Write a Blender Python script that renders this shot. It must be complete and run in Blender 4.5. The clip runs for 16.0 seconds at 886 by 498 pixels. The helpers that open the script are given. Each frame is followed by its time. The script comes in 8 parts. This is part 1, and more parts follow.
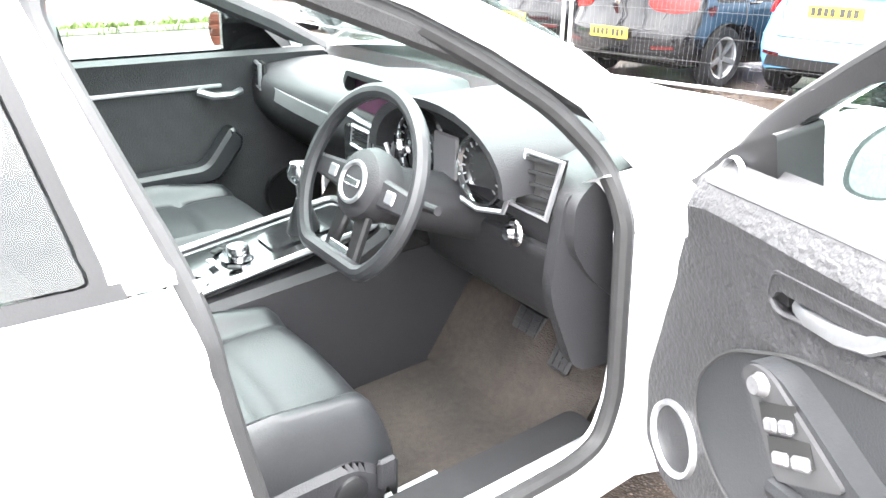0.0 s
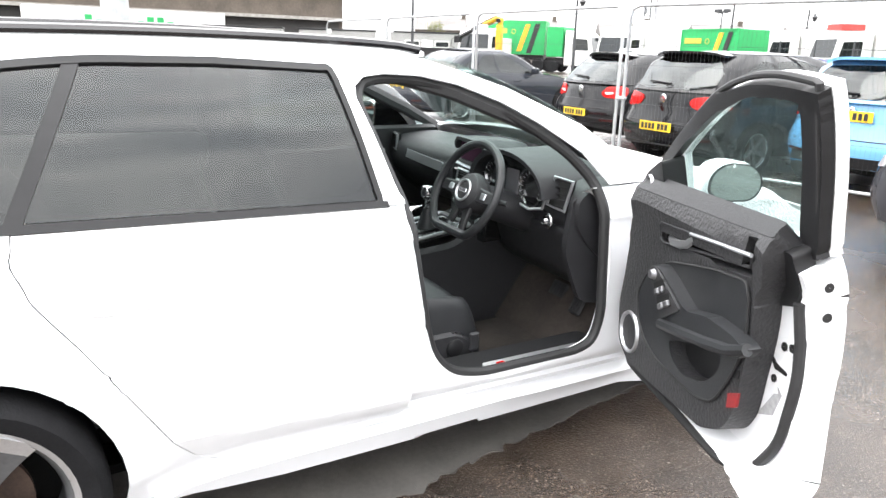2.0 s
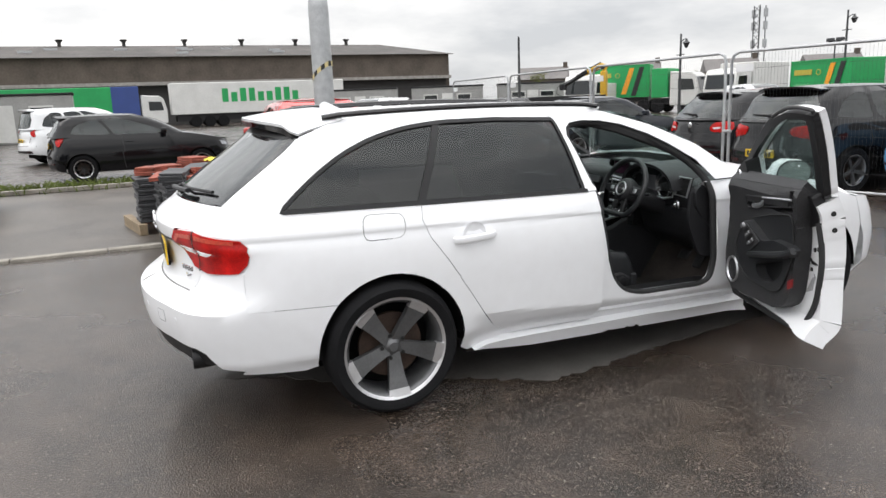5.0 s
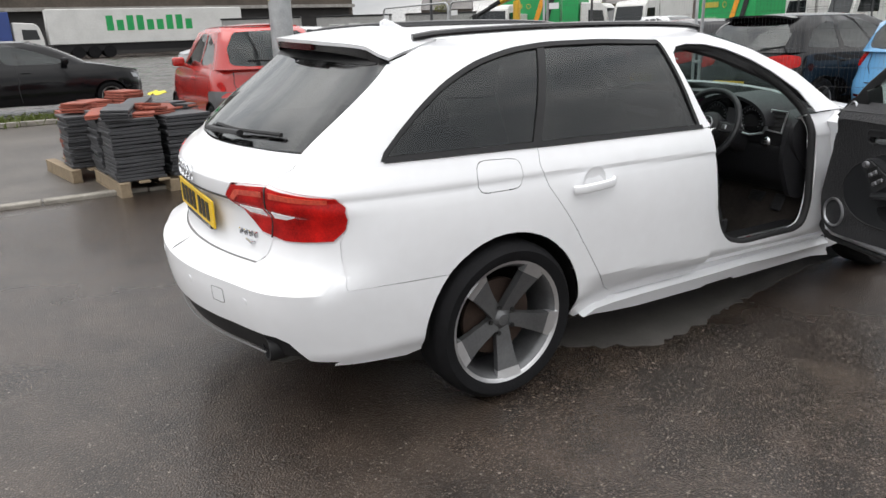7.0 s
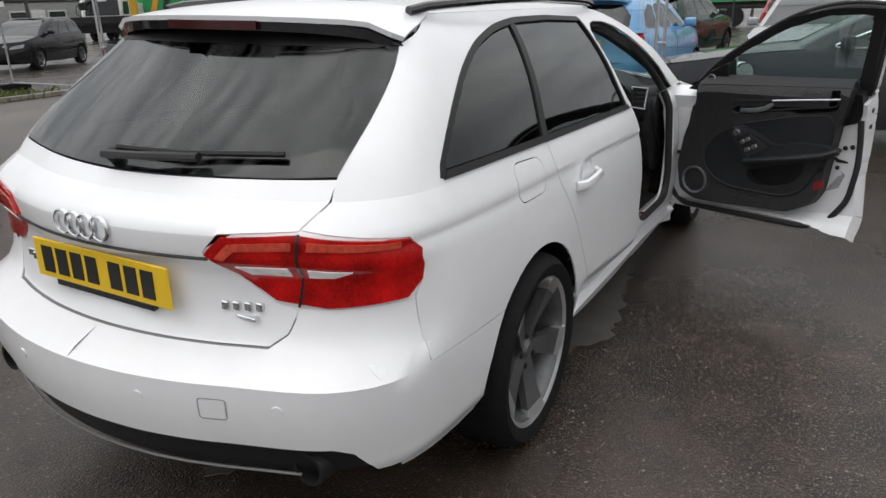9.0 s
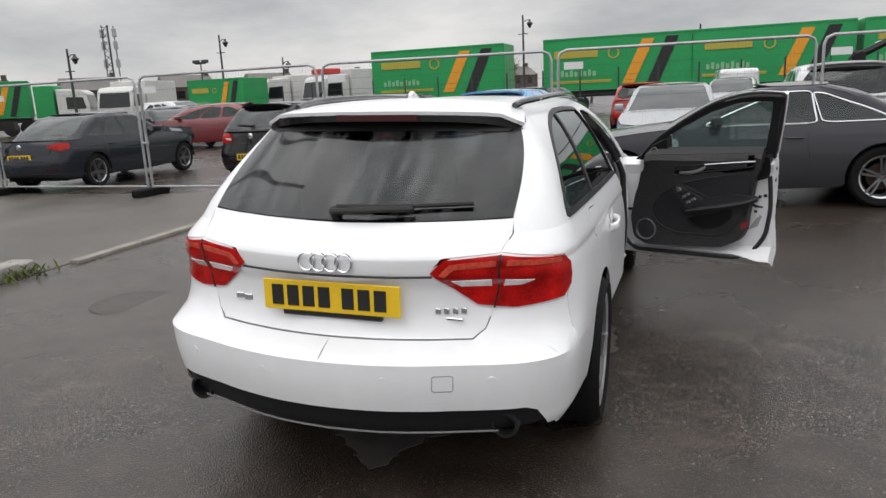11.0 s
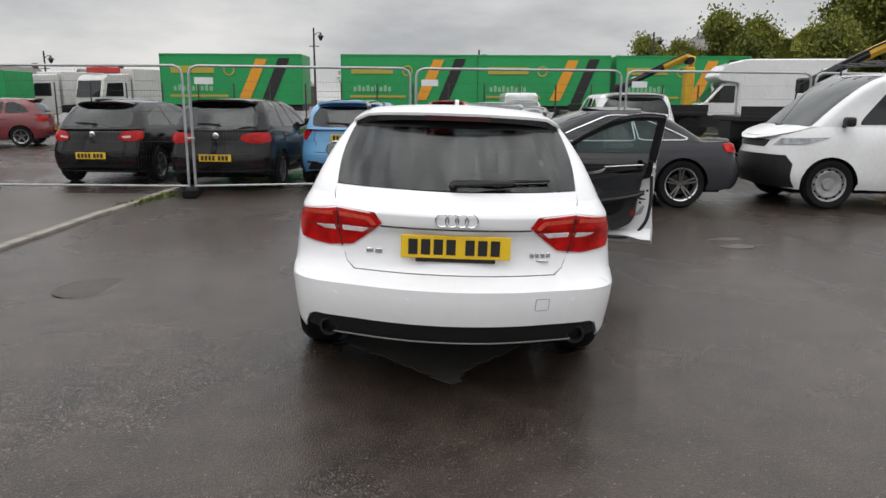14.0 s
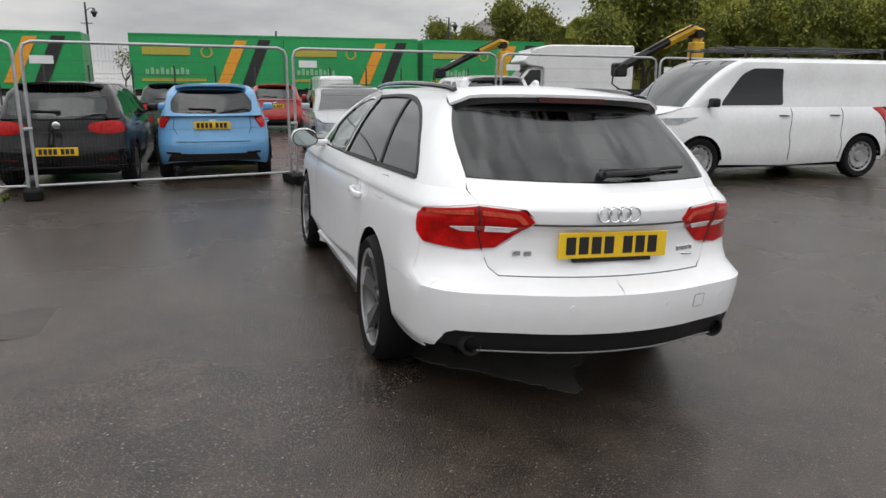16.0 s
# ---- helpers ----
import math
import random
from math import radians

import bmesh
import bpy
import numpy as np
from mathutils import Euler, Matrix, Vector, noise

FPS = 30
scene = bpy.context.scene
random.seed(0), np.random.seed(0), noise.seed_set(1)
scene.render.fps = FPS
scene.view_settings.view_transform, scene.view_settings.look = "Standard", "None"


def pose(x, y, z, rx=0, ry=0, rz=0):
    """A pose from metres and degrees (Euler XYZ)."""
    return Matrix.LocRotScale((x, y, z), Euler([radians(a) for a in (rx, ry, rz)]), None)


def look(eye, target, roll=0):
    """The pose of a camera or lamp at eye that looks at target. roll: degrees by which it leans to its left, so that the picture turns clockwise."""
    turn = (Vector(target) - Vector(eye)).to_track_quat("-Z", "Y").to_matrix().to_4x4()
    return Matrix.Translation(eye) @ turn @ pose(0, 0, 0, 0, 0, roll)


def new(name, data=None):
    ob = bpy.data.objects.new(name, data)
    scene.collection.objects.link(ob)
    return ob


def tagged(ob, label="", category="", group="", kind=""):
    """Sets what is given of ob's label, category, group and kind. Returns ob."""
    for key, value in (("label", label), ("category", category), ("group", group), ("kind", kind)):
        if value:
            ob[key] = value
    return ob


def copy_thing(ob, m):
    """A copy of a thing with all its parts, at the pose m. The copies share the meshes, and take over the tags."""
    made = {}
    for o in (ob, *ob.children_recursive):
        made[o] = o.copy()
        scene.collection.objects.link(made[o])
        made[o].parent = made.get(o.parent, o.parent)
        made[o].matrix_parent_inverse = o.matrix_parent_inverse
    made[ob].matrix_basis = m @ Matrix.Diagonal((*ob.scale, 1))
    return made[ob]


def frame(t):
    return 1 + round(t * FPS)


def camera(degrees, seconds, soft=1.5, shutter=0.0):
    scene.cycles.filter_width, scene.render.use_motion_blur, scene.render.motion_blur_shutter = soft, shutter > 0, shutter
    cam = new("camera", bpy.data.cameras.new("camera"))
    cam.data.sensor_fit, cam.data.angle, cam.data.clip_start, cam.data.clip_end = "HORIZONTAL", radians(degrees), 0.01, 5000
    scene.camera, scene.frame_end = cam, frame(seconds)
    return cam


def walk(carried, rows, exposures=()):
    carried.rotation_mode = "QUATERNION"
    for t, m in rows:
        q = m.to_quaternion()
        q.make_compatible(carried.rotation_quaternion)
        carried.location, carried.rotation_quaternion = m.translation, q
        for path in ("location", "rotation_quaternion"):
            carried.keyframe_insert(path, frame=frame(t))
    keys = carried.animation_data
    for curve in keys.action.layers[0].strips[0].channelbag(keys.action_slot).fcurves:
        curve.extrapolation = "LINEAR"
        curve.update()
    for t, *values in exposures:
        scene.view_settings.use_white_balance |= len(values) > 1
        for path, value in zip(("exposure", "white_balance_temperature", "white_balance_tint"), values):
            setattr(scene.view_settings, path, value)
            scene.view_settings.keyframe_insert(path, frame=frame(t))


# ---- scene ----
cam = camera(63.7, 16.0)
METRES, EYE, TILT, LEAN, TURN = 10.36, 1.31, 0.0, 0.0, 52.5
ROWS = [
    (0.0, 0.0, 0.0, 0.0, 0.2, -22.56, -0.48),
    (0.5, -0.0001, -0.0286, 0.0045, 1.33, -20.78, -0.51),
    (1.0, -0.0035, -0.0599, 0.0052, -0.56, -17.98, -1.31),
    (1.5, -0.0045, -0.0887, 0.006, 1.67, -16.02, -1.76),
    (2.0, -0.0003, -0.1232, 0.0084, 5.77, -15.64, -1.61),
    (2.5, 0.0001, -0.1572, 0.0098, 5.36, -13.02, 0.8),
    (3.0, -0.0007, -0.1912, 0.0109, 7.3, -12.13, 0.69),
    (3.5, -0.0007, -0.221, 0.0114, 9.1, -13.28, 0.77),
    (4.0, -0.0097, -0.2506, 0.0117, 9.52, -12.43, 0.11),
    (4.5, -0.0165, -0.2759, 0.0132, 11.4, -12.1, 1.52),
    (5.0, -0.0183, -0.2974, 0.0136, 13.65, -11.71, 2.18),
    (7.5, -0.1451, -0.2266, 0.0083, 0.95, -19.01, 1.29),
    (8.0, -0.1751, -0.1991, 0.0059, -5.37, -19.09, 1.26),
    (8.5, -0.1988, -0.1819, 0.0059, -13.0, -18.64, 4.41),
    (9.0, -0.2248, -0.1792, 0.009, -23.59, -18.78, 1.83),
    (11.5, -0.3699, -0.2067, 0.0146, -39.5, -12.17, 2.36),
    (12.0, -0.4037, -0.2069, 0.0147, -45.11, -12.69, 0.81),
    (12.5, -0.4299, -0.2107, 0.0157, -45.44, -11.46, 0.55),
    (13.0, -0.4589, -0.2149, 0.0165, -46.16, -11.06, 0.57),
    (13.5, -0.4797, -0.2025, 0.0155, -49.64, -11.78, 0.4),
    (14.0, -0.4963, -0.1803, 0.0154, -52.76, -11.79, -0.26),
    (14.5, -0.5009, -0.1506, 0.0146, -55.75, -12.58, -0.53),
    (15.0, -0.5143, -0.1117, 0.0128, -62.37, -13.34, 0.98),
    (15.5, -0.5251, -0.0714, 0.0126, -66.66, -12.87, -0.36),
    (16.0, -0.5315, -0.0246, 0.0132, -69.85, -12.96, -0.22),
]
EXPOSURES = [(0.0, 3.8), (0.5, 3.5), (1.0, 3.0), (1.5, 2.45), (2.0, 1.75), (2.5, 1.2), (3.0, 0.85), (3.5, 0.62), (4.0, 0.42), (5.0, 0.2), (7.5, -0.12), (8.0, -0.30), (9.0, -0.56), (11.5, -0.38), (16.0, -0.47)]
walk(cam, [(t, pose(1.574, 0.963, EYE, TILT, LEAN, TURN) @ pose(METRES * x, METRES * y, METRES * z, 90 + pitch, roll, yaw)) for t, x, y, z, yaw, pitch, roll in ROWS], EXPOSURES)

# ---- sky and sun: a bright overcast day ----
world = bpy.data.worlds.new("overcast")
scene.world = world
world.use_nodes = True
wn, wl = world.node_tree.nodes, world.node_tree.links
wn.clear()
w_out = wn.new("ShaderNodeOutputWorld")
w_bg = wn.new("ShaderNodeBackground")
w_sky = wn.new("ShaderNodeTexSky")
w_sky.sky_type, w_sky.sun_disc = "NISHITA", False
w_sky.sun_elevation, w_sky.sun_rotation = radians(50), radians(200)
w_tc = wn.new("ShaderNodeTexCoord")
w_map = wn.new("ShaderNodeMapping")
w_map.inputs["Scale"].default_value = (1.0, 1.0, 3.2)
w_noise = wn.new("ShaderNodeTexNoise")
w_noise.inputs["Scale"].default_value, w_noise.inputs["Detail"].default_value = 2.6, 7.0
w_noise.inputs["Roughness"].default_value = 0.55
w_ramp = wn.new("ShaderNodeValToRGB")
w_ramp.color_ramp.elements[0].position, w_ramp.color_ramp.elements[1].position = 0.36, 0.66
w_ramp.color_ramp.elements[0].color = (6.1, 6.2, 6.4, 1)
w_ramp.color_ramp.elements[1].color = (11.0, 10.8, 10.6, 1)
w_mix = wn.new("ShaderNodeMix")
w_mix.data_type = "RGBA"
w_mix.inputs[0].default_value = 0.93
wl.new(w_tc.outputs["Generated"], w_map.inputs[0])
wl.new(w_map.outputs[0], w_noise.inputs["Vector"])
wl.new(w_noise.outputs[0], w_ramp.inputs[0])
wl.new(w_sky.outputs[0], w_mix.inputs[6])
wl.new(w_ramp.outputs[0], w_mix.inputs[7])
w_sep = wn.new("ShaderNodeSeparateXYZ")
w_up = wn.new("ShaderNodeMapRange")
w_up.inputs["From Min"].default_value, w_up.inputs["From Max"].default_value = 0.12, 0.95
w_up.inputs["To Min"].default_value, w_up.inputs["To Max"].default_value = 1.0, 3.0
w_mul = wn.new("ShaderNodeMix")
w_mul.data_type, w_mul.blend_type = "RGBA", "MULTIPLY"
w_mul.inputs[0].default_value = 1.0
wl.new(w_tc.outputs["Generated"], w_sep.inputs[0])
wl.new(w_sep.outputs[2], w_up.inputs["Value"])
wl.new(w_mix.outputs[2], w_mul.inputs[6])
wl.new(w_up.outputs[0], w_mul.inputs[7])
wl.new(w_mul.outputs[2], w_bg.inputs["Color"])
w_bg.inputs["Strength"].default_value = 0.1
wl.new(w_bg.outputs[0], w_out.inputs[0])

sun = new("sun", bpy.data.lights.new("sun", "SUN"))
sun.data.energy, sun.data.angle, sun.data.color = 0.7, radians(40), (1.0, 0.97, 0.93)
sun.matrix_world = look((0, 0, 30), (6, 16, 0))

# ---- materials ----
MATS = {}


def mat(name, color, rough=0.5, metal=0.0, var=0.0, scale=8.0, bump=0.0, bscale=60.0, coat=0.0, dark=None, trans=0.0, alpha=1.0, emit=0.0, spec=0.5, two=None, detail=6.0):
    """One procedural surface: two scales of variation in colour and gloss, and fine relief."""
    m = bpy.data.materials.new(name)
    m.use_nodes = True
    n, l = m.node_tree.nodes, m.node_tree.links
    b = n["Principled BSDF"]
    b.inputs["Base Color"].default_value = (*color, 1)
    b.inputs["Roughness"].default_value, b.inputs["Metallic"].default_value = rough, metal
    b.inputs["Coat Weight"].default_value, b.inputs["Coat Roughness"].default_value = coat, 0.06
    b.inputs["Transmission Weight"].default_value, b.inputs["Alpha"].default_value = trans, alpha
    b.inputs["Specular IOR Level"].default_value = spec
    if emit:
        b.inputs["Emission Color"].default_value, b.inputs["Emission Strength"].default_value = (*color, 1), emit
    tc = n.new("ShaderNodeTexCoord")
    if var:
        big, small = n.new("ShaderNodeTexNoise"), n.new("ShaderNodeTexNoise")
        big.inputs["Scale"].default_value, small.inputs["Scale"].default_value = scale, scale * 9
        big.inputs["Detail"].default_value = detail
        add = n.new("ShaderNodeMath")
        add.operation, add.inputs[1].default_value = "MULTIPLY_ADD", 0.65
        half = n.new("ShaderNodeMath")
        half.operation, half.inputs[1].default_value = "MULTIPLY", 0.35
        l.new(tc.outputs["Object"], big.inputs["Vector"])
        l.new(tc.outputs["Object"], small.inputs["Vector"])
        l.new(small.outputs[0], half.inputs[0])
        l.new(big.outputs[0], add.inputs[0])
        l.new(half.outputs[0], add.inputs[2])
        ramp = n.new("ShaderNodeValToRGB")
        lo = dark or tuple(c * (1 - var) for c in color)
        hi = two or tuple(min(1, c * (1 + var * 0.6)) for c in color)
        ramp.color_ramp.elements[0].position, ramp.color_ramp.elements[1].position = 0.32, 0.68
        ramp.color_ramp.elements[0].color, ramp.color_ramp.elements[1].color = (*lo, 1), (*hi, 1)
        l.new(add.outputs[0], ramp.inputs[0])
        l.new(ramp.outputs[0], b.inputs["Base Color"])
        rr = n.new("ShaderNodeMapRange")
        rr.inputs["To Min"].default_value, rr.inputs["To Max"].default_value = max(0.02, rough - 0.08), min(1, rough + 0.1)
        l.new(add.outputs[0], rr.inputs["Value"])
        l.new(rr.outputs[0], b.inputs["Roughness"])
    if bump:
        grain, bn = n.new("ShaderNodeTexNoise"), n.new("ShaderNodeBump")
        grain.inputs["Scale"].default_value, grain.inputs["Detail"].default_value = bscale, 4.0
        bn.inputs["Strength"].default_value, bn.inputs["Distance"].default_value = bump, 0.01
        l.new(tc.outputs["Object"], grain.inputs["Vector"])
        l.new(grain.outputs[0], bn.inputs["Height"])
        l.new(bn.outputs[0], b.inputs["Normal"])
    MATS[name] = m
    return m


def paint(name, color, var=0.04):
    dark = max(color) < 0.05
    return mat(name, color, rough=0.06 if dark else 0.22, var=var, scale=2.0, coat=0.12 if dark else 0.7, spec=0.3 if dark else 0.5)


WHITE = mat("white_paint", (0.80, 0.81, 0.83), rough=0.34, var=0.05, scale=1.6, coat=0.55, dark=(0.775, 0.78, 0.795))
# grey for the painted shade in the tailgate gap and for the diffuser line
GAP_LINE_GREY = mat("gap_shade_and_line_grey", (0.16, 0.16, 0.16), rough=0.5, var=0.12, scale=5, coat=0.2)
TRIM = mat("black_trim", (0.013, 0.013, 0.014), spec=0.3, rough=0.45, var=0.2, scale=30, bump=0.05, bscale=400)
GLOSS = mat("gloss_black", (0.012, 0.012, 0.013), rough=0.12, coat=0.5)
SEAL = mat("rubber_seal", (0.02, 0.02, 0.021), rough=0.6, var=0.3, scale=40)
TYRE = mat("tyre_rubber", (0.009, 0.009, 0.010), spec=0.18, rough=0.8, var=0.35, scale=18, bump=0.25, bscale=120)
ALLOY = mat("grey_alloy", (0.135, 0.137, 0.14), rough=0.36, metal=0.55, var=0.25, scale=10)
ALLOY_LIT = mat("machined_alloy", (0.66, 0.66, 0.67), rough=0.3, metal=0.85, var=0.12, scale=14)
DISC = mat("rusty_brake_disc", (0.055, 0.034, 0.025), rough=0.7, metal=0.3, var=0.5, scale=14)
LINER = mat("wheel_arch_liner", (0.008, 0.008, 0.008), spec=0.1, rough=0.9, var=0.3, scale=10)
CHROME = mat("chrome", (0.72, 0.73, 0.75), rough=0.12, metal=1.0, var=0.04, scale=20)
SATIN = mat("satin_aluminium", (0.55, 0.56, 0.58), rough=0.32, metal=0.9, var=0.08, scale=30)
PLASTIC = mat("charcoal_plastic", (0.021, 0.021, 0.0235), rough=0.5, var=0.2, scale=25, bump=0.25, bscale=320)
LEATHER = mat("black_leather", (0.018, 0.019, 0.021), rough=0.42, var=0.25, scale=12, bump=0.10, bscale=260)
FABRIC = mat("dark_door_cloth", (0.033, 0.033, 0.036), rough=0.7, var=0.3, scale=18, bump=0.5, bscale=220)
CARPET = mat("dusty_dark_carpet", (0.036, 0.029, 0.025), rough=0.95, var=0.55, scale=7, bump=0.6, bscale=260)
LINING = mat("dark_headlining", (0.05, 0.05, 0.052), rough=0.95, var=0.2, scale=20, bump=0.3, bscale=240)
RED_LENS = mat("red_lamp_lens", (0.46, 0.004, 0.004), rough=0.10, var=0.45, scale=16, spec=0.3, dark=(0.20, 0.002, 0.002), two=(0.62, 0.008, 0.006))
CLEAR_LENS = mat("clear_lamp_lens", (0.74, 0.70, 0.70), rough=0.15, var=0.25, scale=40, coat=0.8)
AMBER = mat("unlit_indicator_lens", (0.62, 0.075, 0.04), rough=0.2, var=0.4, scale=60, coat=0.6)
DARK_RED = mat("dark_red_lens", (0.045, 0.003, 0.003), rough=0.2, var=0.2, scale=30)
YELLOW = mat("yellow_plate", (0.80, 0.52, 0.02), rough=0.4, var=0.06, scale=8)
BLACK_INK = mat("black_ink", (0.012, 0.012, 0.012), rough=0.5)
GALV = mat("galvanised_steel", (0.42, 0.43, 0.44), rough=0.45, metal=0.55, var=0.25, scale=9, bump=0.05, bscale=80)
CONCRETE = mat("worn_concrete", (0.30, 0.285, 0.265), rough=0.75, var=0.35, scale=3, bump=0.3, bscale=60)


def glass_mat(name, tint, mix, rough=0.02):
    """A pane: part clear tinted view, part mirror by its gloss."""
    m = bpy.data.materials.new(name)
    m.use_nodes = True
    n, l = m.node_tree.nodes, m.node_tree.links
    n.clear()
    out, mx, tr, gl, fr = (n.new("ShaderNode" + k) for k in ("OutputMaterial", "MixShader", "BsdfTransparent", "BsdfGlossy", "LayerWeight"))
    tr.inputs[0].default_value = (*tint, 1)
    gl.inputs["Color"].default_value, gl.inputs["Roughness"].default_value = (0.95, 0.97, 0.97, 1), rough
    fr.inputs[0].default_value = 0.5
    steep, gloss = n.new("ShaderNodeMath"), n.new("ShaderNodeMath")
    steep.operation, steep.inputs[1].default_value = "POWER", 4.0
    gloss.operation, gloss.inputs[1].default_value, gloss.inputs[2].default_value = "MULTIPLY_ADD", 0.85, mix
    l.new(fr.outputs["Facing"], steep.inputs[0])
    l.new(steep.outputs[0], gloss.inputs[0])
    l.new(gloss.outputs[0], mx.inputs[0])
    l.new(tr.outputs[0], mx.inputs[1])
    l.new(gl.outputs[0], mx.inputs[2])
    l.new(mx.outputs[0], out.inputs[0])
    MATS[name] = m
    return m


GLASS = glass_mat("clear_glass", (0.80, 0.88, 0.86), 0.04)
TINT = glass_mat("privacy_glass", (0.26, 0.265, 0.27), 0.04, 0.02)


def veiled(name, base, scale, lo, hi, amount, color, rough=0.6):
    """A pane with dust, streaks or drops lying on it."""
    m = base.copy()
    m.name = name
    n, l = m.node_tree.nodes, m.node_tree.links
    out = n["Material Output"]
    first = out.inputs[0].links[0].from_socket
    tc, mp, ns, rp, df, mx, sc = (n.new("ShaderNode" + k) for k in ("TexCoord", "Mapping", "TexNoise", "MapRange", "BsdfPrincipled", "MixShader", "Math"))
    mp.inputs["Scale"].default_value = scale
    ns.inputs["Scale"].default_value, ns.inputs["Detail"].default_value = 1.0, 5.0
    rp.inputs["From Min"].default_value, rp.inputs["From Max"].default_value = lo, hi
    df.inputs["Base Color"].default_value, df.inputs["Roughness"].default_value = (*color, 1), rough
    sc.operation, sc.inputs[1].default_value = "MULTIPLY", amount
    l.new(tc.outputs["Object"], mp.inputs[0])
    l.new(mp.outputs[0], ns.inputs["Vector"])
    l.new(ns.outputs[0], rp.inputs["Value"])
    l.new(rp.outputs[0], sc.inputs[0])
    l.new(sc.outputs[0], mx.inputs[0])
    l.new(first, mx.inputs[1])
    l.new(df.outputs[0], mx.inputs[2])
    l.new(mx.outputs[0], out.inputs[0])
    MATS[name] = m
    return m


DUSTY = veiled("streaky_rear_glass", TINT, (22, 3.5, 3.5), 0.42, 0.85, 0.16, (0.45, 0.45, 0.46))
SPOTTED = veiled("rain_spotted_privacy_glass", TINT, (60, 60, 34), 0.66, 0.80, 0.016, (0.30, 0.31, 0.32), 0.3)
WETGLASS = veiled("rain_covered_glass", GLASS, (210, 210, 170), 0.48, 0.66, 0.38, (0.24, 0.30, 0.30), 0.12)
DARK_GLASS = mat("dark_car_glass", (0.012, 0.015, 0.016), rough=0.03, spec=0.5)
CAR_GLASS = glass_mat("parked_car_glass", (0.34, 0.37, 0.37), 0.05)
SCREENGLASS = mat("sky_lit_windscreen", (0.035, 0.042, 0.043), rough=0.03, spec=0.7)
HEAD_LENS = mat("grey_headlamp_lens", (0.30, 0.32, 0.34), rough=0.12, var=0.5, scale=14, coat=0.6)
MIRROR = mat("mirror_glass", (0.40, 0.46, 0.45), rough=0.02, metal=1.0)


# ---- mesh tools ----
class Geo:
    """Collects faces for one mesh."""

    def __init__(self):
        self.v, self.f = [], []

    def add(self, verts, faces, m=None):
        k = len(self.v)
        self.v += [tuple(m @ Vector(p)) if m else tuple(p) for p in verts]
        self.f += [tuple(i + k for i in f) for f in faces]
        return self

    def take(self, bm, m=None):
        bm.verts.index_update()
        self.add([v.co[:] for v in bm.verts], [[v.index for v in f.verts] for f in bm.faces], m)
        bm.free()
        return self

    def box(self, x0, x1, y0, y1, z0, z1, bevel=0.0, m=None, seg=1):
        bm = bmesh.new()
        bmesh.ops.create_cube(bm, size=1, matrix=Matrix.LocRotScale(((x0 + x1) / 2, (y0 + y1) / 2, (z0 + z1) / 2), None, (x1 - x0, y1 - y0, z1 - z0)))
        if bevel:
            bmesh.ops.bevel(bm, geom=bm.edges[:], offset=bevel, segments=seg, affect="EDGES", profile=0.5)
        return self.take(bm, m)

    def lathe(self, profile, n=32, m=None, close=False, span=None):
        """Turns (radius, height) points round z, all round or over a span of degrees."""
        verts, faces = [], []
        k = len(profile)
        for i in range(n):
            a = radians(span[0] + (span[1] - span[0]) * i / (n - 1)) if span else 2 * math.pi * i / n
            verts += [(r * math.cos(a), r * math.sin(a), z) for r, z in profile]
        for i in range(n - 1 if span else n):
            for j in range(k if close else k - 1):
                faces.append((i * k + j, (i + 1) % n * k + j, (i + 1) % n * k + (j + 1) % k, i * k + (j + 1) % k))
        return self.add(verts, faces, m)

    def rod(self, a, b, r, r2=None, n=10):
        a, b = Vector(a), Vector(b)
        d = b - a
        m = Matrix.Translation(a) @ d.to_track_quat("Z", "Y").to_matrix().to_4x4()
        return self.lathe([(0.0001, 0), (r, 0), (r2 or r, d.length), (0.0001, d.length)], n, m)

    def tube(self, pts, r, n=8, closed=False, flat=1.0):
        """A round bar along a run of points, its section carried along without twist."""
        pts = [Vector(p) for p in pts]
        k, verts, faces = len(pts), [], []
        ways = []
        for i, p in enumerate(pts):
            a = pts[i - 1] if closed or i else p
            b = pts[(i + 1) % k] if closed or i < k - 1 else p
            ways.append((b - a).normalized())
        q = ways[0].to_track_quat("Z", "Y")
        turns = [q]
        for a, b in zip(ways, ways[1:]):
            q = a.rotation_difference(b) @ q
            turns.append(q)
        slip = 0.0
        if closed:
            q = ways[-1].rotation_difference(ways[0]) @ q
            x = turns[0].inverted() @ (q @ Vector((1, 0, 0)))
            slip = math.atan2(x.y, x.x)
        for i, (p, q) in enumerate(zip(pts, turns)):
            t = -slip * i / k
            verts += [p + q @ Vector((r * math.cos(2 * math.pi * j / n + t), r * flat * math.sin(2 * math.pi * j / n + t), 0)) for j in range(n)]
        for i in range(k if closed else k - 1):
            for j in range(n):
                faces.append((i * n + j, i * n + (j + 1) % n, (i + 1) % k * n + (j + 1) % n, (i + 1) % k * n + j))
        if not closed:
            faces += [tuple(reversed(range(n))), tuple(range((k - 1) * n, k * n))]
        return self.add(verts, faces)

    def prism(self, pts, h0, h1, m=None, bevel=0.0):
        """A flat outline (x, y) made thick from height h0 to h1."""
        bm = bmesh.new()
        low = [bm.verts.new((x, y, h0)) for x, y in pts]
        face = bm.faces.new(low)
        r = bmesh.ops.extrude_face_region(bm, geom=[face])
        bmesh.ops.translate(bm, vec=(0, 0, h1 - h0), verts=[g for g in r["geom"] if isinstance(g, bmesh.types.BMVert)])
        bmesh.ops.recalc_face_normals(bm, faces=bm.faces[:])
        if bevel:
            bmesh.ops.bevel(bm, geom=bm.edges[:], offset=bevel, segments=1, affect="EDGES")
        return self.take(bm, m)

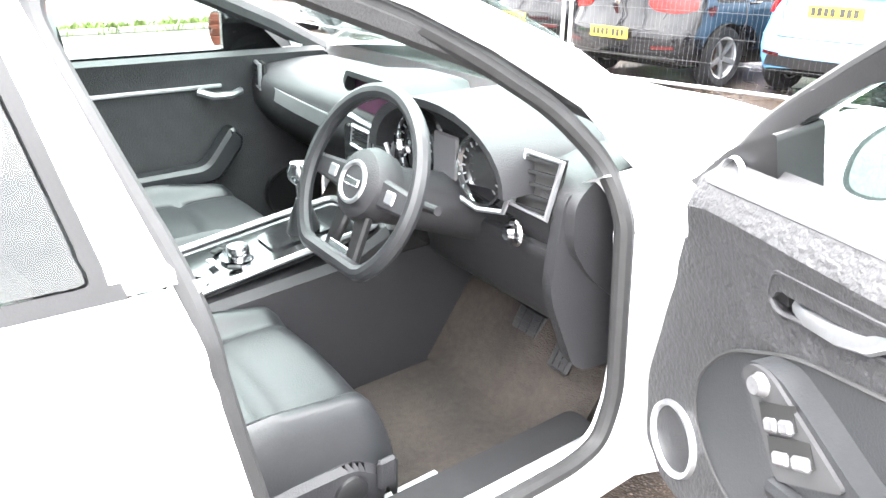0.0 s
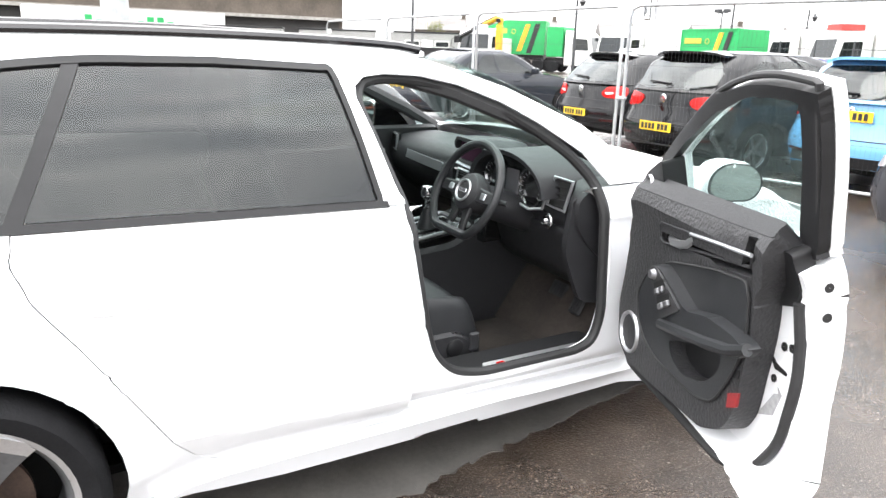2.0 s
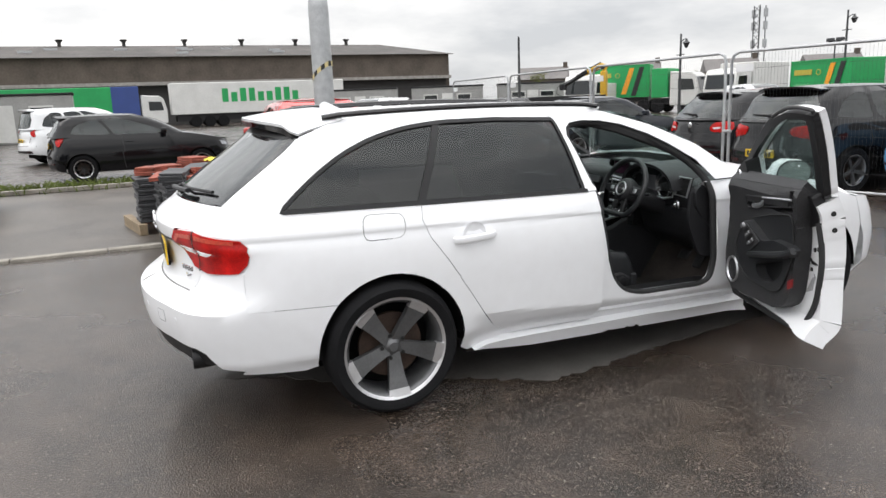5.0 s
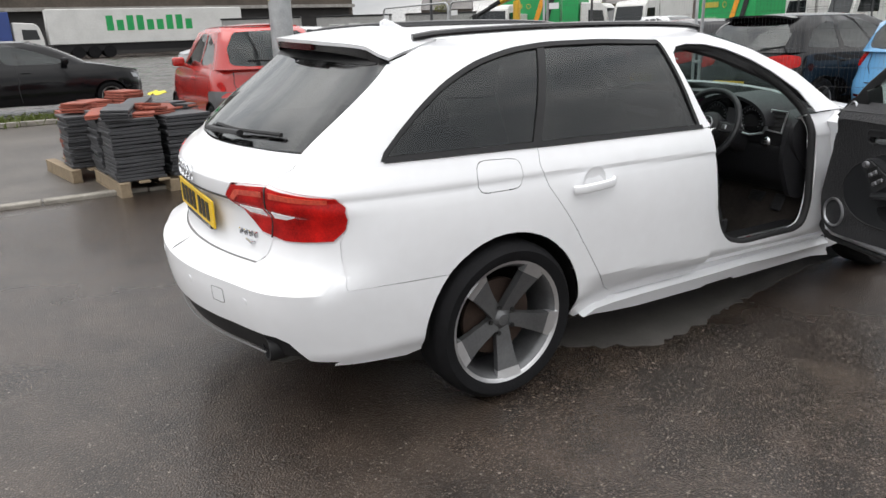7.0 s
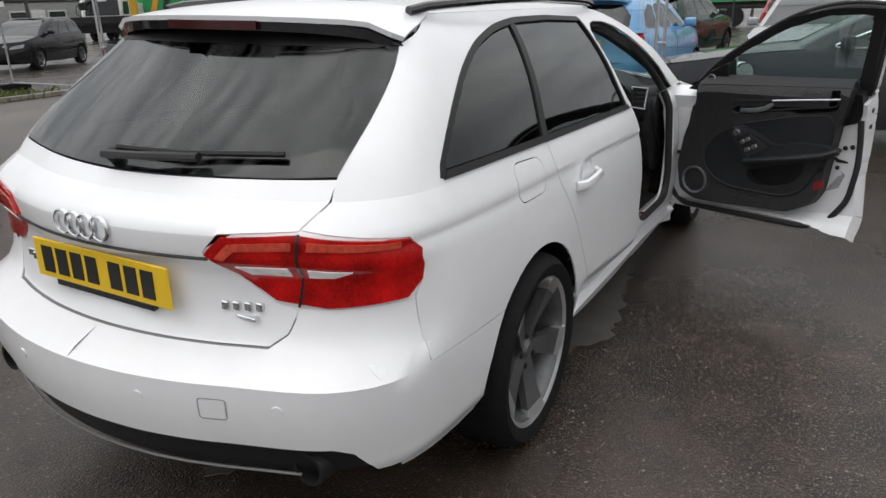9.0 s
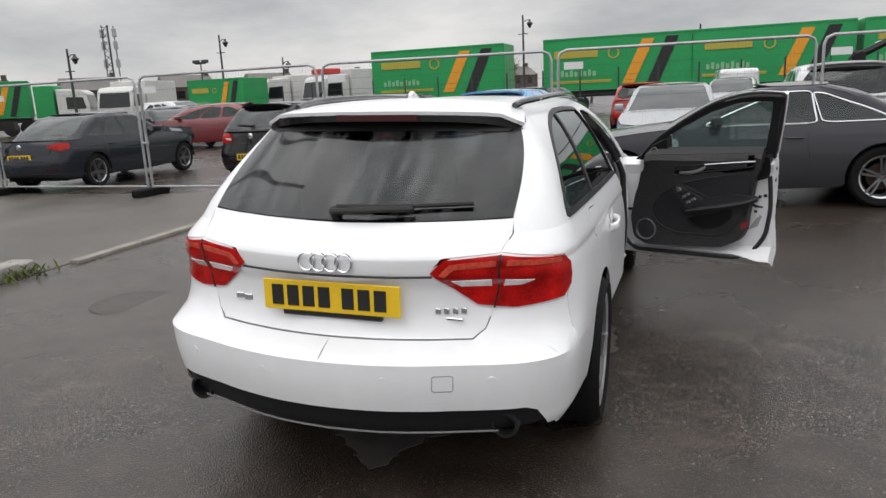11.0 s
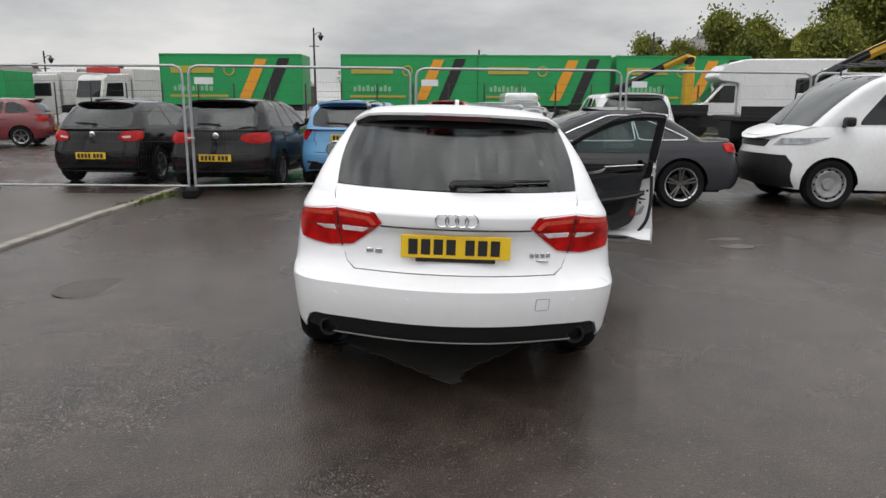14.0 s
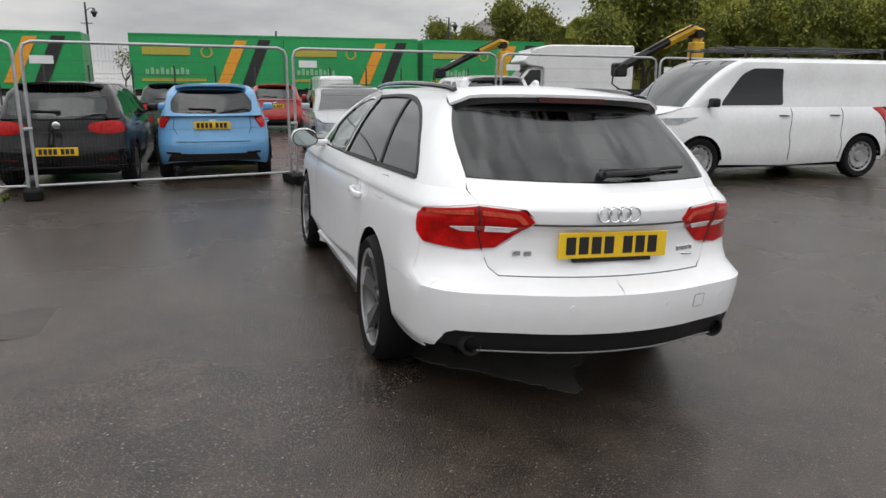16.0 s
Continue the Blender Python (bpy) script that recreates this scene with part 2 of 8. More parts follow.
    def sheet(self, loops, where, step=0.06, thick=0.004, proud=0.0, out=None, cuts=()):
        """Fills flat outlines (the first, less the others), cuts them fine, bends them by where(u, v) and makes them thick inwards."""
        bm = bmesh.new()
        for loop in loops:
            vs = []
            for i, p in enumerate(loop):
                q = loop[(i + 1) % len(loop)]
                n = max(1, int(math.dist(p, q) / (step * 0.6)))
                vs += [bm.verts.new((p[0] + (q[0] - p[0]) * j / n, p[1] + (q[1] - p[1]) * j / n, 0)) for j in range(n)]
            for i, v in enumerate(vs):
                bm.edges.new((v, vs[(i + 1) % len(vs)]))
        bmesh.ops.triangle_fill(bm, use_beauty=True, edges=bm.edges[:])
        bmesh.ops.dissolve_limit(bm, angle_limit=0.01, verts=[], edges=bm.edges[:])
        us, ws = [v.co.x for v in bm.verts], [v.co.y for v in bm.verts]
        for axis, vals in ((0, us), (1, ws)):
            k0, k1 = math.floor(min(vals) / step) + 1, math.ceil(max(vals) / step)
            lines = {round(k * step, 5) for k in range(k0, k1)} | ({c for c in cuts if min(vals) < c < max(vals)} if axis else set())
            for c in sorted(lines):
                co, no = [0, 0, 0], [0, 0, 0]
                co[axis], no[axis] = c, 1
                bmesh.ops.bisect_plane(bm, geom=bm.verts[:] + bm.edges[:] + bm.faces[:], dist=1e-5, plane_co=co, plane_no=no)
        for v in bm.verts:
            v.co = where(v.co.x, v.co.y)
        bm.normal_update()
        c = Vector(out) if out else Vector((0, 1.3, 0.6))
        side = sum((f.calc_center_median() - c).dot(f.normal) * f.calc_area() for f in bm.faces)
        if side < 0:
            bmesh.ops.reverse_faces(bm, faces=bm.faces[:])
            bm.normal_update()
        bm.verts.index_update()
        k = len(bm.verts)
        vs = [v.co + v.normal * proud for v in bm.verts]
        inner = [p - v.normal * thick for p, v in zip(vs, bm.verts)]
        fs = [[v.index for v in f.verts] for f in bm.faces]
        back = [[i + k for i in reversed(f)] for f in fs]
        rim = []
        for e in bm.edges:
            if len(e.link_faces) == 1:
                lp = e.link_loops[0]
                a, b = lp.vert.index, lp.link_loop_next.vert.index
                rim.append((b, a, a + k, b + k))
        bm.free()
        return self.add(vs + inner, fs + back + rim)


def part(name, geo, material, parent=None, label="", smooth=35.0, m=None):
    """Links what was collected as ONE mesh object under a thing or a part."""
    me = bpy.data.meshes.new(name)
    me.from_pydata(geo.v, [], geo.f)
    me.materials.append(material)
    me.update()
    if smooth:
        me.shade_smooth()
        me.set_sharp_from_angle(angle=radians(smooth))
    ob = new(name, me)
    if parent:
        ob.parent = parent
    if m:
        ob.matrix_basis = m
    return tagged(ob, label=label)


def thing(name, label, category, m=None, group="", kind=""):
    ob = new(name)
    ob.empty_display_size = 0.2
    if m:
        ob.matrix_basis = m
    return tagged(ob, label, category, group, kind)


def curve_at(knots, t):
    """A smooth run through (t, value) knots, with no overshoot."""
    if t <= knots[0][0]:
        return knots[0][1]
    if t >= knots[-1][0]:
        return knots[-1][1]
    for i in range(len(knots) - 1):
        (a, p), (b, q) = knots[i], knots[i + 1]
        if t <= b:
            s = (q - p) / (b - a)
            s0 = (p - knots[i - 1][1]) / (a - knots[i - 1][0]) if i else s
            s1 = (knots[i + 2][1] - q) / (knots[i + 2][0] - b) if i + 2 < len(knots) else s
            m0 = 0 if s0 * s <= 0 else 2 * s0 * s / (s0 + s)
            m1 = 0 if s1 * s <= 0 else 2 * s1 * s / (s1 + s)
            u = (t - a) / (b - a)
            h = b - a
            return (2 * u**3 - 3 * u * u + 1) * p + (u**3 - 2 * u * u + u) * h * m0 + (3 * u * u - 2 * u**3) * q + (u**3 - u * u) * h * m1


def arc(cx, cy, r, a0, a1, n, ry=None):
    return [(cx + r * math.cos(radians(a0 + (a1 - a0) * i / n)), cy + (ry or r) * math.sin(radians(a0 + (a1 - a0) * i / n))) for i in range(n + 1)]


# a car corner seen from above: part of the half width, and metres back from the bumper's middle
CORNER = [(0, 0), (0.04, 0.0003), (0.12, 0.004), (0.233, 0.014), (0.42, 0.047), (0.58, 0.09), (0.70, 0.122), (0.80, 0.155), (0.885, 0.205), (0.95, 0.275), (0.983, 0.36), (0.996, 0.46), (1.0, 0.62)]
CORNER_S = [0.0]
for (p_, q_), (r_, s_) in zip(CORNER, CORNER[1:]):
    CORNER_S.append(CORNER_S[-1] + math.hypot(0.86 * (r_ - p_), s_ - q_))
CORNER_L, SIDE_L, DEEP = CORNER_S[-1], 3.6, 0.62
BY_S = [list(zip(CORNER_S, [c[k] for c in CORNER])) for k in (0, 1)]
BY_X = [(c[0], s) for c, s in zip(CORNER, CORNER_S)]
BY_D = [(c[1], s) for c, s in zip(CORNER, CORNER_S)]


class Shell:
    """A car's skin as a sheet wrapped round it: s runs from the middle of the tail round the corner along the flank to the nose."""

    def __init__(self, w, r, f, d=1.0, e=1.0, bow=0.05, mid=1.4, span=2.1, bend=None):
        self.bend = bend
        self.w, self.r, self.f, self.d, self.e, self.bow, self.mid, self.span = w, r, f, d, e, bow, mid, span

    def ends(self, z):
        d = curve_at(self.d, z) if isinstance(self.d, list) else self.d
        e = curve_at(self.e, z) if isinstance(self.e, list) else self.e
        return curve_at(self.w, z), curve_at(self.r, z), curve_at(self.f, z), d, e

    def thin(self, y):
        return 1 - self.bow * ((y - self.mid) / self.span) ** 2

    def at(self, s, z, sign=1):
        w, r, f, d, e = self.ends(z)
        if s < 0:
            s, sign = -s, -sign
        if s <= CORNER_L:
            x, y = curve_at(BY_S[0], s) * w, r + curve_at(BY_S[1], s) * d
        elif s >= CORNER_L + SIDE_L:
            q = max(0, 2 * CORNER_L + SIDE_L - s)
            x, y = curve_at(BY_S[0], q) * w, f - curve_at(BY_S[1], q) * e
        else:
            a, b = r + DEEP * d, f - DEEP * e
            x, y = w, a + (b - a) * (s - CORNER_L) / SIDE_L
        x *= self.thin(y) * (1 + (self.bend(y, z) / w if self.bend else 0))
        return Vector((sign * x, y, z))

    def sy(self, y, z):
        """Where along the sheet the flank reaches y."""
        w, r, f, d, e = self.ends(z)
        a, b = r + DEEP * d, f - DEEP * e
        if y < a:
            return curve_at(BY_D, max(0, (y - r) / d))
        if y > b:
            return 2 * CORNER_L + SIDE_L - curve_at(BY_D, max(0, (f - y) / e))
        return CORNER_L + SIDE_L * (y - a) / (b - a)

    def sx(self, x, z, front=False):
        w, r, f, d, e = self.ends(z)
        q = math.copysign(curve_at(BY_X, min(1, abs(x) / (w * self.thin((f if front else r) + 0.2)))), x)
        return 2 * CORNER_L + SIDE_L - q if front else q

    def flank(self, pts, fine=0.025, closed=True):
        """An outline (or an open run) in (y, z) as one on the sheet."""
        res = [] if closed else [pts[-1]]
        for i, p in reversed(list(enumerate(pts if closed else pts[:-1]))):
            q = pts[(i + 1) % len(pts)]
            n = max(1, int(math.dist(p, q) / fine))
            res = [(p[0] + (q[0] - p[0]) * j / n, p[1] + (q[1] - p[1]) * j / n) for j in range(n)] + res
        return [(self.sy(y, z), z) for y, z in res]

    def tail(self, pts, front=False):
        return [(self.sx(x, z, front), z) for x, z in pts]

    def side(self, y, z):
        return self.at(self.sy(y, z), z).x


def mirrored(geo):
    g = Geo()
    g.v = [(-x, y, z) for x, y, z in geo.v]
    g.f = [tuple(reversed(f)) for f in geo.f]
    return g


def spline(pts, n=5):
    """A smooth open run through the points."""
    p, res = [Vector(q) for q in (pts[0], *pts, pts[-1])], []
    for a, b, c, d in zip(p, p[1:], p[2:], p[3:]):
        for i in range(n):
            t = i / n
            res.append(tuple(0.5 * (2 * b + (c - a) * t + (2 * a - 5 * b + 4 * c - d) * t * t + (3 * b - a - 3 * c + d) * t**3)))
    return res + [tuple(pts[-1])]


def inset(poly, d):
    """A closed outline drawn in by d (out, if negative)."""
    area = sum(p[0] * q[1] - q[0] * p[1] for p, q in zip(poly, poly[1:] + poly[:1]))
    sgn, res = (1 if area > 0 else -1), []
    for i, p in enumerate(poly):
        a, b = Vector(poly[i - 1]), Vector(poly[(i + 1) % len(poly)])
        u, v = (Vector(p) - a).normalized(), (b - Vector(p)).normalized()
        n = Vector((-(u.y + v.y), u.x + v.x))
        n = n.normalized() if n.length > 1e-6 else Vector((-u.y, u.x))
        k = max(0.35, n.dot(Vector((-u.y, u.x))))
        res.append(tuple(Vector(p) + n * sgn * d / k))
    return res


def rounded(poly, r, n=4):
    """The outline with its corners rounded."""
    res = []
    for i, p in enumerate(poly):
        p, a, b = Vector(p), Vector(poly[i - 1]), Vector(poly[(i + 1) % len(poly)])
        k = min(r, (a - p).length * 0.45, (b - p).length * 0.45)
        a, b = p + (a - p).normalized() * k, p + (b - p).normalized() * k
        res += [tuple(a * (1 - t) ** 2 + p * 2 * t * (1 - t) + b * t * t) for t in (j / n for j in range(n + 1))]
    return res
# ---- ground: one wet asphalt sheet ----
LEAN_CAR = 1.8


def asphalt():
    m = bpy.data.materials.new("wet_asphalt")
    m.use_nodes = True
    n, l = m.node_tree.nodes, m.node_tree.links
    b = n["Principled BSDF"]
    tc = n.new("ShaderNodeTexCoord")
    wet, fine, mid, blotch = (n.new("ShaderNodeTexNoise") for _ in range(4))
    for k, sc, d in ((wet, 0.42, 6.0), (mid, 5.0, 8.0), (fine, 150.0, 5.0), (blotch, 1.3, 5.0)):
        k.inputs["Scale"].default_value, k.inputs["Detail"].default_value = sc, d
        l.new(tc.outputs["Object"], k.inputs["Vector"])
    stones, grit = n.new("ShaderNodeTexVoronoi"), n.new("ShaderNodeTexVoronoi")
    stones.inputs["Scale"].default_value, grit.inputs["Scale"].default_value = 120.0, 70.0
    for k in (stones, grit):
        l.new(tc.outputs["Object"], k.inputs["Vector"])
    ramp = n.new("ShaderNodeValToRGB")
    ramp.color_ramp.elements[0].position, ramp.color_ramp.elements[1].position = 0.34, 0.68
    ramp.color_ramp.elements[0].color, ramp.color_ramp.elements[1].color = (0.014, 0.0098, 0.0074, 1), (0.052, 0.038, 0.029, 1)
    tone = n.new("ShaderNodeMath")
    tone.operation, tone.inputs[1].default_value = "MULTIPLY_ADD", 0.55
    part_b = n.new("ShaderNodeMath")
    part_b.operation, part_b.inputs[1].default_value = "MULTIPLY", 0.45
    l.new(blotch.outputs[0], part_b.inputs[0])
    l.new(mid.outputs[0], tone.inputs[0])
    l.new(part_b.outputs[0], tone.inputs[2])
    l.new(tone.outputs[0], ramp.inputs[0])
    # pale chippings of two sizes, the larger ones sparse
    last = ramp.outputs[0]
    for tex, lo, hi, col in ((stones, 0.40, 0.78, (0.138, 0.112, 0.090, 1)), (grit, 0.80, 0.92, (0.20, 0.175, 0.15, 1))):
        chip = n.new("ShaderNodeValToRGB")
        chip.color_ramp.elements[0].position, chip.color_ramp.elements[1].position = lo, hi
        chip.color_ramp.elements[0].color, chip.color_ramp.elements[1].color = (0, 0, 0, 1), (1, 1, 1, 1)
        round_ = n.new("ShaderNodeMath")
        round_.operation, round_.inputs[1].default_value = "LESS_THAN", 0.36
        both = n.new("ShaderNodeMath")
        both.operation = "MULTIPLY"
        mix = n.new("ShaderNodeMix")
        mix.data_type = "RGBA"
        l.new(tex.outputs["Color"], chip.inputs[0])
        l.new(tex.outputs["Distance"], round_.inputs[0])
        l.new(chip.outputs[0], both.inputs[0])
        l.new(round_.outputs[0], both.inputs[1])
        l.new(both.outputs[0], mix.inputs[0])
        l.new(last, mix.inputs[6])
        mix.inputs[7].default_value = col
        last = mix.outputs[2]
    l.new(last, b.inputs["Base Color"])
    rr = n.new("ShaderNodeMapRange")
    rr.inputs["From Min"].default_value, rr.inputs["From Max"].default_value = 0.38, 0.62
    rr.inputs["To Min"].default_value, rr.inputs["To Max"].default_value = 0.17, 0.38
    l.new(wet.outputs[0], rr.inputs["Value"])
    l.new(rr.outputs[0], b.inputs["Roughness"])
    bn = n.new("ShaderNodeBump")
    bn.inputs["Strength"].default_value, bn.inputs["Distance"].default_value = 0.5, 0.007
    add = n.new("ShaderNodeMath")
    add.operation, add.inputs[1].default_value = "MULTIPLY_ADD", 0.8
    l.new(fine.outputs[0], add.inputs[0])
    l.new(stones.outputs["Distance"], add.inputs[2])
    l.new(add.outputs[0], bn.inputs["Height"])
    l.new(bn.outputs[0], b.inputs["Normal"])
    b.inputs["Specular IOR Level"].default_value = 0.42
    b.inputs["Coat Weight"].default_value, b.inputs["Coat Roughness"].default_value = 0.22, 0.18
    return m


ASPHALT = asphalt()


def ground_z(x, y):
    """The cross-fall under the white car, levelling out round it."""
    k = max(0.0, min(1.0, (3.6 - max(abs(x), abs(y - 1.2) - 1.6)) / 1.6))
    k = k * k * (3 - 2 * k)
    return -math.tan(radians(LEAN_CAR)) * max(-1.3, min(1.3, x)) * k


steps = sorted({round(v * 0.3, 2) for v in range(-40, 41)} | {s * v for v in (16, 24, 40, 80, 160, 400, 900) for s in (-1, 1)})
g = Geo()
nn = len(steps)
g.add([(x, y, ground_z(x, y)) for y in steps for x in steps], [(j * nn + i, j * nn + i + 1, (j + 1) * nn + i + 1, (j + 1) * nn + i) for j in range(nn - 1) for i in range(nn - 1)])
tagged(part("ground", g, ASPHALT, smooth=60), "wet dark asphalt of a car yard", "ground", kind="structure")


# ---- wheels ----
def wheel(parent, x, y, r, rim, width, style, side, alloy=None):
    """A wheel with its tyre, rim and disc; style: blades, spokes or steel."""
    m = pose(x, y, r, 0, 90 * side, 0)
    g = Geo()
    h = width / 2
    g.lathe([(rim - 0.012, -h + 0.02), (rim + 0.01, -h + 0.004), (r - 0.03, -h), (r - 0.008, -h + 0.025), (r, -h + 0.05), (r, h - 0.05), (r - 0.008, h - 0.025), (r - 0.03, h), (rim + 0.012, h - 0.004), (rim - 0.012, h - 0.02)], 48, m, close=True)
    tyre = part("wheel", g, TYRE, parent, "black road tyre on its wheel", m=None)
    a = alloy or ALLOY
    g = Geo()
    g.lathe([(rim - 0.03, -h + 0.01), (rim - 0.035, h - 0.05), (rim - 0.018, h - 0.022), (rim + 0.004, h - 0.012), (rim + 0.006, h - 0.022), (rim - 0.004, h - 0.03), (rim - 0.02, -h + 0.01)], 48, m, close=True)
    part("rim", g, a, tyre)
    if style != "steel":
        part("rim_lip", Geo().lathe([(rim - 0.017, h - 0.0215), (rim - 0.010, h - 0.0165), (rim + 0.005, h - 0.0105), (rim + 0.007, h - 0.0125), (rim + 0.004, h - 0.018)], 48, m), ALLOY_LIT, tyre)
    g = Geo()
    g.lathe([(0.001, h - 0.1), (rim * 0.62, h - 0.1), (rim * 0.62, h - 0.12), (0.001, h - 0.12)], 36, m)
    part("brake_disc", g, DISC, tyre)
    g = Geo()
    g.lathe([(0.001, -h + 0.03), (rim - 0.03, -h + 0.03), (rim - 0.03, -h + 0.02), (0.001, -h + 0.02)], 24, m)
    part("wheel_back", g, LINER, tyre)
    n = {"blades": 5, "spokes": 5, "twin": 5, "multi": 9, "steel": 12}[style]
    if style == "steel":
        g = Geo()
        g.lathe([(0.001, h - 0.03), (rim * 0.3, h - 0.03), (rim * 0.36, h - 0.055), (rim * 0.62, h - 0.035), (rim * 0.72, h - 0.03), (rim * 0.9, h - 0.07), (rim - 0.02, h - 0.07)], 36, m)
        part("wheel_centre", g, a, tyre)
        for i in range(n):
            c = math.radians(360 * i / n)
            part("wheel_hole", Geo().lathe([(0.001, 0), (rim * 0.075, 0), (rim * 0.075, 0.012), (0.001, 0.012)], 8, m @ pose(rim * 0.8 * math.cos(c), rim * 0.8 * math.sin(c), h - 0.052)), LINER, tyre)
        return tyre
    k = rim / 0.245
    for i in range(n):
        g, tips = Geo(), Geo()
        turn = m @ pose(0, 0, 0, 0, 0, 360 * i / n + (5 if style == "blades" else 0))
        if style == "blades":
            for sh, hi in ((g, 0.196), (tips, 0.232)):
                lo = 0.03 if sh is g else 0.196
                wa, wb, wc = 0.026, 0.036, 0.058
                prof = [(0.03, -wa, wa), (0.09, -0.033, 0.028), (0.15, -0.043, 0.031), (0.196, -0.054, 0.038), (0.232, -0.064, 0.043)]
                prof = [p for p in prof if lo - 0.001 <= p[0] <= hi + 0.001]
                vs, fs = [], []
                for q, (rad, a0, a1) in enumerate(prof):
                    drop = h - 0.062 + 0.045 * ((rad - 0.03) / 0.2) ** 1.3
                    vs += [(rad * k, a0 * k, drop - 0.004), (rad * k, a1 * k, drop + 0.006), (rad * k, a1 * k, drop - 0.03), (rad * k, a0 * k, drop - 0.03)]
                    if q:
                        o = q * 4
                        fs += [(o - 4 + e, o - 4 + (e + 1) % 4, o + (e + 1) % 4, o + e) for e in range(4)]
                fs += [(3, 2, 1, 0), tuple(len(vs) - 4 + e for e in range(4))]
                sh.add(vs, fs, turn)
        else:
            offs = (-0.02, 0.02) if style == "twin" else (0.0,)
            wd = {"spokes": 0.026, "twin": 0.012, "multi": 0.012}[style]
            for o in offs:
                vs, fs = [], []
                for q, rad in enumerate((0.03, 0.12, 0.235)):
                    drop = h - 0.045 + 0.02 * q
                    oo = o * (0.5 + 0.5 * q)
                    vs += [(rad * k, (oo - wd) * k, drop), (rad * k, (oo + wd) * k, drop), (rad * k, (oo + wd) * k, drop - 0.025), (rad * k, (oo - wd) * k, drop - 0.025)]
                    if q:
                        b = q * 4
                        fs += [(b - 4 + e, b - 4 + (e + 1) % 4, b + (e + 1) % 4, b + e) for e in range(4)]
                g.add(vs, fs + [(3, 2, 1, 0)], turn)
        part("spoke", g, a, tyre, smooth=40)
        if tips.v:
            part("spoke_tip", tips, ALLOY_LIT, tyre, smooth=30)
    g = Geo()
    g.lathe([(0.001, h - 0.048), (0.022 * k, h - 0.048), (0.028 * k, h - 0.056), (0.046 * k, h - 0.064), (0.052 * k, h - 0.095)], 24, m)
    part("hub", g, a, tyre)
    for i in range(5 if style == "blades" else 0):
        c = math.radians(72 * i + 54)
        g = Geo().lathe([(0.001, 0), (0.009 * k, 0), (0.009 * k, 0.006), (0.001, 0.006)], 8, m @ pose(0.055 * k * math.cos(c), 0.055 * k * math.sin(c), h - 0.056))
        part("wheel_bolt", g, BLACK_INK, tyre)
    return tyre


# ---- the white estate car ----
car = thing("estate_car", "white estate car with its driver's door wide open on wet asphalt", "car", pose(-0.02, 0, 0, 0, LEAN_CAR, 0))


def crease(y, z):
    """Pressed lines along the flank: an undercut below the shoulder, a chamfer low on the doors and one on the bumper."""
    u = curve_at([(-0.62, 0.920), (-0.3, 0.914), (0.15, 0.908), (0.7, 0.897), (1.15, 0.883), (2.2, 0.86)], y) - z
    dx = -0.0080 * min(1.0, max(0.0, u) / 0.018) * math.exp(-max(0.0, u - 0.018) / 0.07)
    zk = 0.436 - 0.081 * (y - 0.5)
    if z < zk:
        dx -= 0.50 * min(0.085, zk - z) * max(0.0, min(1.0, (y - 0.36) / 0.16)) * max(0.0, min(1.0, (2.3 - y) / 0.1))
    zb = min(0.60, 0.478 + 0.26 * (-0.32 - y))
    if z < zb and y < -0.26:
        dx -= min(0.022, 0.11 * (zb - z)) * min(1.0, (-0.26 - y) / 0.12)
    return dx


LOW = Shell(
    w=[(0.16, 0.78), (0.24, 0.81), (0.30, 0.838), (0.36, 0.866), (0.5, 0.868), (0.66, 0.868), (0.80, 0.858), (0.87, 0.846), (0.93, 0.826), (1.0, 0.79), (1.04, 0.77)], bend=crease,
    r=[(0.22, -0.90), (0.30, -1.005), (0.42, -1.056), (0.515, -1.074), (0.585, -1.078), (0.60, -1.076), (0.612, -1.062), (0.642, -0.995), (0.655, -0.962), (0.665, -0.953), (0.75, -0.932), (0.83, -0.936), (0.875, -0.966), (0.93, -0.972), (0.965, -0.945), (1.0, -0.89), (1.04, -0.85)],
    f=[(0.2, 3.5), (0.35, 3.66), (0.5, 3.68), (0.7, 3.62), (0.9, 3.5), (1.04, 3.4)],
    d=[(0.9, 1.0), (1.0, 0.95), (1.04, 0.85)], e=1.1, bow=0.046)
UP = Shell(
    w=[(0.98, 0.80), (1.04, 0.77), (1.18, 0.70), (1.32, 0.605), (1.37, 0.556), (1.40, 0.50)],
    r=[(0.98, -0.92), (1.0, -0.89), (1.035, -0.855), (1.32, -0.46), (1.36, -0.42), (1.40, -0.38)],
    f=[(0.98, 2.28), (1.02, 2.22), (1.18, 2.00), (1.30, 1.75), (1.38, 1.52), (1.40, 1.44)],
    d=[(1.0, 0.95), (1.04, 0.85), (1.32, 0.45), (1.40, 0.4)], e=0.14, bow=0.046)
ROOF_Z = 1.40
H0 = (0.835, 2.21)


CUTS = [0.845 + 0.0125 * i for i in range(8)] + [0.27 + 0.02 * i for i in range(10)]


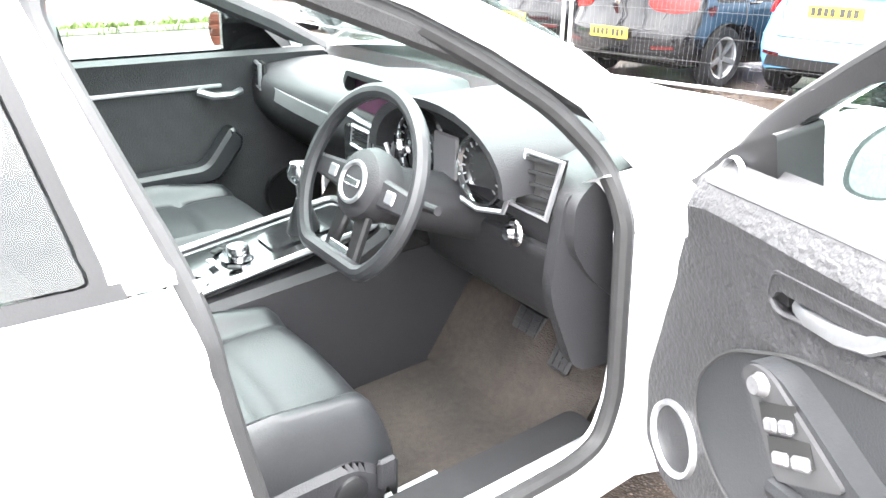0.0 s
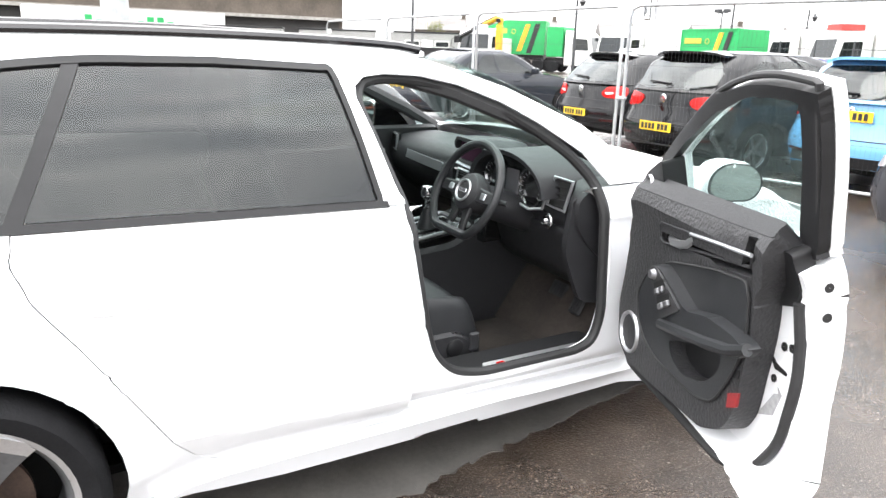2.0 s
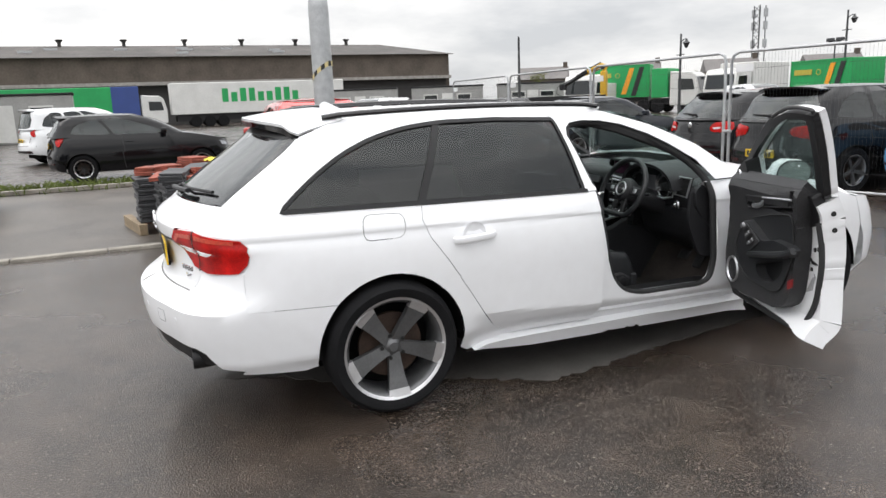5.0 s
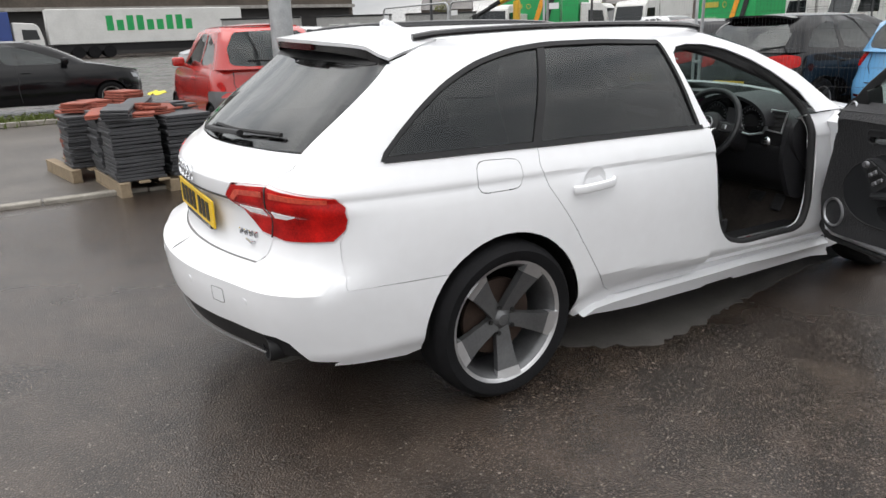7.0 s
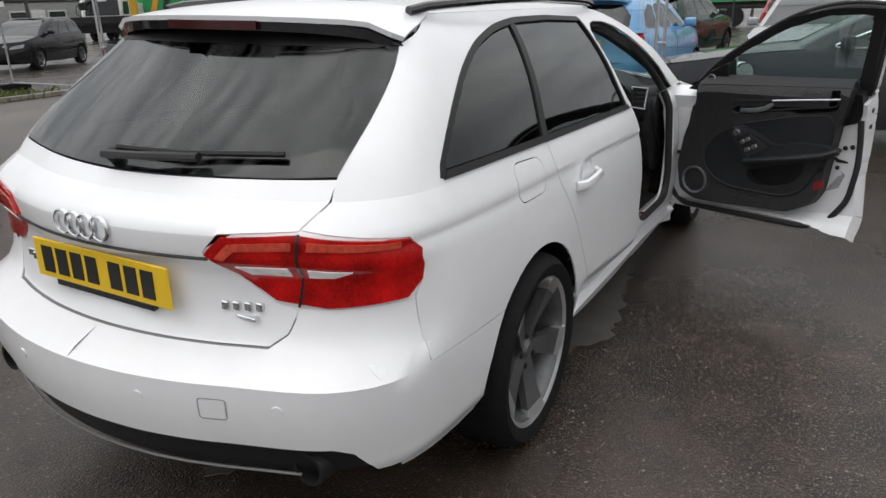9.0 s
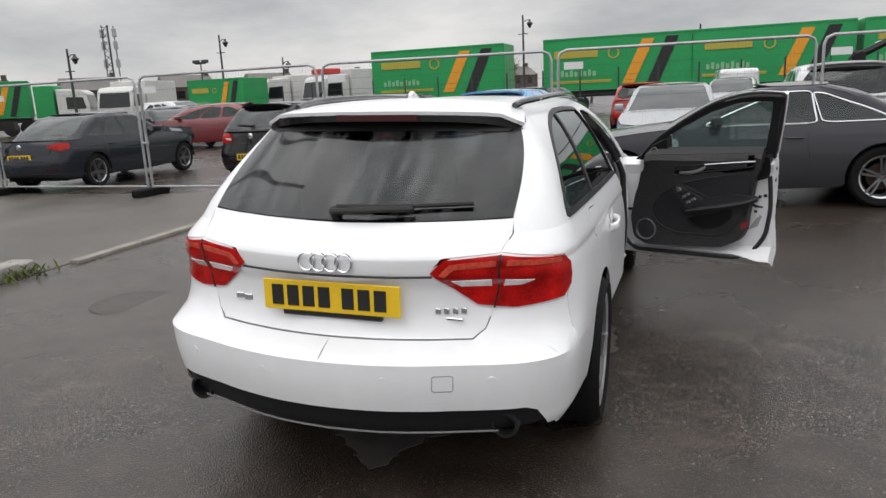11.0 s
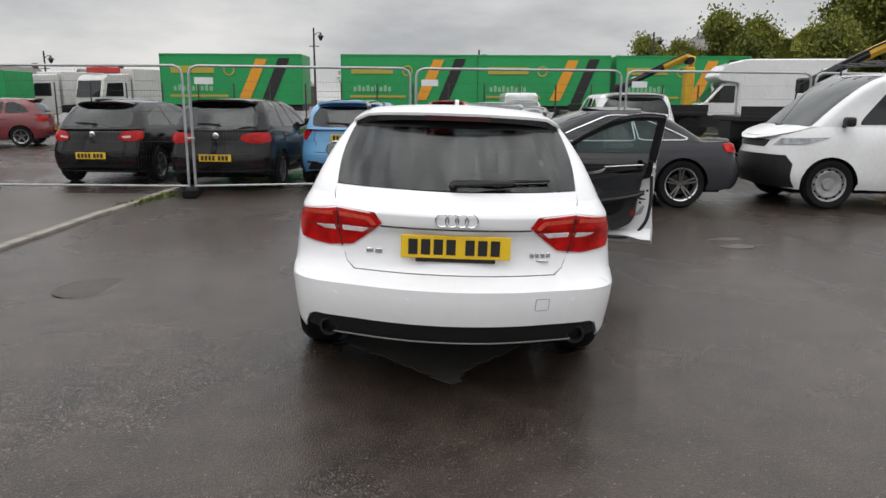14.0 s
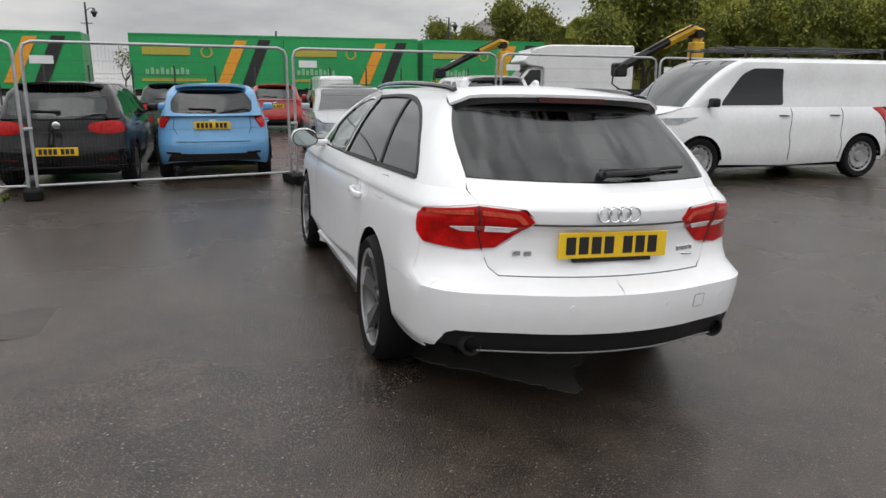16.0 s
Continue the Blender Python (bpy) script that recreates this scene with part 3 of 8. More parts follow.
def skin(shell, loop, *holes, thick=0.006, proud=0.0, step=0.05, sides=1):
    """A panel on the car's skin, on the right flank, the left, or both."""
    g = Geo().sheet([loop, *holes], lambda s, z: shell.at(s, z), step, thick, proud, cuts=CUTS if shell is LOW else ())
    if sides == 1:
        return g
    k = mirrored(g)
    if sides == -1:
        return k
    # both halves, welded along the middle
    mid = [abs(p[0]) < 0.004 for p in g.v]
    g.v = [(0.0, *p[1:]) if c else p for p, c in zip(g.v, mid)]
    g.f = [f for f in g.f if not all(mid[i] for i in f)]
    n, twin = len(g.v), []
    for p, c in zip(g.v[:], mid):
        twin.append(len(twin) if c else len(g.v))
        if not c:
            g.v.append((-p[0], p[1], p[2]))
    g.f += [tuple(twin[i] for i in reversed(f)) for f in g.f[:]]
    return g


def arch_liner(r, m, sd):
    """The dark upper half of a wheel's housing."""
    lo, hi = (-90, 90) if sd > 0 else (90, 270)
    return Geo().lathe([(r - 0.004, -0.12), (r + 0.006, 0.1), (0.2, 0.13), (0.001, 0.13)], 18, m, span=(lo, hi))


ARCH = arc(0, 0.335, 0.366, -20, 187, 24)
ARCH_Q = [p for p in ARCH if p[1] > 0.59 or p[0] > 0]
ARCH_B = [(-0.268, 0.585)] + [p for p in ARCH if p[0] < 0 and p[1] <= 0.58]
GAP = [(0.18, 1.0), (0.172, 0.93), (0.205, 0.845), (0.29, 0.725), (0.385, 0.575), (0.475, 0.43), (0.535, 0.355), (0.60, 0.312), (0.70, 0.282)]
DOOR_F = [(1.165, 0.985), (1.185, 0.6), (1.165, 0.275)]
DLO = rounded([(-0.49, 1.018), (1.10, 0.988), (1.03, 1.366)], 0.03)
DLO_TOP = [(-0.485, 1.022), (-0.375, 1.112), (-0.26, 1.192), (-0.13, 1.262), (0.05, 1.325), (0.25, 1.360), (0.45, 1.372), (0.70, 1.372)]
DLO = DLO[2:] + [(y, curve_at(DLO_TOP, y)) for y in [0.70 - 0.04 * i for i in range(30)] if y > -0.47]
SPLIT_B, SPLIT_T = (0.185, 1.0), (0.355, 1.375)


def lamp_pts():
    t = LOW.sx
    return [(t(0.36, 0.885), 0.885), (t(0.40, 0.928), 0.928), (t(0.575, 0.942), 0.942), (LOW.sy(-0.665, 0.915), 0.915), (LOW.sy(-0.635, 0.885), 0.885),
            (LOW.sy(-0.642, 0.81), 0.81), (LOW.sy(-0.68, 0.772), 0.772), (t(0.62, 0.755), 0.755), (t(0.50, 0.768), 0.768), (t(0.415, 0.835), 0.835)]


LAMP = lamp_pts()
# quarter panels, sills, fenders
t_ = LOW.sx
quarter = LOW.flank(GAP[:8] + [(0.60, 0.275), (0.50, 0.240), (0.40, 0.236)] + ARCH_Q[1:] + [(-0.268, 0.588), (-0.661, 0.606), (-0.661, 0.768)], 0.025, False)
quarter += [(LOW.sy(-0.642, 0.81) + 0.004, 0.81), (LOW.sy(-0.635, 0.885) + 0.004, 0.885), (LOW.sy(-0.665, 0.920), 0.920), (t_(0.582, 0.952), 0.952), (t_(0.605, 1.0), 1.0)]
flap = rounded([(-0.125, 0.862), (0.08, 0.862), (0.09, 0.972), (-0.115, 0.982)], 0.045)
upper = [(UP.sx(0.605, 1.0), 1.0), (UP.sx(0.595, 1.06), 1.06), (UP.sx(0.545, 1.33), 1.33), (UP.sx(0.49, 1.40), 1.40)]
upper += UP.flank([(0.0, 1.40), (1.28, 1.40), (1.38, 1.38), (1.64, 1.30), (1.915, 1.18), (2.155, 1.015), (2.21, 0.985)], closed=False)
open_edge = UP.flank([(1.985, 0.985), (1.89, 1.093), (1.725, 1.195), (1.60, 1.258), (1.45, 1.312), (1.32, 1.337), (1.20, 1.342), (1.125, 1.333), (1.09, 1.308), (1.08, 1.27), (1.103, 1.18), (1.14, 1.064), (1.168, 0.988), (0.19, 1.0)], closed=False)
for sd, nm in ((1, "right"), (-1, "left")):
    q = skin(LOW, quarter, LOW.flank(flap), sides=sd)
    u = skin(UP, upper + open_edge, UP.flank(DLO), sides=sd)
    q.add(u.v, u.f)
    part("quarter_panel", q, WHITE, car)
    part("fuel_flap" if sd == 1 else "side_cover", skin(LOW, LOW.flank(inset(flap, 0.003)), sides=sd, proud=0.001), WHITE, car)
    part("window_surround", skin(UP, UP.flank(inset(DLO, -0.004)), UP.flank(inset(DLO, 0.013)), sides=sd, proud=0.004, thick=0.012), TRIM, car)
    pil = [(0.165, 1.01), (0.205, 1.01), (0.375, 1.36), (0.335, 1.355)]
    part("window_pillar", skin(UP, UP.flank(pil), sides=sd, proud=0.002, thick=0.01), TRIM, car)
    part("privacy_window", skin(UP, UP.flank(inset(DLO, 0.016)), sides=sd, proud=-0.004, thick=0.003), SPOTTED, car, "dark privacy glass with rain spots")
    rd = GAP + DOOR_F[::-1]
    d = part("rear_door", skin(LOW, LOW.flank(inset(rd, 0.003)), sides=sd), WHITE, car, "white closed rear door", smooth=14)
    g = Geo()
    hx = LOW.side(0.43, 0.83)
    for y0, y1 in ((0.32, 0.535),):
        g.tube([(sd * (hx + 0.004), y0, 0.822), (sd * (hx + 0.03), y0 + 0.03, 0.826), (sd * (hx + 0.034), (y0 + y1) / 2, 0.83), (sd * (hx + 0.03), y1 - 0.03, 0.834), (sd * (hx + 0.004), y1, 0.836)], 0.012, 8, flat=1.5)
    h = part("door_handle", g, WHITE, d)
    g = Geo().lathe([(0.001, -0.006), (0.035, -0.008), (0.055, -0.001), (0.06, 0.002)], 24, pose(sd * hx, 0.43, 0.845, 0, 90 * sd, 0))
    part("handle_recess", g, WHITE, d)
    belt = [(-0.47, 1.010), (0.3, 0.996), (1.115, 0.982), (1.112, 0.999), (0.3, 1.013), (-0.45, 1.028)]
    part("belt_moulding", skin(UP, UP.flank(belt), sides=sd, proud=0.006, thick=0.012), TRIM, car, "dark window moulding")
    patch = [(t_(0.44, 0.945), 0.945), (t_(0.34, 0.885), 0.885), (t_(0.40, 0.82), 0.82), (t_(0.50, 0.74), 0.74), (LOW.sy(-0.75, 0.58), 0.58), (LOW.sy(-0.55, 0.58), 0.58), (LOW.sy(-0.55, 0.95), 0.95), (t_(0.59, 0.985), 0.985)]
    part("lamp_corner", skin(LOW, patch, sides=sd, proud=-0.003, thick=0.003), WHITE, car)
    rock = [(0.43, 0.225), (0.6, 0.205), (2.2, 0.205), (2.2, 0.30), (1.1, 0.315), (0.72, 0.325), (0.56, 0.345)]
    part("rocker_panel", skin(LOW, LOW.flank(rock), sides=sd, proud=-0.012, thick=0.02), WHITE, car)
    sill = [(0.425, 0.244), (0.60, 0.218), (0.80, 0.199), (2.30, 0.165), (2.24, 0.262), (1.17, 0.266), (0.80, 0.272), (0.62, 0.270), (0.50, 0.258)]
    part("side_sill", skin(LOW, LOW.flank(sill), sides=sd, proud=0.032, thick=0.05), WHITE, car)
    fen = [(2.235, 0.985), (2.235, 0.28), (2.32, 0.19), (2.43, 0.2)] + [(2.808 + a, b) for a, b in arc(0, 0.335, 0.366, 200, -10, 20)] + [(3.2, 0.6), (3.15, 0.78), (2.9, 0.86), (2.5, 0.935)]
    part("front_wing", skin(LOW, LOW.flank(fen), sides=sd), WHITE, car)
    part("wheel_arch_liner", arch_liner(0.366, pose(sd * 0.72, 0, 0.335, 0, -90 * sd, 0), sd), LINER, car)
    part("wheel_arch_liner", arch_liner(0.366, pose(sd * 0.72, 2.808, 0.335, 0, -90 * sd, 0), sd), LINER, car)
    for yy in (0, 2.808):
        wheel(car, sd * 0.755, yy, 0.33, 0.259, 0.225, "blades", sd)
    # roof rail
    rail = [(0.49 + 0.045 * min(1, (y + 0.2) / 0.3) - 0.02 * max(0, y - 0.9), y, 1.398 + 0.028 * math.sin(math.pi * min(1, max(0, (y + 0.2) / 1.55))) ** 0.5 + 0.012) for y in [-0.2 + 1.55 * i / 20 for i in range(21)]]
    part("roof_rail", Geo().tube([(sd * x, y, z) for x, y, z in rail], 0.012, 8, flat=1.2), GLOSS, car, "black roof rail")
    # tail lamps
    L2 = [(s, z) for s, z in LAMP]
    part("tail_lamp", skin(LOW, L2, sides=sd, proud=0.006, thick=0.02, step=0.05), RED_LENS, car, "red and clear tail lamp, indicator off")

# hatch, rear glass, spoiler
half = [(0.0, 0.655), (0.49, 0.655), (0.528, 0.685), (0.548, 0.745), (0.495, 0.76), (0.405, 0.832), (0.352, 0.885), (0.394, 0.936), (0.574, 0.95), (0.60, 1.0), (0.598, 1.035), (0.0, 1.035)]
g = skin(LOW, LOW.tail(half[:-2] + [(0.0, 1.0)]), sides=0, step=0.03)
k = skin(UP, UP.tail([(0, 1.0), (0.60, 1.0), (0.598, 1.045), (0.45, 1.04), (0, 1.035)]), sides=0)
g.add(k.v, k.f)
hatch = part("tailgate", g, WHITE, car, "white tailgate")
glass_half = [(0, 1.04), (0.45, 1.043), (0.596, 1.050), (0.546, 1.325), (0.49, 1.345), (0, 1.350)]
part("rear_window", skin(UP, UP.tail(glass_half), sides=0, proud=0.001, thick=0.003), DUSTY, hatch, "dark rear window with dried rain streaks")
part("window_shade", skin(UP, UP.tail([(0, 1.392), (0.49, 1.392), (0.525, 1.36), (0.540, 1.335), (0.50, 1.318), (0.3, 1.322), (0, 1.324)]), sides=0, proud=0.003, thick=0.006), TRIM, hatch, "black border of the rear window")
# backing strip under the tailgate: the gap's shade is put into its grey
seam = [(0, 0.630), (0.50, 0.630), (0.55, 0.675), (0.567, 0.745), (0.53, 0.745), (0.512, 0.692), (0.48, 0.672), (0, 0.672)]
part("tailgate_gap_shade", skin(LOW, LOW.tail(seam), sides=0, proud=-0.008, thick=0.006), GAP_LINE_GREY, car)
bump = [(0, 0.651), (0.493, 0.651), (0.531, 0.683), (0.552, 0.743)]
bl = LOW.tail(bump) + [(LOW.sx(0.62, 0.75), 0.75)] + LOW.flank([(-0.6635, 0.766), (-0.6635, 0.6035), (-0.27, 0.585)], 0.025, False)[:-1] + [(LOW.sy(y, z), z) for y, z in ARCH_B] + [(LOW.sy(-0.42, 0.275), 0.275), (LOW.sy(-0.7, 0.300), 0.300), (LOW.sx(0.785, 0.318), 0.318), (LOW.sx(0.752, 0.335), 0.335), (LOW.sx(0.728, 0.41), 0.41), (LOW.sx(0.69, 0.43), 0.43), (0, 0.43)]
part("rear_bumper", skin(LOW, bl, sides=0), WHITE, car, "white rear bumper")
dif = [(0, 0.428), (0.69, 0.428), (0.726, 0.408), (0.746, 0.345), (0.62, 0.330), (0, 0.330)]
part("diffuser", skin(LOW, LOW.tail(dif), sides=0, proud=-0.012, thick=0.03), TRIM, car, "dark grey lower rear valance")
for sd in (1, -1):
    g = Geo().lathe([(0.036, 0.0), (0.046, 0.0), (0.049, 0.012), (0.048, 0.2), (0.034, 0.2), (0.034, 0.02)], 28, pose(sd * 0.605, -0.90, 0.362, -90, 0, 0), close=True)
    part("exhaust_pipe", g, TRIM, car, "dark round exhaust tailpipe")
# roof, spoiler, screen, bonnet, nose
roof_half = [UP.at(i * CORNER_L / 8, ROOF_Z) for i in range(9)] + [UP.at(CORNER_L + SIDE_L * i / 6, ROOF_Z) for i in range(1, 7)] + [UP.at(CORNER_L + SIDE_L + CORNER_L * i / 8, ROOF_Z) for i in range(1, 9)]
ring = [(p.x, p.y) for p in roof_half] + [(-p.x, p.y) for p in roof_half[-2:0:-1]]


def roof_at(x, y):
    return Vector((x, y, ROOF_Z + 0.036 * max(0, 1 - (x / 0.5) ** 2) * max(0, 1 - abs((y - 0.55) / 1.15) ** 3)))


part("roof", Geo().sheet([ring], roof_at, 0.1, 0.012, out=(0, 0.6, 0.5)), WHITE, car)
part("headlining", Geo().sheet([inset(ring, 0.03)], lambda x, y: roof_at(x, y) - Vector((0, 0, 0.035)), 0.2, 0.01, out=(0, 0.6, 0.5)), LINING, car)
def spoil_at(x, y):
    """The roof carried on rearwards, its sides rolled down."""
    return Vector((x, y, 1.436 - 0.128 * x * x - 3.2 * max(0, abs(x) - 0.45) ** 2 + 0.055 * (y + 0.24) - 0.25 * max(0, -0.2 - y) ** 2))


sp = [(-0.50, -0.10), (0.50, -0.10), (0.535, -0.22), (0.560, -0.335)] + [(x, -0.485 + 0.42 * x * x) for x in [0.54 - 1.08 * i / 18 for i in range(19)]] + [(-0.560, -0.335), (-0.535, -0.22)]
part("spoiler", Geo().sheet([sp], spoil_at, 0.06, 0.014, out=(0, -0.3, 0.5)), WHITE, hatch)
sp2 = inset(sp[2:-1] , 0.006)
part("spoiler_lip", Geo().sheet([sp2], lambda x, y: spoil_at(x, y) - Vector((0, 0, 0.0145 + 0.12 * max(0, y + 0.44))), 0.06, 0.026, out=(0, -0.3, 0.5)), GLOSS, hatch, "black spoiler underside")
part("brake_light", Geo().sheet([[(-0.17, 1.368), (0.17, 1.368), (0.17, 1.392), (-0.17, 1.392)]], lambda x, z: Vector((x, -0.489 + 0.42 * x * x, z - 0.003)), 0.05, 0.012, out=(0, 1, 1.4)), DARK_RED, hatch, "dark red high brake light")
part("windscreen", skin(UP, UP.tail([(0, 1.0), (0.66, 1.0), (0.60, 1.2), (0.475, 1.37), (0, 1.39)], True), sides=0, proud=0.001, thick=0.004), WETGLASS, car, "clear windscreen covered in rain drops")
bon = [(2.25, 0.985), (2.5, 0.935), (2.9, 0.86), (3.15, 0.78), (3.3, 0.73)]


def bonnet_at(x, y):
    z = curve_at(bon, y)
    xe = LOW.side(y, z) if y < 3.2 else 0.72
    return Vector((x, y, z + 0.075 * max(0, 1 - (x / xe) ** 2)))


b_ring = [(LOW.side(y, z) - 0.004, y) for y, z in bon[:4]] + [(0.66, 3.34), (0.45, 3.46), (0, 3.5)]
b_ring += [(-x, y) for x, y in b_ring[-2::-1]] + [(-0.6, 2.19), (-0.3, 2.25), (0.3, 2.25), (0.6, 2.19)]
part("bonnet", Geo().sheet([b_ring], bonnet_at, 0.1, 0.012, out=(0, 2.9, 0.4)), WHITE, car, "white bonnet")
nose = LOW.flank([(3.21, 0.6), (3.155, 0.785)], closed=False) + [(LOW.sx(0.60, 0.74, True), 0.74), (LOW.sx(0, 0.72, True), 0.72), (LOW.sx(0, 0.22, True), 0.22), (LOW.sy(3.2, 0.25), 0.25)]
part("front_bumper", skin(LOW, nose, sides=0), WHITE, car)
part("grille", skin(LOW, LOW.tail([(0, 0.30), (0.36, 0.32), (0.42, 0.66), (0, 0.70)], True), sides=0, proud=0.006, thick=0.01), GLOSS, car)
for sd in (1, -1):
    part("headlamp", skin(LOW, LOW.tail([(0.46, 0.60), (0.72, 0.64), (0.70, 0.72), (0.47, 0.69)], True), sides=sd, proud=0.006, thick=0.01), CLEAR_LENS, car)

# left front door, closed, and the door post panel of the right side
FD = [(1.150, 0.985), (1.180, 0.6), (1.160, 0.275), (2.22, 0.285), (2.228, 0.6), (2.228, 0.975)]
FWIN = [(1.15, 0.988)] + spline([(1.066, 1.366), (1.20, 1.381), (1.33, 1.373), (1.48, 1.338), (1.62, 1.277), (1.77, 1.198), (1.92, 1.105), (2.06, 0.985)])
FGL = rounded([(1.845, 1.0), (1.215, 1.0), (1.14, 1.33)], 0.02)[5:-1] + spline([(1.138, 1.34), (1.22, 1.353), (1.33, 1.346), (1.47, 1.309), (1.62, 1.247), (1.75, 1.178), (1.825, 1.132)]) + [(1.845, 1.0)]
part("front_door", skin(LOW, LOW.flank(inset(FD, 0.003)), sides=-1), WHITE, car, "white closed passenger door")
part("door_window_frame", skin(UP, UP.flank(FWIN), UP.flank(FGL), sides=-1, proud=0.001, thick=0.02), GLOSS, car)
part("door_window", skin(UP, UP.flank(inset(FGL, -0.008)), sides=-1, proud=-0.006, thick=0.003), GLASS, car)
jamb_out = [(1.165, 0.985), (1.185, 0.6), (1.165, 0.272), (2.238, 0.275), (2.238, 0.985)]
jamb_in = rounded([(1.180, 0.985), (1.198, 0.80), (1.225, 0.62), (1.26, 0.50), (1.33, 0.42), (1.45, 0.388), (1.88, 0.378), (1.965, 0.40), (1.995, 0.50), (1.985, 0.985)], 0.06)
jamb = jamb_out[:3] + jamb_out[3:] + jamb_in[::-1]
part("door_post", skin(LOW, LOW.flank(jamb), sides=1, proud=-0.028, thick=0.05), WHITE, car, "white door jamb and sill")
part("door_post", skin(UP, UP.flank([(1.175, 0.985), (1.09, 1.30), (1.06, 1.30), (1.115, 0.985)]), sides=1, proud=-0.02, thick=0.05), WHITE, car)
seal_line = rounded([(1.193, 0.92), (1.203, 0.80), (1.230, 0.62), (1.265, 0.50), (1.335, 0.425), (1.45, 0.392), (1.88, 0.382), (1.96, 0.405), (1.988, 0.50), (1.975, 0.90), (1.955, 0.99), (1.87, 1.085), (1.715, 1.185), (1.60, 1.246), (1.45, 1.30), (1.32, 1.326), (1.20, 1.331), (1.13, 1.318), (1.098, 1.27), (1.12, 1.18), (1.155, 1.064), (1.18, 0.985)], 0.08)
seal = [(LOW if z < 0.985 else UP).at((LOW if z < 0.985 else UP).sy(y, z), z) - Vector((0.046, 0, 0.004)) for y, z in seal_line]
part("door_seal", Geo().tube(seal, 0.019, 10, closed=True), SEAL, car, "black rubber door seal")

# floor and closing of the cabin
g = Geo()
g.box(-0.74, 0.74, 0.42, 2.35, 0.20, 0.24)
g.box(-0.60, 0.60, -0.72, 0.42, 0.36, 0.40)
g.box(-0.72, 0.72, 2.22, 2.30, 0.24, 0.93)
g.box(-0.70, 0.70, -0.72, -0.66, 0.40, 0.95)
part("cabin_floor", g, CARPET, car, "dusty dark carpeted floor")
g = Geo()
g.box(-0.55, 0.55, -0.55, 3.2, 0.19, 0.22)
g.box(-0.45, 0.45, -0.88, -0.3, 0.33, 0.36)
part("underbody", g, LINER, car)


def plate(parent, at, back=True, face=180):
    """A yellow rear plate with plain dark bars for its writing."""
    g = Geo().box(-0.26, 0.26, -0.004, 0.004, -0.0555, 0.0555, 0.003, pose(*at))
    p = part("number_plate", g, YELLOW, parent, "yellow rear number plate")
    for i in range(7):
        x = -0.225 + 0.06 * i + (0.03 if i > 3 else 0)
        part("plate_bar", Geo().box(x, x + 0.044, -0.0065, -0.0045, -0.037, 0.037, 0, pose(*at)), BLACK_INK, p, smooth=0)
    return p


# ---- open driver's door ----
DOOR_UP = Shell(w=[(0.98, 0.80), (1.04, 0.782), (1.18, 0.742), (1.32, 0.690), (1.37, 0.664), (1.40, 0.64)], r=UP.r, f=UP.f, d=UP.d, e=UP.e, bow=UP.bow)
open_door = part("driver_door", skin(LOW, LOW.flank(inset(FD, 0.003)), thick=0.10), WHITE, car, "white driver's door standing wide open")
DOOR_M = pose(H0[0], H0[1], 0, 0, 0, 66) @ pose(0, 0, 0, -2.7, 0, 0) @ pose(-H0[0], -H0[1], 0)
open_door.matrix_basis = DOOR_M
part("window_frame", skin(DOOR_UP, DOOR_UP.flank(FWIN), DOOR_UP.flank(FGL), proud=0.001, thick=0.03), WHITE, open_door)
part("window_frame_lining", skin(DOOR_UP, DOOR_UP.flank(inset(FWIN, 0.001)), DOOR_UP.flank(inset(FGL, 0.001)), proud=-0.031, thick=0.03), TRIM, open_door, "black inner window frame")
part("door_window", skin(DOOR_UP, DOOR_UP.flank(inset(FGL, -0.006)), proud=-0.02, thick=0.004), WETGLASS, open_door, "clear door window wet with drops")


def on_door(y, z, depth):
    """A place on the closed door, depth metres in from its outer skin."""
    sh = LOW if z < 0.985 else DOOR_UP
    return sh.at(sh.sy(y, z), z) - Vector((depth, 0, 0))


def door_bit(name, pts, depth, thick, material, label="", step=0.06, holes=(), slope=0.0):
    g = Geo().sheet([pts, *holes], lambda y, z: on_door(y, z, depth - slope * max(0, z - 0.955)), step, thick, cuts=[0.955, 0.965, 0.975, 0.985] if slope else ())
    return part(name, g, material, open_door, label)


CARD = [(1.955, 0.985), (1.19, 0.985), (1.255, 0.84), (1.293, 0.645), (1.31, 0.51), (1.35, 0.445), (1.455, 0.395), (1.83, 0.375), (1.98, 0.375), (2.07, 0.42), (2.095, 0.56), (2.06, 0.72), (1.985, 0.92)]
POCKET = rounded([(1.69, 0.572), (1.385, 0.655), (1.393, 0.59), (1.46, 0.53), (1.575, 0.50), (1.655, 0.52)], 0.04)
RECESS = rounded([(1.782, 0.875), (1.762, 0.925), (1.55, 0.938), (1.238, 0.958), (1.258, 0.924), (1.58, 0.887), (1.758, 0.860)], 0.016)
INSERT = rounded([(1.935, 0.65), (1.865, 0.74), (1.71, 0.813), (1.44, 0.868), (1.262, 0.885), (1.29, 0.70), (1.335, 0.60), (1.40, 0.50), (1.50, 0.47), (1.62, 0.475), (1.75, 0.475), (1.85, 0.505), (1.92, 0.565)], 0.05)
CLOTH = mat("embossed_door_vinyl", (0.026, 0.026, 0.028), rough=0.55, var=0.3, scale=24, bump=0.5, bscale=90)
door_bit("door_card", rounded(CARD, 0.03), 0.102, 0.075, CLOTH, "dark textured vinyl inner door trim", holes=[POCKET, RECESS], slope=1.2)
door_bit("door_pocket", inset(POCKET, -0.01), 0.11, 0.02, TRIM)
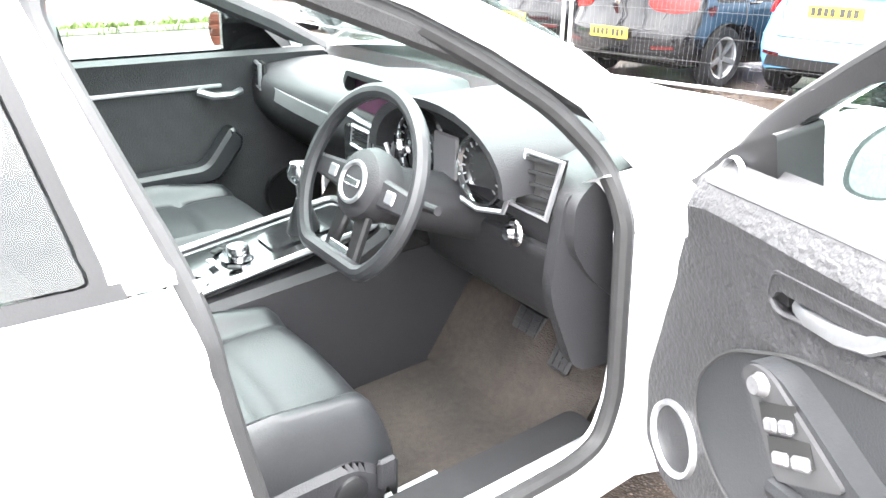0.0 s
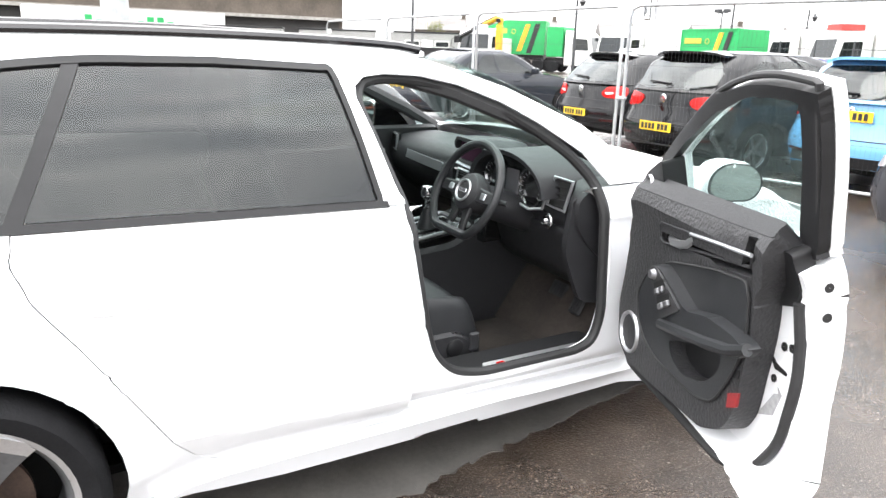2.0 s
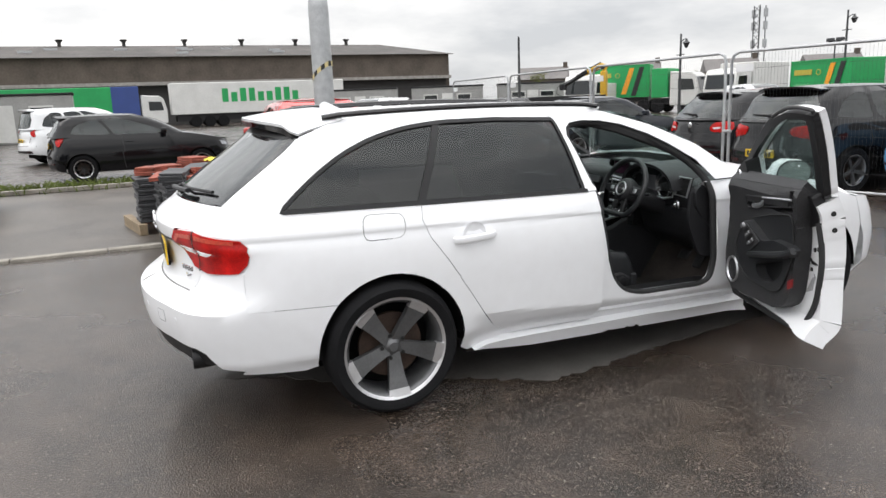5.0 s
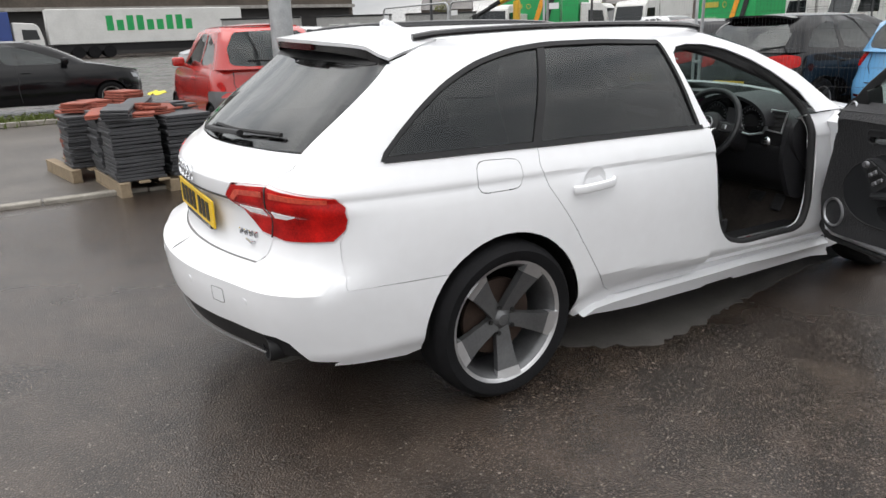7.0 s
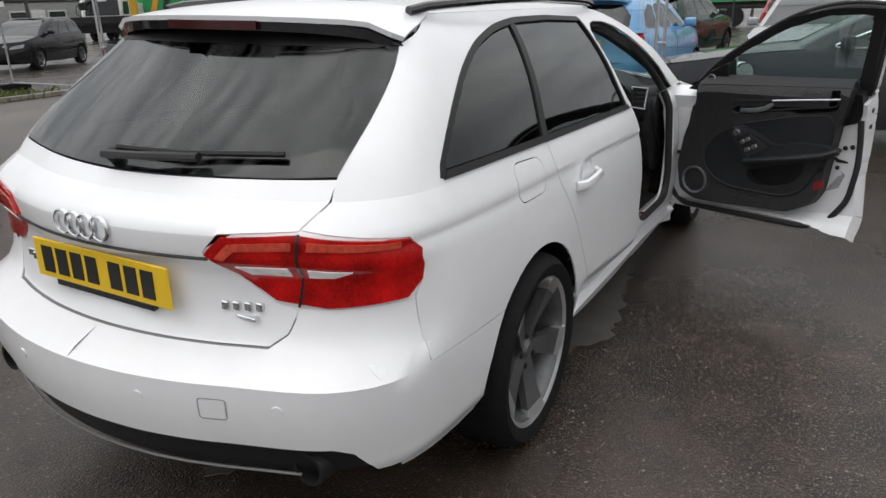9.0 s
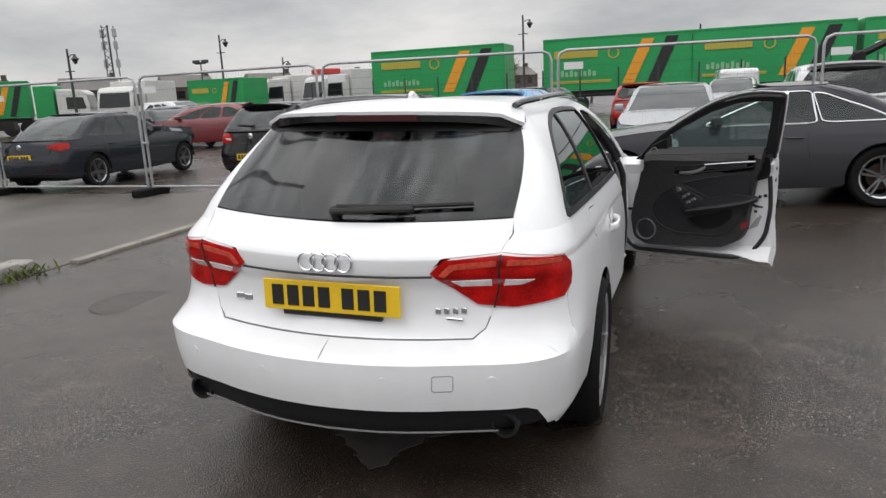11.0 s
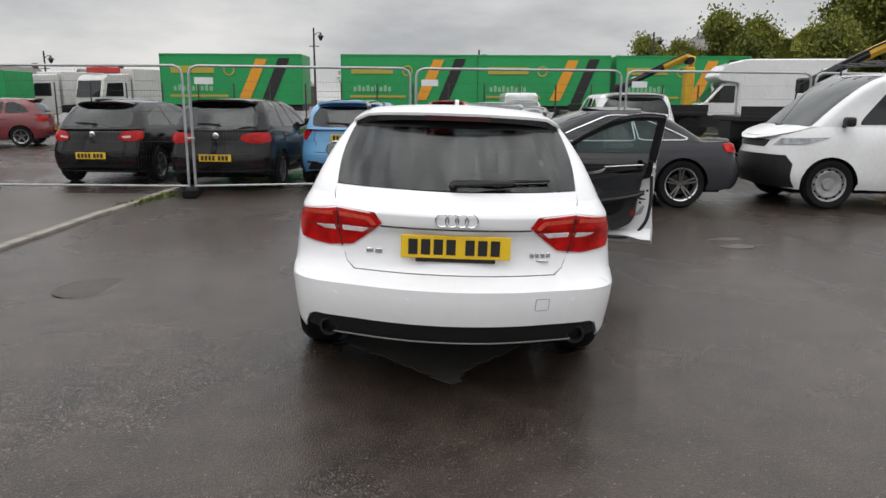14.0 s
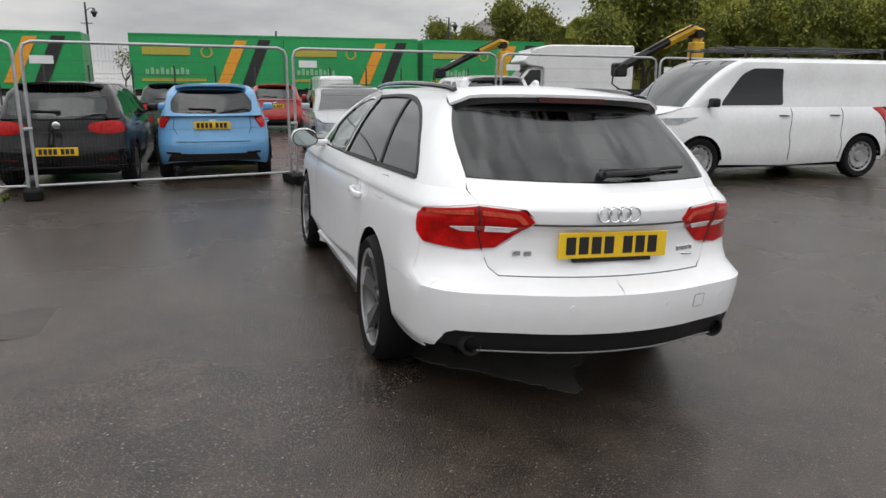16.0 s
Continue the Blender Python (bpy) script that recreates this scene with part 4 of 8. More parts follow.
door_bit("window_ledge", rounded([(1.955, 0.955), (1.20, 0.967), (1.195, 0.995), (1.94, 0.995)], 0.012), 0.10, 0.079, PLASTIC, "wet grey plastic window ledge", slope=1.2)
door_bit("ledge_foot", rounded([(1.325, 0.82), (1.185, 0.855), (1.165, 1.0), (1.25, 1.0)], 0.015), 0.060, 0.050, TRIM, "black foot of the window frame")
door_bit("mirror_triangle", rounded([(2.06, 0.985), (1.825, 0.975), (1.815, 1.125), (1.93, 1.075)], 0.015), 0.03, 0.075, TRIM)
g = Geo().lathe([(0.020, 0.0), (0.023, 0.008), (0.027, 0.0)], 24, Matrix.Translation(on_door(1.91, 1.022, 0.116)) @ pose(0, 0, 0, 0, -90, 0))
part("tweeter_ring", g, SATIN, open_door)
P = on_door
# release recess with its strip, lever and lock buttons
door_bit("strip_recess", inset(RECESS, -0.008), 0.135, 0.012, LINER, "deep black recess")
part("recess_frame", Geo().tube([P(y, z, 0.178) for y, z in RECESS], 0.0045, 6, closed=True), PLASTIC, open_door)
part("trim_strip", Geo().tube([P(1.555, 0.936, 0.180), P(1.43, 0.946, 0.180), P(1.33, 0.953, 0.180), P(1.235, 0.960, 0.180)], 0.0055, 6), SATIN, open_door, "satin metal strip")
g = Geo().tube([P(1.735, 0.880, 0.165), P(1.70, 0.878, 0.178), P(1.64, 0.884, 0.184), P(1.59, 0.898, 0.182), P(1.555, 0.925, 0.172)], 0.009, 8, flat=1.5)
part("door_pull", g, SATIN, open_door, "satin metal door release")
for z in (0.876, 0.900):
    door_bit("lock_button", rounded([(1.77, z), (1.748, z), (1.748, z + 0.018), (1.77, z + 0.018)], 0.003), 0.15, 0.02, TRIM)
# leather insert, armrest and window switches
door_bit("leather_insert", INSERT, 0.174, 0.009, LEATHER, "smooth black leather insert", holes=[POCKET])
part("insert_seam", Geo().tube([P(y, z, 0.183) for y, z in INSERT], 0.004, 6, closed=True), SEAL, open_door)
pad = [(1.775, 0.765), (1.755, 0.795), (1.70, 0.808), (1.63, 0.775), (1.53, 0.722), (1.40, 0.752), (1.28, 0.748), (1.215, 0.733), (1.25, 0.695), (1.35, 0.668), (1.64, 0.610), (1.69, 0.625)]
door_bit("armrest", rounded(pad, 0.025), 0.178, 0.045, LEATHER, "padded black leather armrest", 0.05)
part("armrest_roll", Geo().tube([P(1.672, 0.628, 0.222), P(1.56, 0.648, 0.226), P(1.40, 0.676, 0.226), P(1.29, 0.700, 0.224), P(1.225, 0.727, 0.212)], 0.017, 8), LEATHER, open_door)
SWITCHM = mat("grey_switch_plastic", (0.035, 0.035, 0.037), rough=0.4, var=0.15, scale=30)
door_bit("switch_panel", rounded([(1.763, 0.770), (1.742, 0.792), (1.705, 0.798), (1.55, 0.714), (1.665, 0.645)], 0.016), 0.222, 0.008, SWITCHM, "grey switch panel")
g = Geo().lathe([(0.001, 0.014), (0.013, 0.014), (0.016, 0.004), (0.019, 0.0)], 16, Matrix.Translation(P(1.716, 0.772, 0.231)) @ pose(0, 0, 0, 0, -90, 0))
SWITCHCAP = mat("silver_switch_cap", (0.20, 0.20, 0.21), rough=0.35, metal=0.6, var=0.2, scale=60)
part("mirror_knob", g, SWITCHCAP, open_door, "round mirror control")
for cy, cz, w in ((1.668, 0.735, 0.016), (1.637, 0.700, 0.020)):
    part("switch_recess", Geo().box(-0.003, 0.003, -2.1 * w, 2.1 * w, -0.017, 0.017, 0, Matrix.Translation(P(cy + 0.008, cz + 0.010, 0.231)) @ pose(0, 0, 0, -28, 0, 0)), BLACK_INK, open_door)
    for q in (-1, 1):
        part("window_switch", Geo().box(-0.006, 0.006, -0.8 * w, 0.8 * w, -0.010, 0.010, 0.004, Matrix.Translation(P(cy - 0.88 * w * q, cz + 0.47 * w * q, 0.236)) @ pose(0, 0, 0, -28, 0, 0)), SWITCHCAP, open_door)
g = Geo().lathe([(0.062, 0.0), (0.066, 0.010), (0.073, 0.010), (0.076, 0.0)], 36, Matrix.Translation(P(1.98, 0.482, 0.176)) @ pose(0, 0, 0, 0, -90, 0))
part("speaker_ring", g, SATIN, open_door, "satin ring round the door speaker")
g = Geo().lathe([(0.001, 0.008), (0.04, 0.005), (0.064, 0.0)], 32, Matrix.Translation(P(1.98, 0.482, 0.177)) @ pose(0, 0, 0, 0, -90, 0))
part("speaker_grille", g, PLASTIC, open_door)
door_bit("red_reflector", rounded([(1.336, 0.560), (1.290, 0.582), (1.292, 0.540), (1.334, 0.520)], 0.005), 0.174, 0.007, mat("dull_red_reflector", (0.22, 0.012, 0.014), rough=0.35, var=0.3, scale=60), "red door reflector")
door_bit("boot_button", rounded([(1.325, 0.635), (1.30, 0.64), (1.302, 0.615), (1.327, 0.61)], 0.003), 0.174, 0.007, TRIM)
# edge: seal, lock, holes, sticker
edge = rounded([(1.185, 0.86), (1.178, 0.65), (1.205, 0.48), (1.285, 0.365), (1.375, 0.328), (1.55, 0.325), (2.08, 0.325), (2.16, 0.37), (2.195, 0.5), (2.20, 0.80)], 0.05)[5:-5]
edge = [(1.180, 0.86), (1.179, 0.76)] + edge + [(2.20, 0.80)]
part("door_seal", Geo().tube([P(y, z, 0.106) for y, z in edge], 0.014, 8), SEAL, open_door, "black rubber door seal")
up_edge = inset(FWIN, 0.010)
part("frame_seal", Geo().tube([P(y, z, 0.05) for y, z in up_edge], 0.009, 8, closed=True), SEAL, open_door)
for y, z, r in ((1.244, 0.727, 0.011), (1.212, 0.734, 0.011), (1.270, 0.631, 0.010)):
    part("bolt_hole", Geo().lathe([(0.001, 0.003), (r, 0.003), (r, 0.0)], 12, Matrix.Translation(P(y, z, 0.102)) @ pose(0, 0, 0, 0, -90, 0)), BLACK_INK, open_door)
for z in (0.905, 0.83):
    part("bolt_hole", Geo().lathe([(0.001, 0.003), (0.012, 0.003), (0.012, 0.0)], 12, Matrix.Translation(P(curve_at([(0.6, 1.183), (0.985, 1.153)], z), z, 0.05)) @ pose(0, 0, 0, 90, 0, 0)), BLACK_INK, open_door)
part("latch_slot", Geo().sheet([rounded([(1.285, 0.684), (1.27, 0.672), (1.225, 0.664), (1.225, 0.655), (1.275, 0.655), (1.292, 0.672)], 0.004)], lambda y, z: P(y, z, 0.102), 0.05, 0.004, proud=0.0, out=(2, 1.3, 0.7)), BLACK_INK, open_door)
LABELM = mat("grey_sticker", (0.36, 0.36, 0.37), rough=0.5, var=0.3, scale=60)
part("sticker", Geo().sheet([[(1.252, 0.615), (1.245, 0.600), (1.262, 0.592), (1.318, 0.508), (1.255, 0.535), (1.232, 0.600)]], lambda y, z: P(y, z, 0.102), 0.05, 0.003, out=(2, 1.3, 0.7)), LABELM, open_door, "grey printed sticker")
hx = LOW.side(1.36, 0.81)
part("door_handle", Geo().tube([(hx + 0.004, 1.25, 0.80), (hx + 0.03, 1.28, 0.805), (hx + 0.034, 1.36, 0.808), (hx + 0.03, 1.43, 0.812), (hx + 0.004, 1.46, 0.814)], 0.012, 8, flat=1.5), WHITE, open_door)
# mirrors, one on each front door
for sd, par in ((1, open_door), (-1, car)):
    g = Geo()
    prof = [(0.86, 0.03), (0.93, 0.0), (1.03, 0.005), (1.065, 0.045), (1.06, 0.10), (1.02, 0.135), (0.92, 0.14), (0.87, 0.10)]
    g.prism([(sd * x, 0.955 + z) for x, z in (prof if sd > 0 else prof[::-1])], -0.07, 0.05, pose(0, 1.96, 0, 90, 0, 0), 0.022)
    g.rod((sd * 0.79, 1.99, 0.985), (sd * 0.90, 1.96, 0.99), 0.03, 0.022)
    mm = part("door_mirror", g, WHITE, par, "white door mirror")
    gm = [(0.5 * (x - 0.96) * 1.75 + 0.96, 0.072 + (z - 0.072) * 0.85) for x, z in prof]
    gm = rounded(gm, 0.03)
    gr = [(0.96 + (x - 0.96) * 1.09, 0.072 + (z - 0.072) * 1.10) for x, z in gm]
    part("mirror_rim", Geo().prism([(sd * x, 0.955 + z) for x, z in (gr if sd > 0 else gr[::-1])], 0.0495, 0.0522, pose(0, 1.96, 0, 90, 0, 0)), TRIM, mm, smooth=0)
    part("mirror_glass", Geo().prism([(sd * x, 0.955 + z) for x, z in (gm if sd > 0 else gm[::-1])], 0.051, 0.054, pose(0, 1.96, 0, 90, 0, 0)), MIRROR, mm if sd > 0 else mm, smooth=0)
# hinges and check strap
for z in (0.42, 0.80):
    part("door_hinge", Geo().box(0.76, 0.835, 2.13, 2.20, z - 0.035, z + 0.035, 0.008), WHITE, car)
part("check_strap", Geo().rod((0.79, 2.14, 0.61), (0.95, 2.08, 0.61), 0.010).box(0.77, 0.80, 2.11, 2.15, 0.59, 0.63, 0.004), TRIM, car, "black door check strap")
part("scuff_plate", Geo().sheet([rounded([(1.50, 0.775), (2.04, 0.775), (2.04, 0.815), (1.50, 0.815)], 0.008)], lambda y, x: Vector((x - 0.005, y, 0.392 - 0.02 * (y - 1.5) - 0.35 * (x - 0.775))), 0.1, 0.01, out=(0.8, 1.7, 0)), SATIN, car, "satin metal scuff plate")
part("sill_trim", Geo().sheet([rounded([(1.22, 0.69), (2.02, 0.69), (2.02, 0.79), (1.30, 0.79), (1.22, 0.77)], 0.03)], lambda y, x: Vector((x, y, 0.386 - 0.02 * (y - 1.5) - 0.10 * (x - 0.775) + 0.6 * max(0, 1.36 - y) ** 1.2)), 0.06, 0.05, out=(0.7, 1.7, 0)), TRIM, car, "black plastic sill trim")
part("scuff_badge", Geo().box(0.785, 0.80, 1.55, 1.58, 0.386, 0.392), RED_LENS, car)

# ---- cabin ----
def loft_x(profile, xs, fit, bevel=0):
    """A bar across the car: an outline in (y, z) carried along x, moved by fit(x)."""
    g, n = Geo(), len(profile)
    vs = []
    for x in xs:
        dy, dz, k = fit(x)
        vs += [(x, y * k + (1 - k) * 2.2 + dy, z + dz) for y, z in profile]
    fs = [(i * n + j, i * n + (j + 1) % n, (i + 1) * n + (j + 1) % n, (i + 1) * n + j) for i in range(len(xs) - 1) for j in range(n)]
    fs += [tuple(range(n)), tuple(reversed(range((len(xs) - 1) * n, len(xs) * n)))]
    return g.add(vs, fs)


dash = part("dashboard", loft_x(rounded([(2.17, 1.0), (2.05, 1.0), (1.93, 0.985), (1.885, 0.95), (1.89, 0.86), (1.95, 0.78), (2.05, 0.70), (2.14, 0.66), (2.17, 0.66)], 0.03), [-0.735 + 0.0735 * i for i in range(21)],
            lambda x: (0.0 + 0.02 * (x / 0.735) ** 4, -0.012 - 0.025 * (x / 0.735) ** 2, 1.0)), PLASTIC, car, "wet charcoal dashboard")
inlay = Geo().sheet([rounded([(-0.60, 0.868), (-0.16, 0.858), (-0.14, 0.90), (-0.58, 0.912)], 0.012)], lambda x, z: Vector((x, 1.878 + 0.05 * (x / 0.7) ** 4, z)), 0.08, 0.01, out=(0, 3, 0.9))
part("dash_inlay", inlay, SATIN, dash, "brushed aluminium dash inlay")
# instrument hood and dials
hood = [(0.40 + 0.235 * math.cos(a), 0.905 + 0.145 * math.sin(a)) for a in [math.pi * i / 16 for i in range(17)]]
hin = [(0.40 + 0.215 * math.cos(a), 0.905 + 0.128 * math.sin(a)) for a in [math.pi * i / 16 for i in range(17)]]
g = Geo()
nh = len(hood)
vs = [(x, 1.805 + 0.05 * abs(x - 0.4), z) for x, z in hood] + [(x, 1.812 + 0.05 * abs(x - 0.4), z - 0.002) for x, z in hin] + [(x, 2.12, z + 0.0) for x, z in hood] + [(x, 1.875, z - 0.006) for x, z in hin]
fs = []
for i in range(nh - 1):
    fs += [(i, i + 1, nh + i + 1, nh + i), (i + 1, i, 2 * nh + i, 2 * nh + i + 1), (nh + i, nh + i + 1, 3 * nh + i + 1, 3 * nh + i)]
g.add(vs, fs)
part("instrument_hood", g, PLASTIC, dash, "hooded instrument cowl")
face = [(x, z) for x, z in hin] + [(0.20, 0.86), (0.60, 0.86)][::-1][::-1]
part("instrument_face", Geo().sheet([hin[::-1] + [(0.60, 0.855), (0.20, 0.855)][::-1]], lambda x, z: Vector((x, 1.872, z - 0.006)), 0.1, 0.01, out=(0.4, 3, 0.9)), GLOSS, dash)
for cx in (0.29, 0.515):
    part("dial_ring", Geo().lathe([(0.066, 0.0), (0.068, 0.012), (0.073, 0.012), (0.075, 0.0)], 36, pose(cx, 1.868, 0.925, 90, 0, 0)), CHROME, dash)
    g = Geo()
    for i in range(15):
        a = radians(220 - 260 * i / 14)
        g.box(0.050, 0.060, -0.0012, 0.0012, 0, 0.002, 0, pose(cx, 1.864, 0.925, 90, 0, 0) @ pose(0, 0, 0, 0, 0, math.degrees(a)))
    tagged(part("dial_marks", g, SATIN, dash, smooth=0), kind="stuff")
part("dial_screen", Geo().box(0.362, 0.443, 1.856, 1.866, 0.88, 0.975, 0.004), mat("grey_display", (0.07, 0.068, 0.075), rough=0.25), dash, "grey driver display")
part("hood_trim", Geo().tube([(0.185, 1.850, 0.905), (0.205, 1.856, 0.862), (0.29, 1.860, 0.842), (0.36, 1.860, 0.852), (0.40, 1.860, 0.868), (0.44, 1.860, 0.852), (0.515, 1.860, 0.842), (0.595, 1.856, 0.862), (0.615, 1.850, 0.905)], 0.006, 6), SATIN, dash)
SCREEN = mat("dark_screen", (0.06, 0.025, 0.045), rough=0.12)
part("centre_screen", Geo().box(-0.02, 0.185, 1.885, 1.91, 0.935, 1.03, 0.012, pose(0, 0, 0)), SCREEN, dash, "dark purple display screen")
part("screen_hood", Geo().sheet([rounded([(-0.05, 1.86), (0.215, 1.86), (0.215, 2.1), (-0.05, 2.1)], 0.04)], lambda x, y: Vector((x, y, 1.042 - 0.1 * max(0, y - 1.95) - 1.2 * max(0, abs(x - 0.083) - 0.09))), 0.05, 0.014, out=(0.08, 2, 0.5)), PLASTIC, dash)
part("screen_trim", Geo().tube([(-0.03, 1.878, 0.925), (0.09, 1.874, 0.918), (0.195, 1.878, 0.925), (0.21, 1.88, 0.96)], 0.007, 6), SATIN, dash)


def vent(x, z, w, h, y, turn=0):
    m = pose(x, y + (0.006 if h > 0.05 else 0), z, -14 if h > 0.05 else 0, 0, turn)
    v = part("air_vent", Geo().tube([(m @ Vector(p)) for p in [(-w, 0, -h * 0.8), (w * 0.8, 0, -h), (w, 0, h * 0.9), (-w * 0.8, 0, h)]], 0.007, 6, closed=True), SATIN, dash, "air vent in a satin metal frame")
    part("vent_back", Geo().box(-w, w, 0.012, 0.02, -h, h, 0, m), BLACK_INK, v)
    for i in range(5):
        zz = -h + 2 * h * (i + 0.5) / 5
        part("vent_slat", Geo().box(-w * 0.9, w * 0.9, -0.004, 0.016, zz - 0.003, zz + 0.003, 0, m), TRIM, v)


vent(0.645, 0.925, 0.045, 0.058, 1.885, 12)
vent(-0.655, 0.925, 0.05, 0.04, 1.905, -12)
vent(0.035, 0.875, 0.045, 0.028, 1.874)
vent(0.14, 0.875, 0.045, 0.028, 1.874)
# centre stack
stack = part("centre_panel", Geo().prism(rounded([(-0.05, 0.62), (0.215, 0.62), (0.225, 0.90), (-0.06, 0.90)], 0.02), -1.876, -1.97, pose(0, 0, 0, 90, 0, 0), 0.006), GLOSS, dash, "gloss black centre stack")
for i in range(2):
    for j in range(6):
        part("stack_button", Geo().box(-0.03 + 0.04 * j, 0.0 + 0.04 * j, 1.868, 1.876, 0.80 - 0.05 * i, 0.815 - 0.05 * i, 0.003), SATIN if (i + j) % 3 else TRIM, stack)
for x in (-0.015, 0.18):
    part("stack_knob", Geo().lathe([(0.001, 0.016), (0.018, 0.016), (0.022, 0.0)], 20, pose(x, 1.876, 0.70, 90, 0, 0)), SATIN, stack)
# light switch, knee panel, end panel, column
part("light_switch", Geo().lathe([(0.001, 0.022), (0.013, 0.022), (0.016, 0.010), (0.027, 0.005), (0.030, 0.0)], 24, pose(0.60, 1.885, 0.815, 90, 0, -10)), CHROME, dash, "round chrome light switch")
part("knee_panel", loft_x(rounded([(1.90, 0.80), (1.98, 0.60), (2.12, 0.50), (2.25, 0.50), (2.25, 0.80)], 0.04), [0.20 + 0.05 * i for i in range(11)], lambda x: (0.0, 0.0, 1.0)), PLASTIC, dash, "charcoal knee panel")
part("end_panel", Geo().sheet([rounded([(1.90, 0.93), (1.885, 0.72), (1.97, 0.52), (2.10, 0.50), (2.13, 0.60), (2.14, 0.92)], 0.04)], lambda y, z: Vector((0.728 - 0.15 * max(0, 2.0 - y), y, z)), 0.08, 0.03, out=(0, 2, 0.7)), PLASTIC, dash, "smooth charcoal fuse cover")
part("steering_column", Geo().rod((0.40, 1.69, 0.875), (0.40, 1.95, 0.79), 0.058, 0.075, 16), PLASTIC, dash)
for sd in (1, -1):
    part("stalk", Geo().rod((0.40 + sd * 0.05, 1.725, 0.87), (0.40 + sd * 0.17, 1.715, 0.885), 0.012, 0.009), PLASTIC, dash)
# steering wheel, flat bottomed
WM = pose(0.40, 1.645, 0.905, 90 - 24, 0, 0)
rim_pts = []
for i in range(48):
    a = 2 * math.pi * i / 48
    x, y = 0.186 * math.cos(a), 0.186 * math.sin(a)
    rim_pts.append(WM @ Vector((x, max(y, -0.155), 0.0)))
sw_ = part("steering_wheel", Geo().tube(rim_pts, 0.0165, 10, closed=True), LEATHER, car, "black flat-bottomed leather steering wheel")
part("airbag_boss", Geo().lathe([(0.001, 0.012), (0.045, 0.012), (0.068, 0.0), (0.078, -0.025), (0.07, -0.06), (0.001, -0.06)], 32, WM @ pose(0, 0, 0.0)), PLASTIC, sw_)
part("boss_ring", Geo().lathe([(0.034, 0.012), (0.037, 0.017), (0.042, 0.017), (0.045, 0.011)], 28, WM), SATIN, sw_)
part("boss_emblem", Geo().box(-0.024, 0.024, -0.008, 0.008, 0.012, 0.016, 0.002, WM), CHROME, sw_)
for sd in (1, -1):
    g = Geo().prism([(sd * 0.06, 0.03), (sd * 0.175, 0.022), (sd * 0.175, -0.022), (sd * 0.06, -0.028)][:: 1 if sd > 0 else -1], -0.03, -0.008, WM, 0.006)
    part("wheel_spoke", g, PLASTIC, sw_)
    part("spoke_insert", Geo().box(min(sd * 0.09, sd * 0.12), max(sd * 0.09, sd * 0.12), -0.012, 0.014, -0.009, -0.003, 0.003, WM), SATIN, sw_)
    g = Geo().prism([(sd * 0.012, -0.06), (sd * 0.055, -0.05), (sd * 0.06, -0.15), (sd * 0.03, -0.152)][:: -1 if sd > 0 else 1], -0.028, -0.01, WM, 0.005)
    part("wheel_spoke", g, TRIM, sw_)
part("wheel_badge", Geo().box(-0.035, 0.035, -0.14, -0.125, -0.009, -0.004, 0.002, WM), CHROME, sw_)
# centre console
con = part("centre_console", loft_x(rounded([(0.75, 0.25), (0.75, 0.58), (1.25, 0.585), (1.75, 0.62), (1.90, 0.69), (2.2, 0.69), (2.2, 0.25)], 0.03), [-0.13, -0.115, -0.06, 0.06, 0.15, 0.165], lambda x: (0, -0.02 if abs(x - 0.0175) > 0.14 else 0.0, 1.0)), PLASTIC, car, "charcoal centre console")
part("console_panel", Geo().sheet([rounded([(-0.10, 1.28), (0.14, 1.28), (0.14, 1.86), (-0.10, 1.86)], 0.03)], lambda x, y: Vector((x, y, 0.598 + 0.065 * max(0, (y - 1.25)) / 0.5)), 0.08, 0.012, out=(0, 1.5, 0)), GLOSS, con, "gloss black console panel")
part("console_frame", Geo().tube([Vector((x, y, 0.604 + 0.065 * (y - 1.25) / 0.5)) for x, y in rounded([(-0.10, 1.28), (0.14, 1.28), (0.14, 1.86), (-0.10, 1.86)], 0.03)], 0.008, 6, closed=True), SATIN, con)
part("shift_slot", Geo().sheet([rounded([(-0.03, 1.60), (0.07, 1.60), (0.07, 1.80), (-0.03, 1.80)], 0.02)], lambda x, y: Vector((x, y, 0.604 + 0.065 * (y - 1.25) / 0.5)), 0.08, 0.006, out=(0, 1.5, 0)), GLOSS, con)
part("shift_gaiter", Geo().lathe([(0.045, 0.0), (0.03, 0.05), (0.016, 0.09), (0.001, 0.09)], 16, pose(0.02, 1.71, 0.655)), LEATHER, con)
part("gear_lever", Geo().rod((0.02, 1.71, 0.74), (0.03, 1.70, 0.81), 0.012).lathe([(0.001, 0.045), (0.022, 0.042), (0.03, 0.02), (0.026, 0.0), (0.014, -0.012)], 20, pose(0.03, 1.70, 0.80)), CHROME, con, "chrome-topped gear lever")
part("control_knob", Geo().lathe([(0.001, 0.026), (0.024, 0.026), (0.028, 0.018), (0.028, 0.0), (0.045, 0.0)], 28, pose(0.03, 1.53, 0.638)), CHROME, con, "round chrome menu knob")
for i in range(6):
    a = radians(60 * i + 30)
    part("menu_button", Geo().box(-0.016, 0.016, -0.009, 0.009, 0, 0.006, 0.002, pose(0.03 + 0.065 * math.cos(a), 1.53 + 0.065 * math.sin(a), 0.634, 0, 0, 60 * i + 120)), TRIM if i % 2 else SATIN, con)
part("cup_holder", Geo().lathe([(0.036, -0.06), (0.038, 0.0), (0.044, 0.003), (0.046, 0.0)], 28, pose(0.09, 1.385, 0.622)).lathe([(0.001, -0.02), (0.037, -0.02)], 24, pose(0.09, 1.385, 0.622)), GLOSS, con)


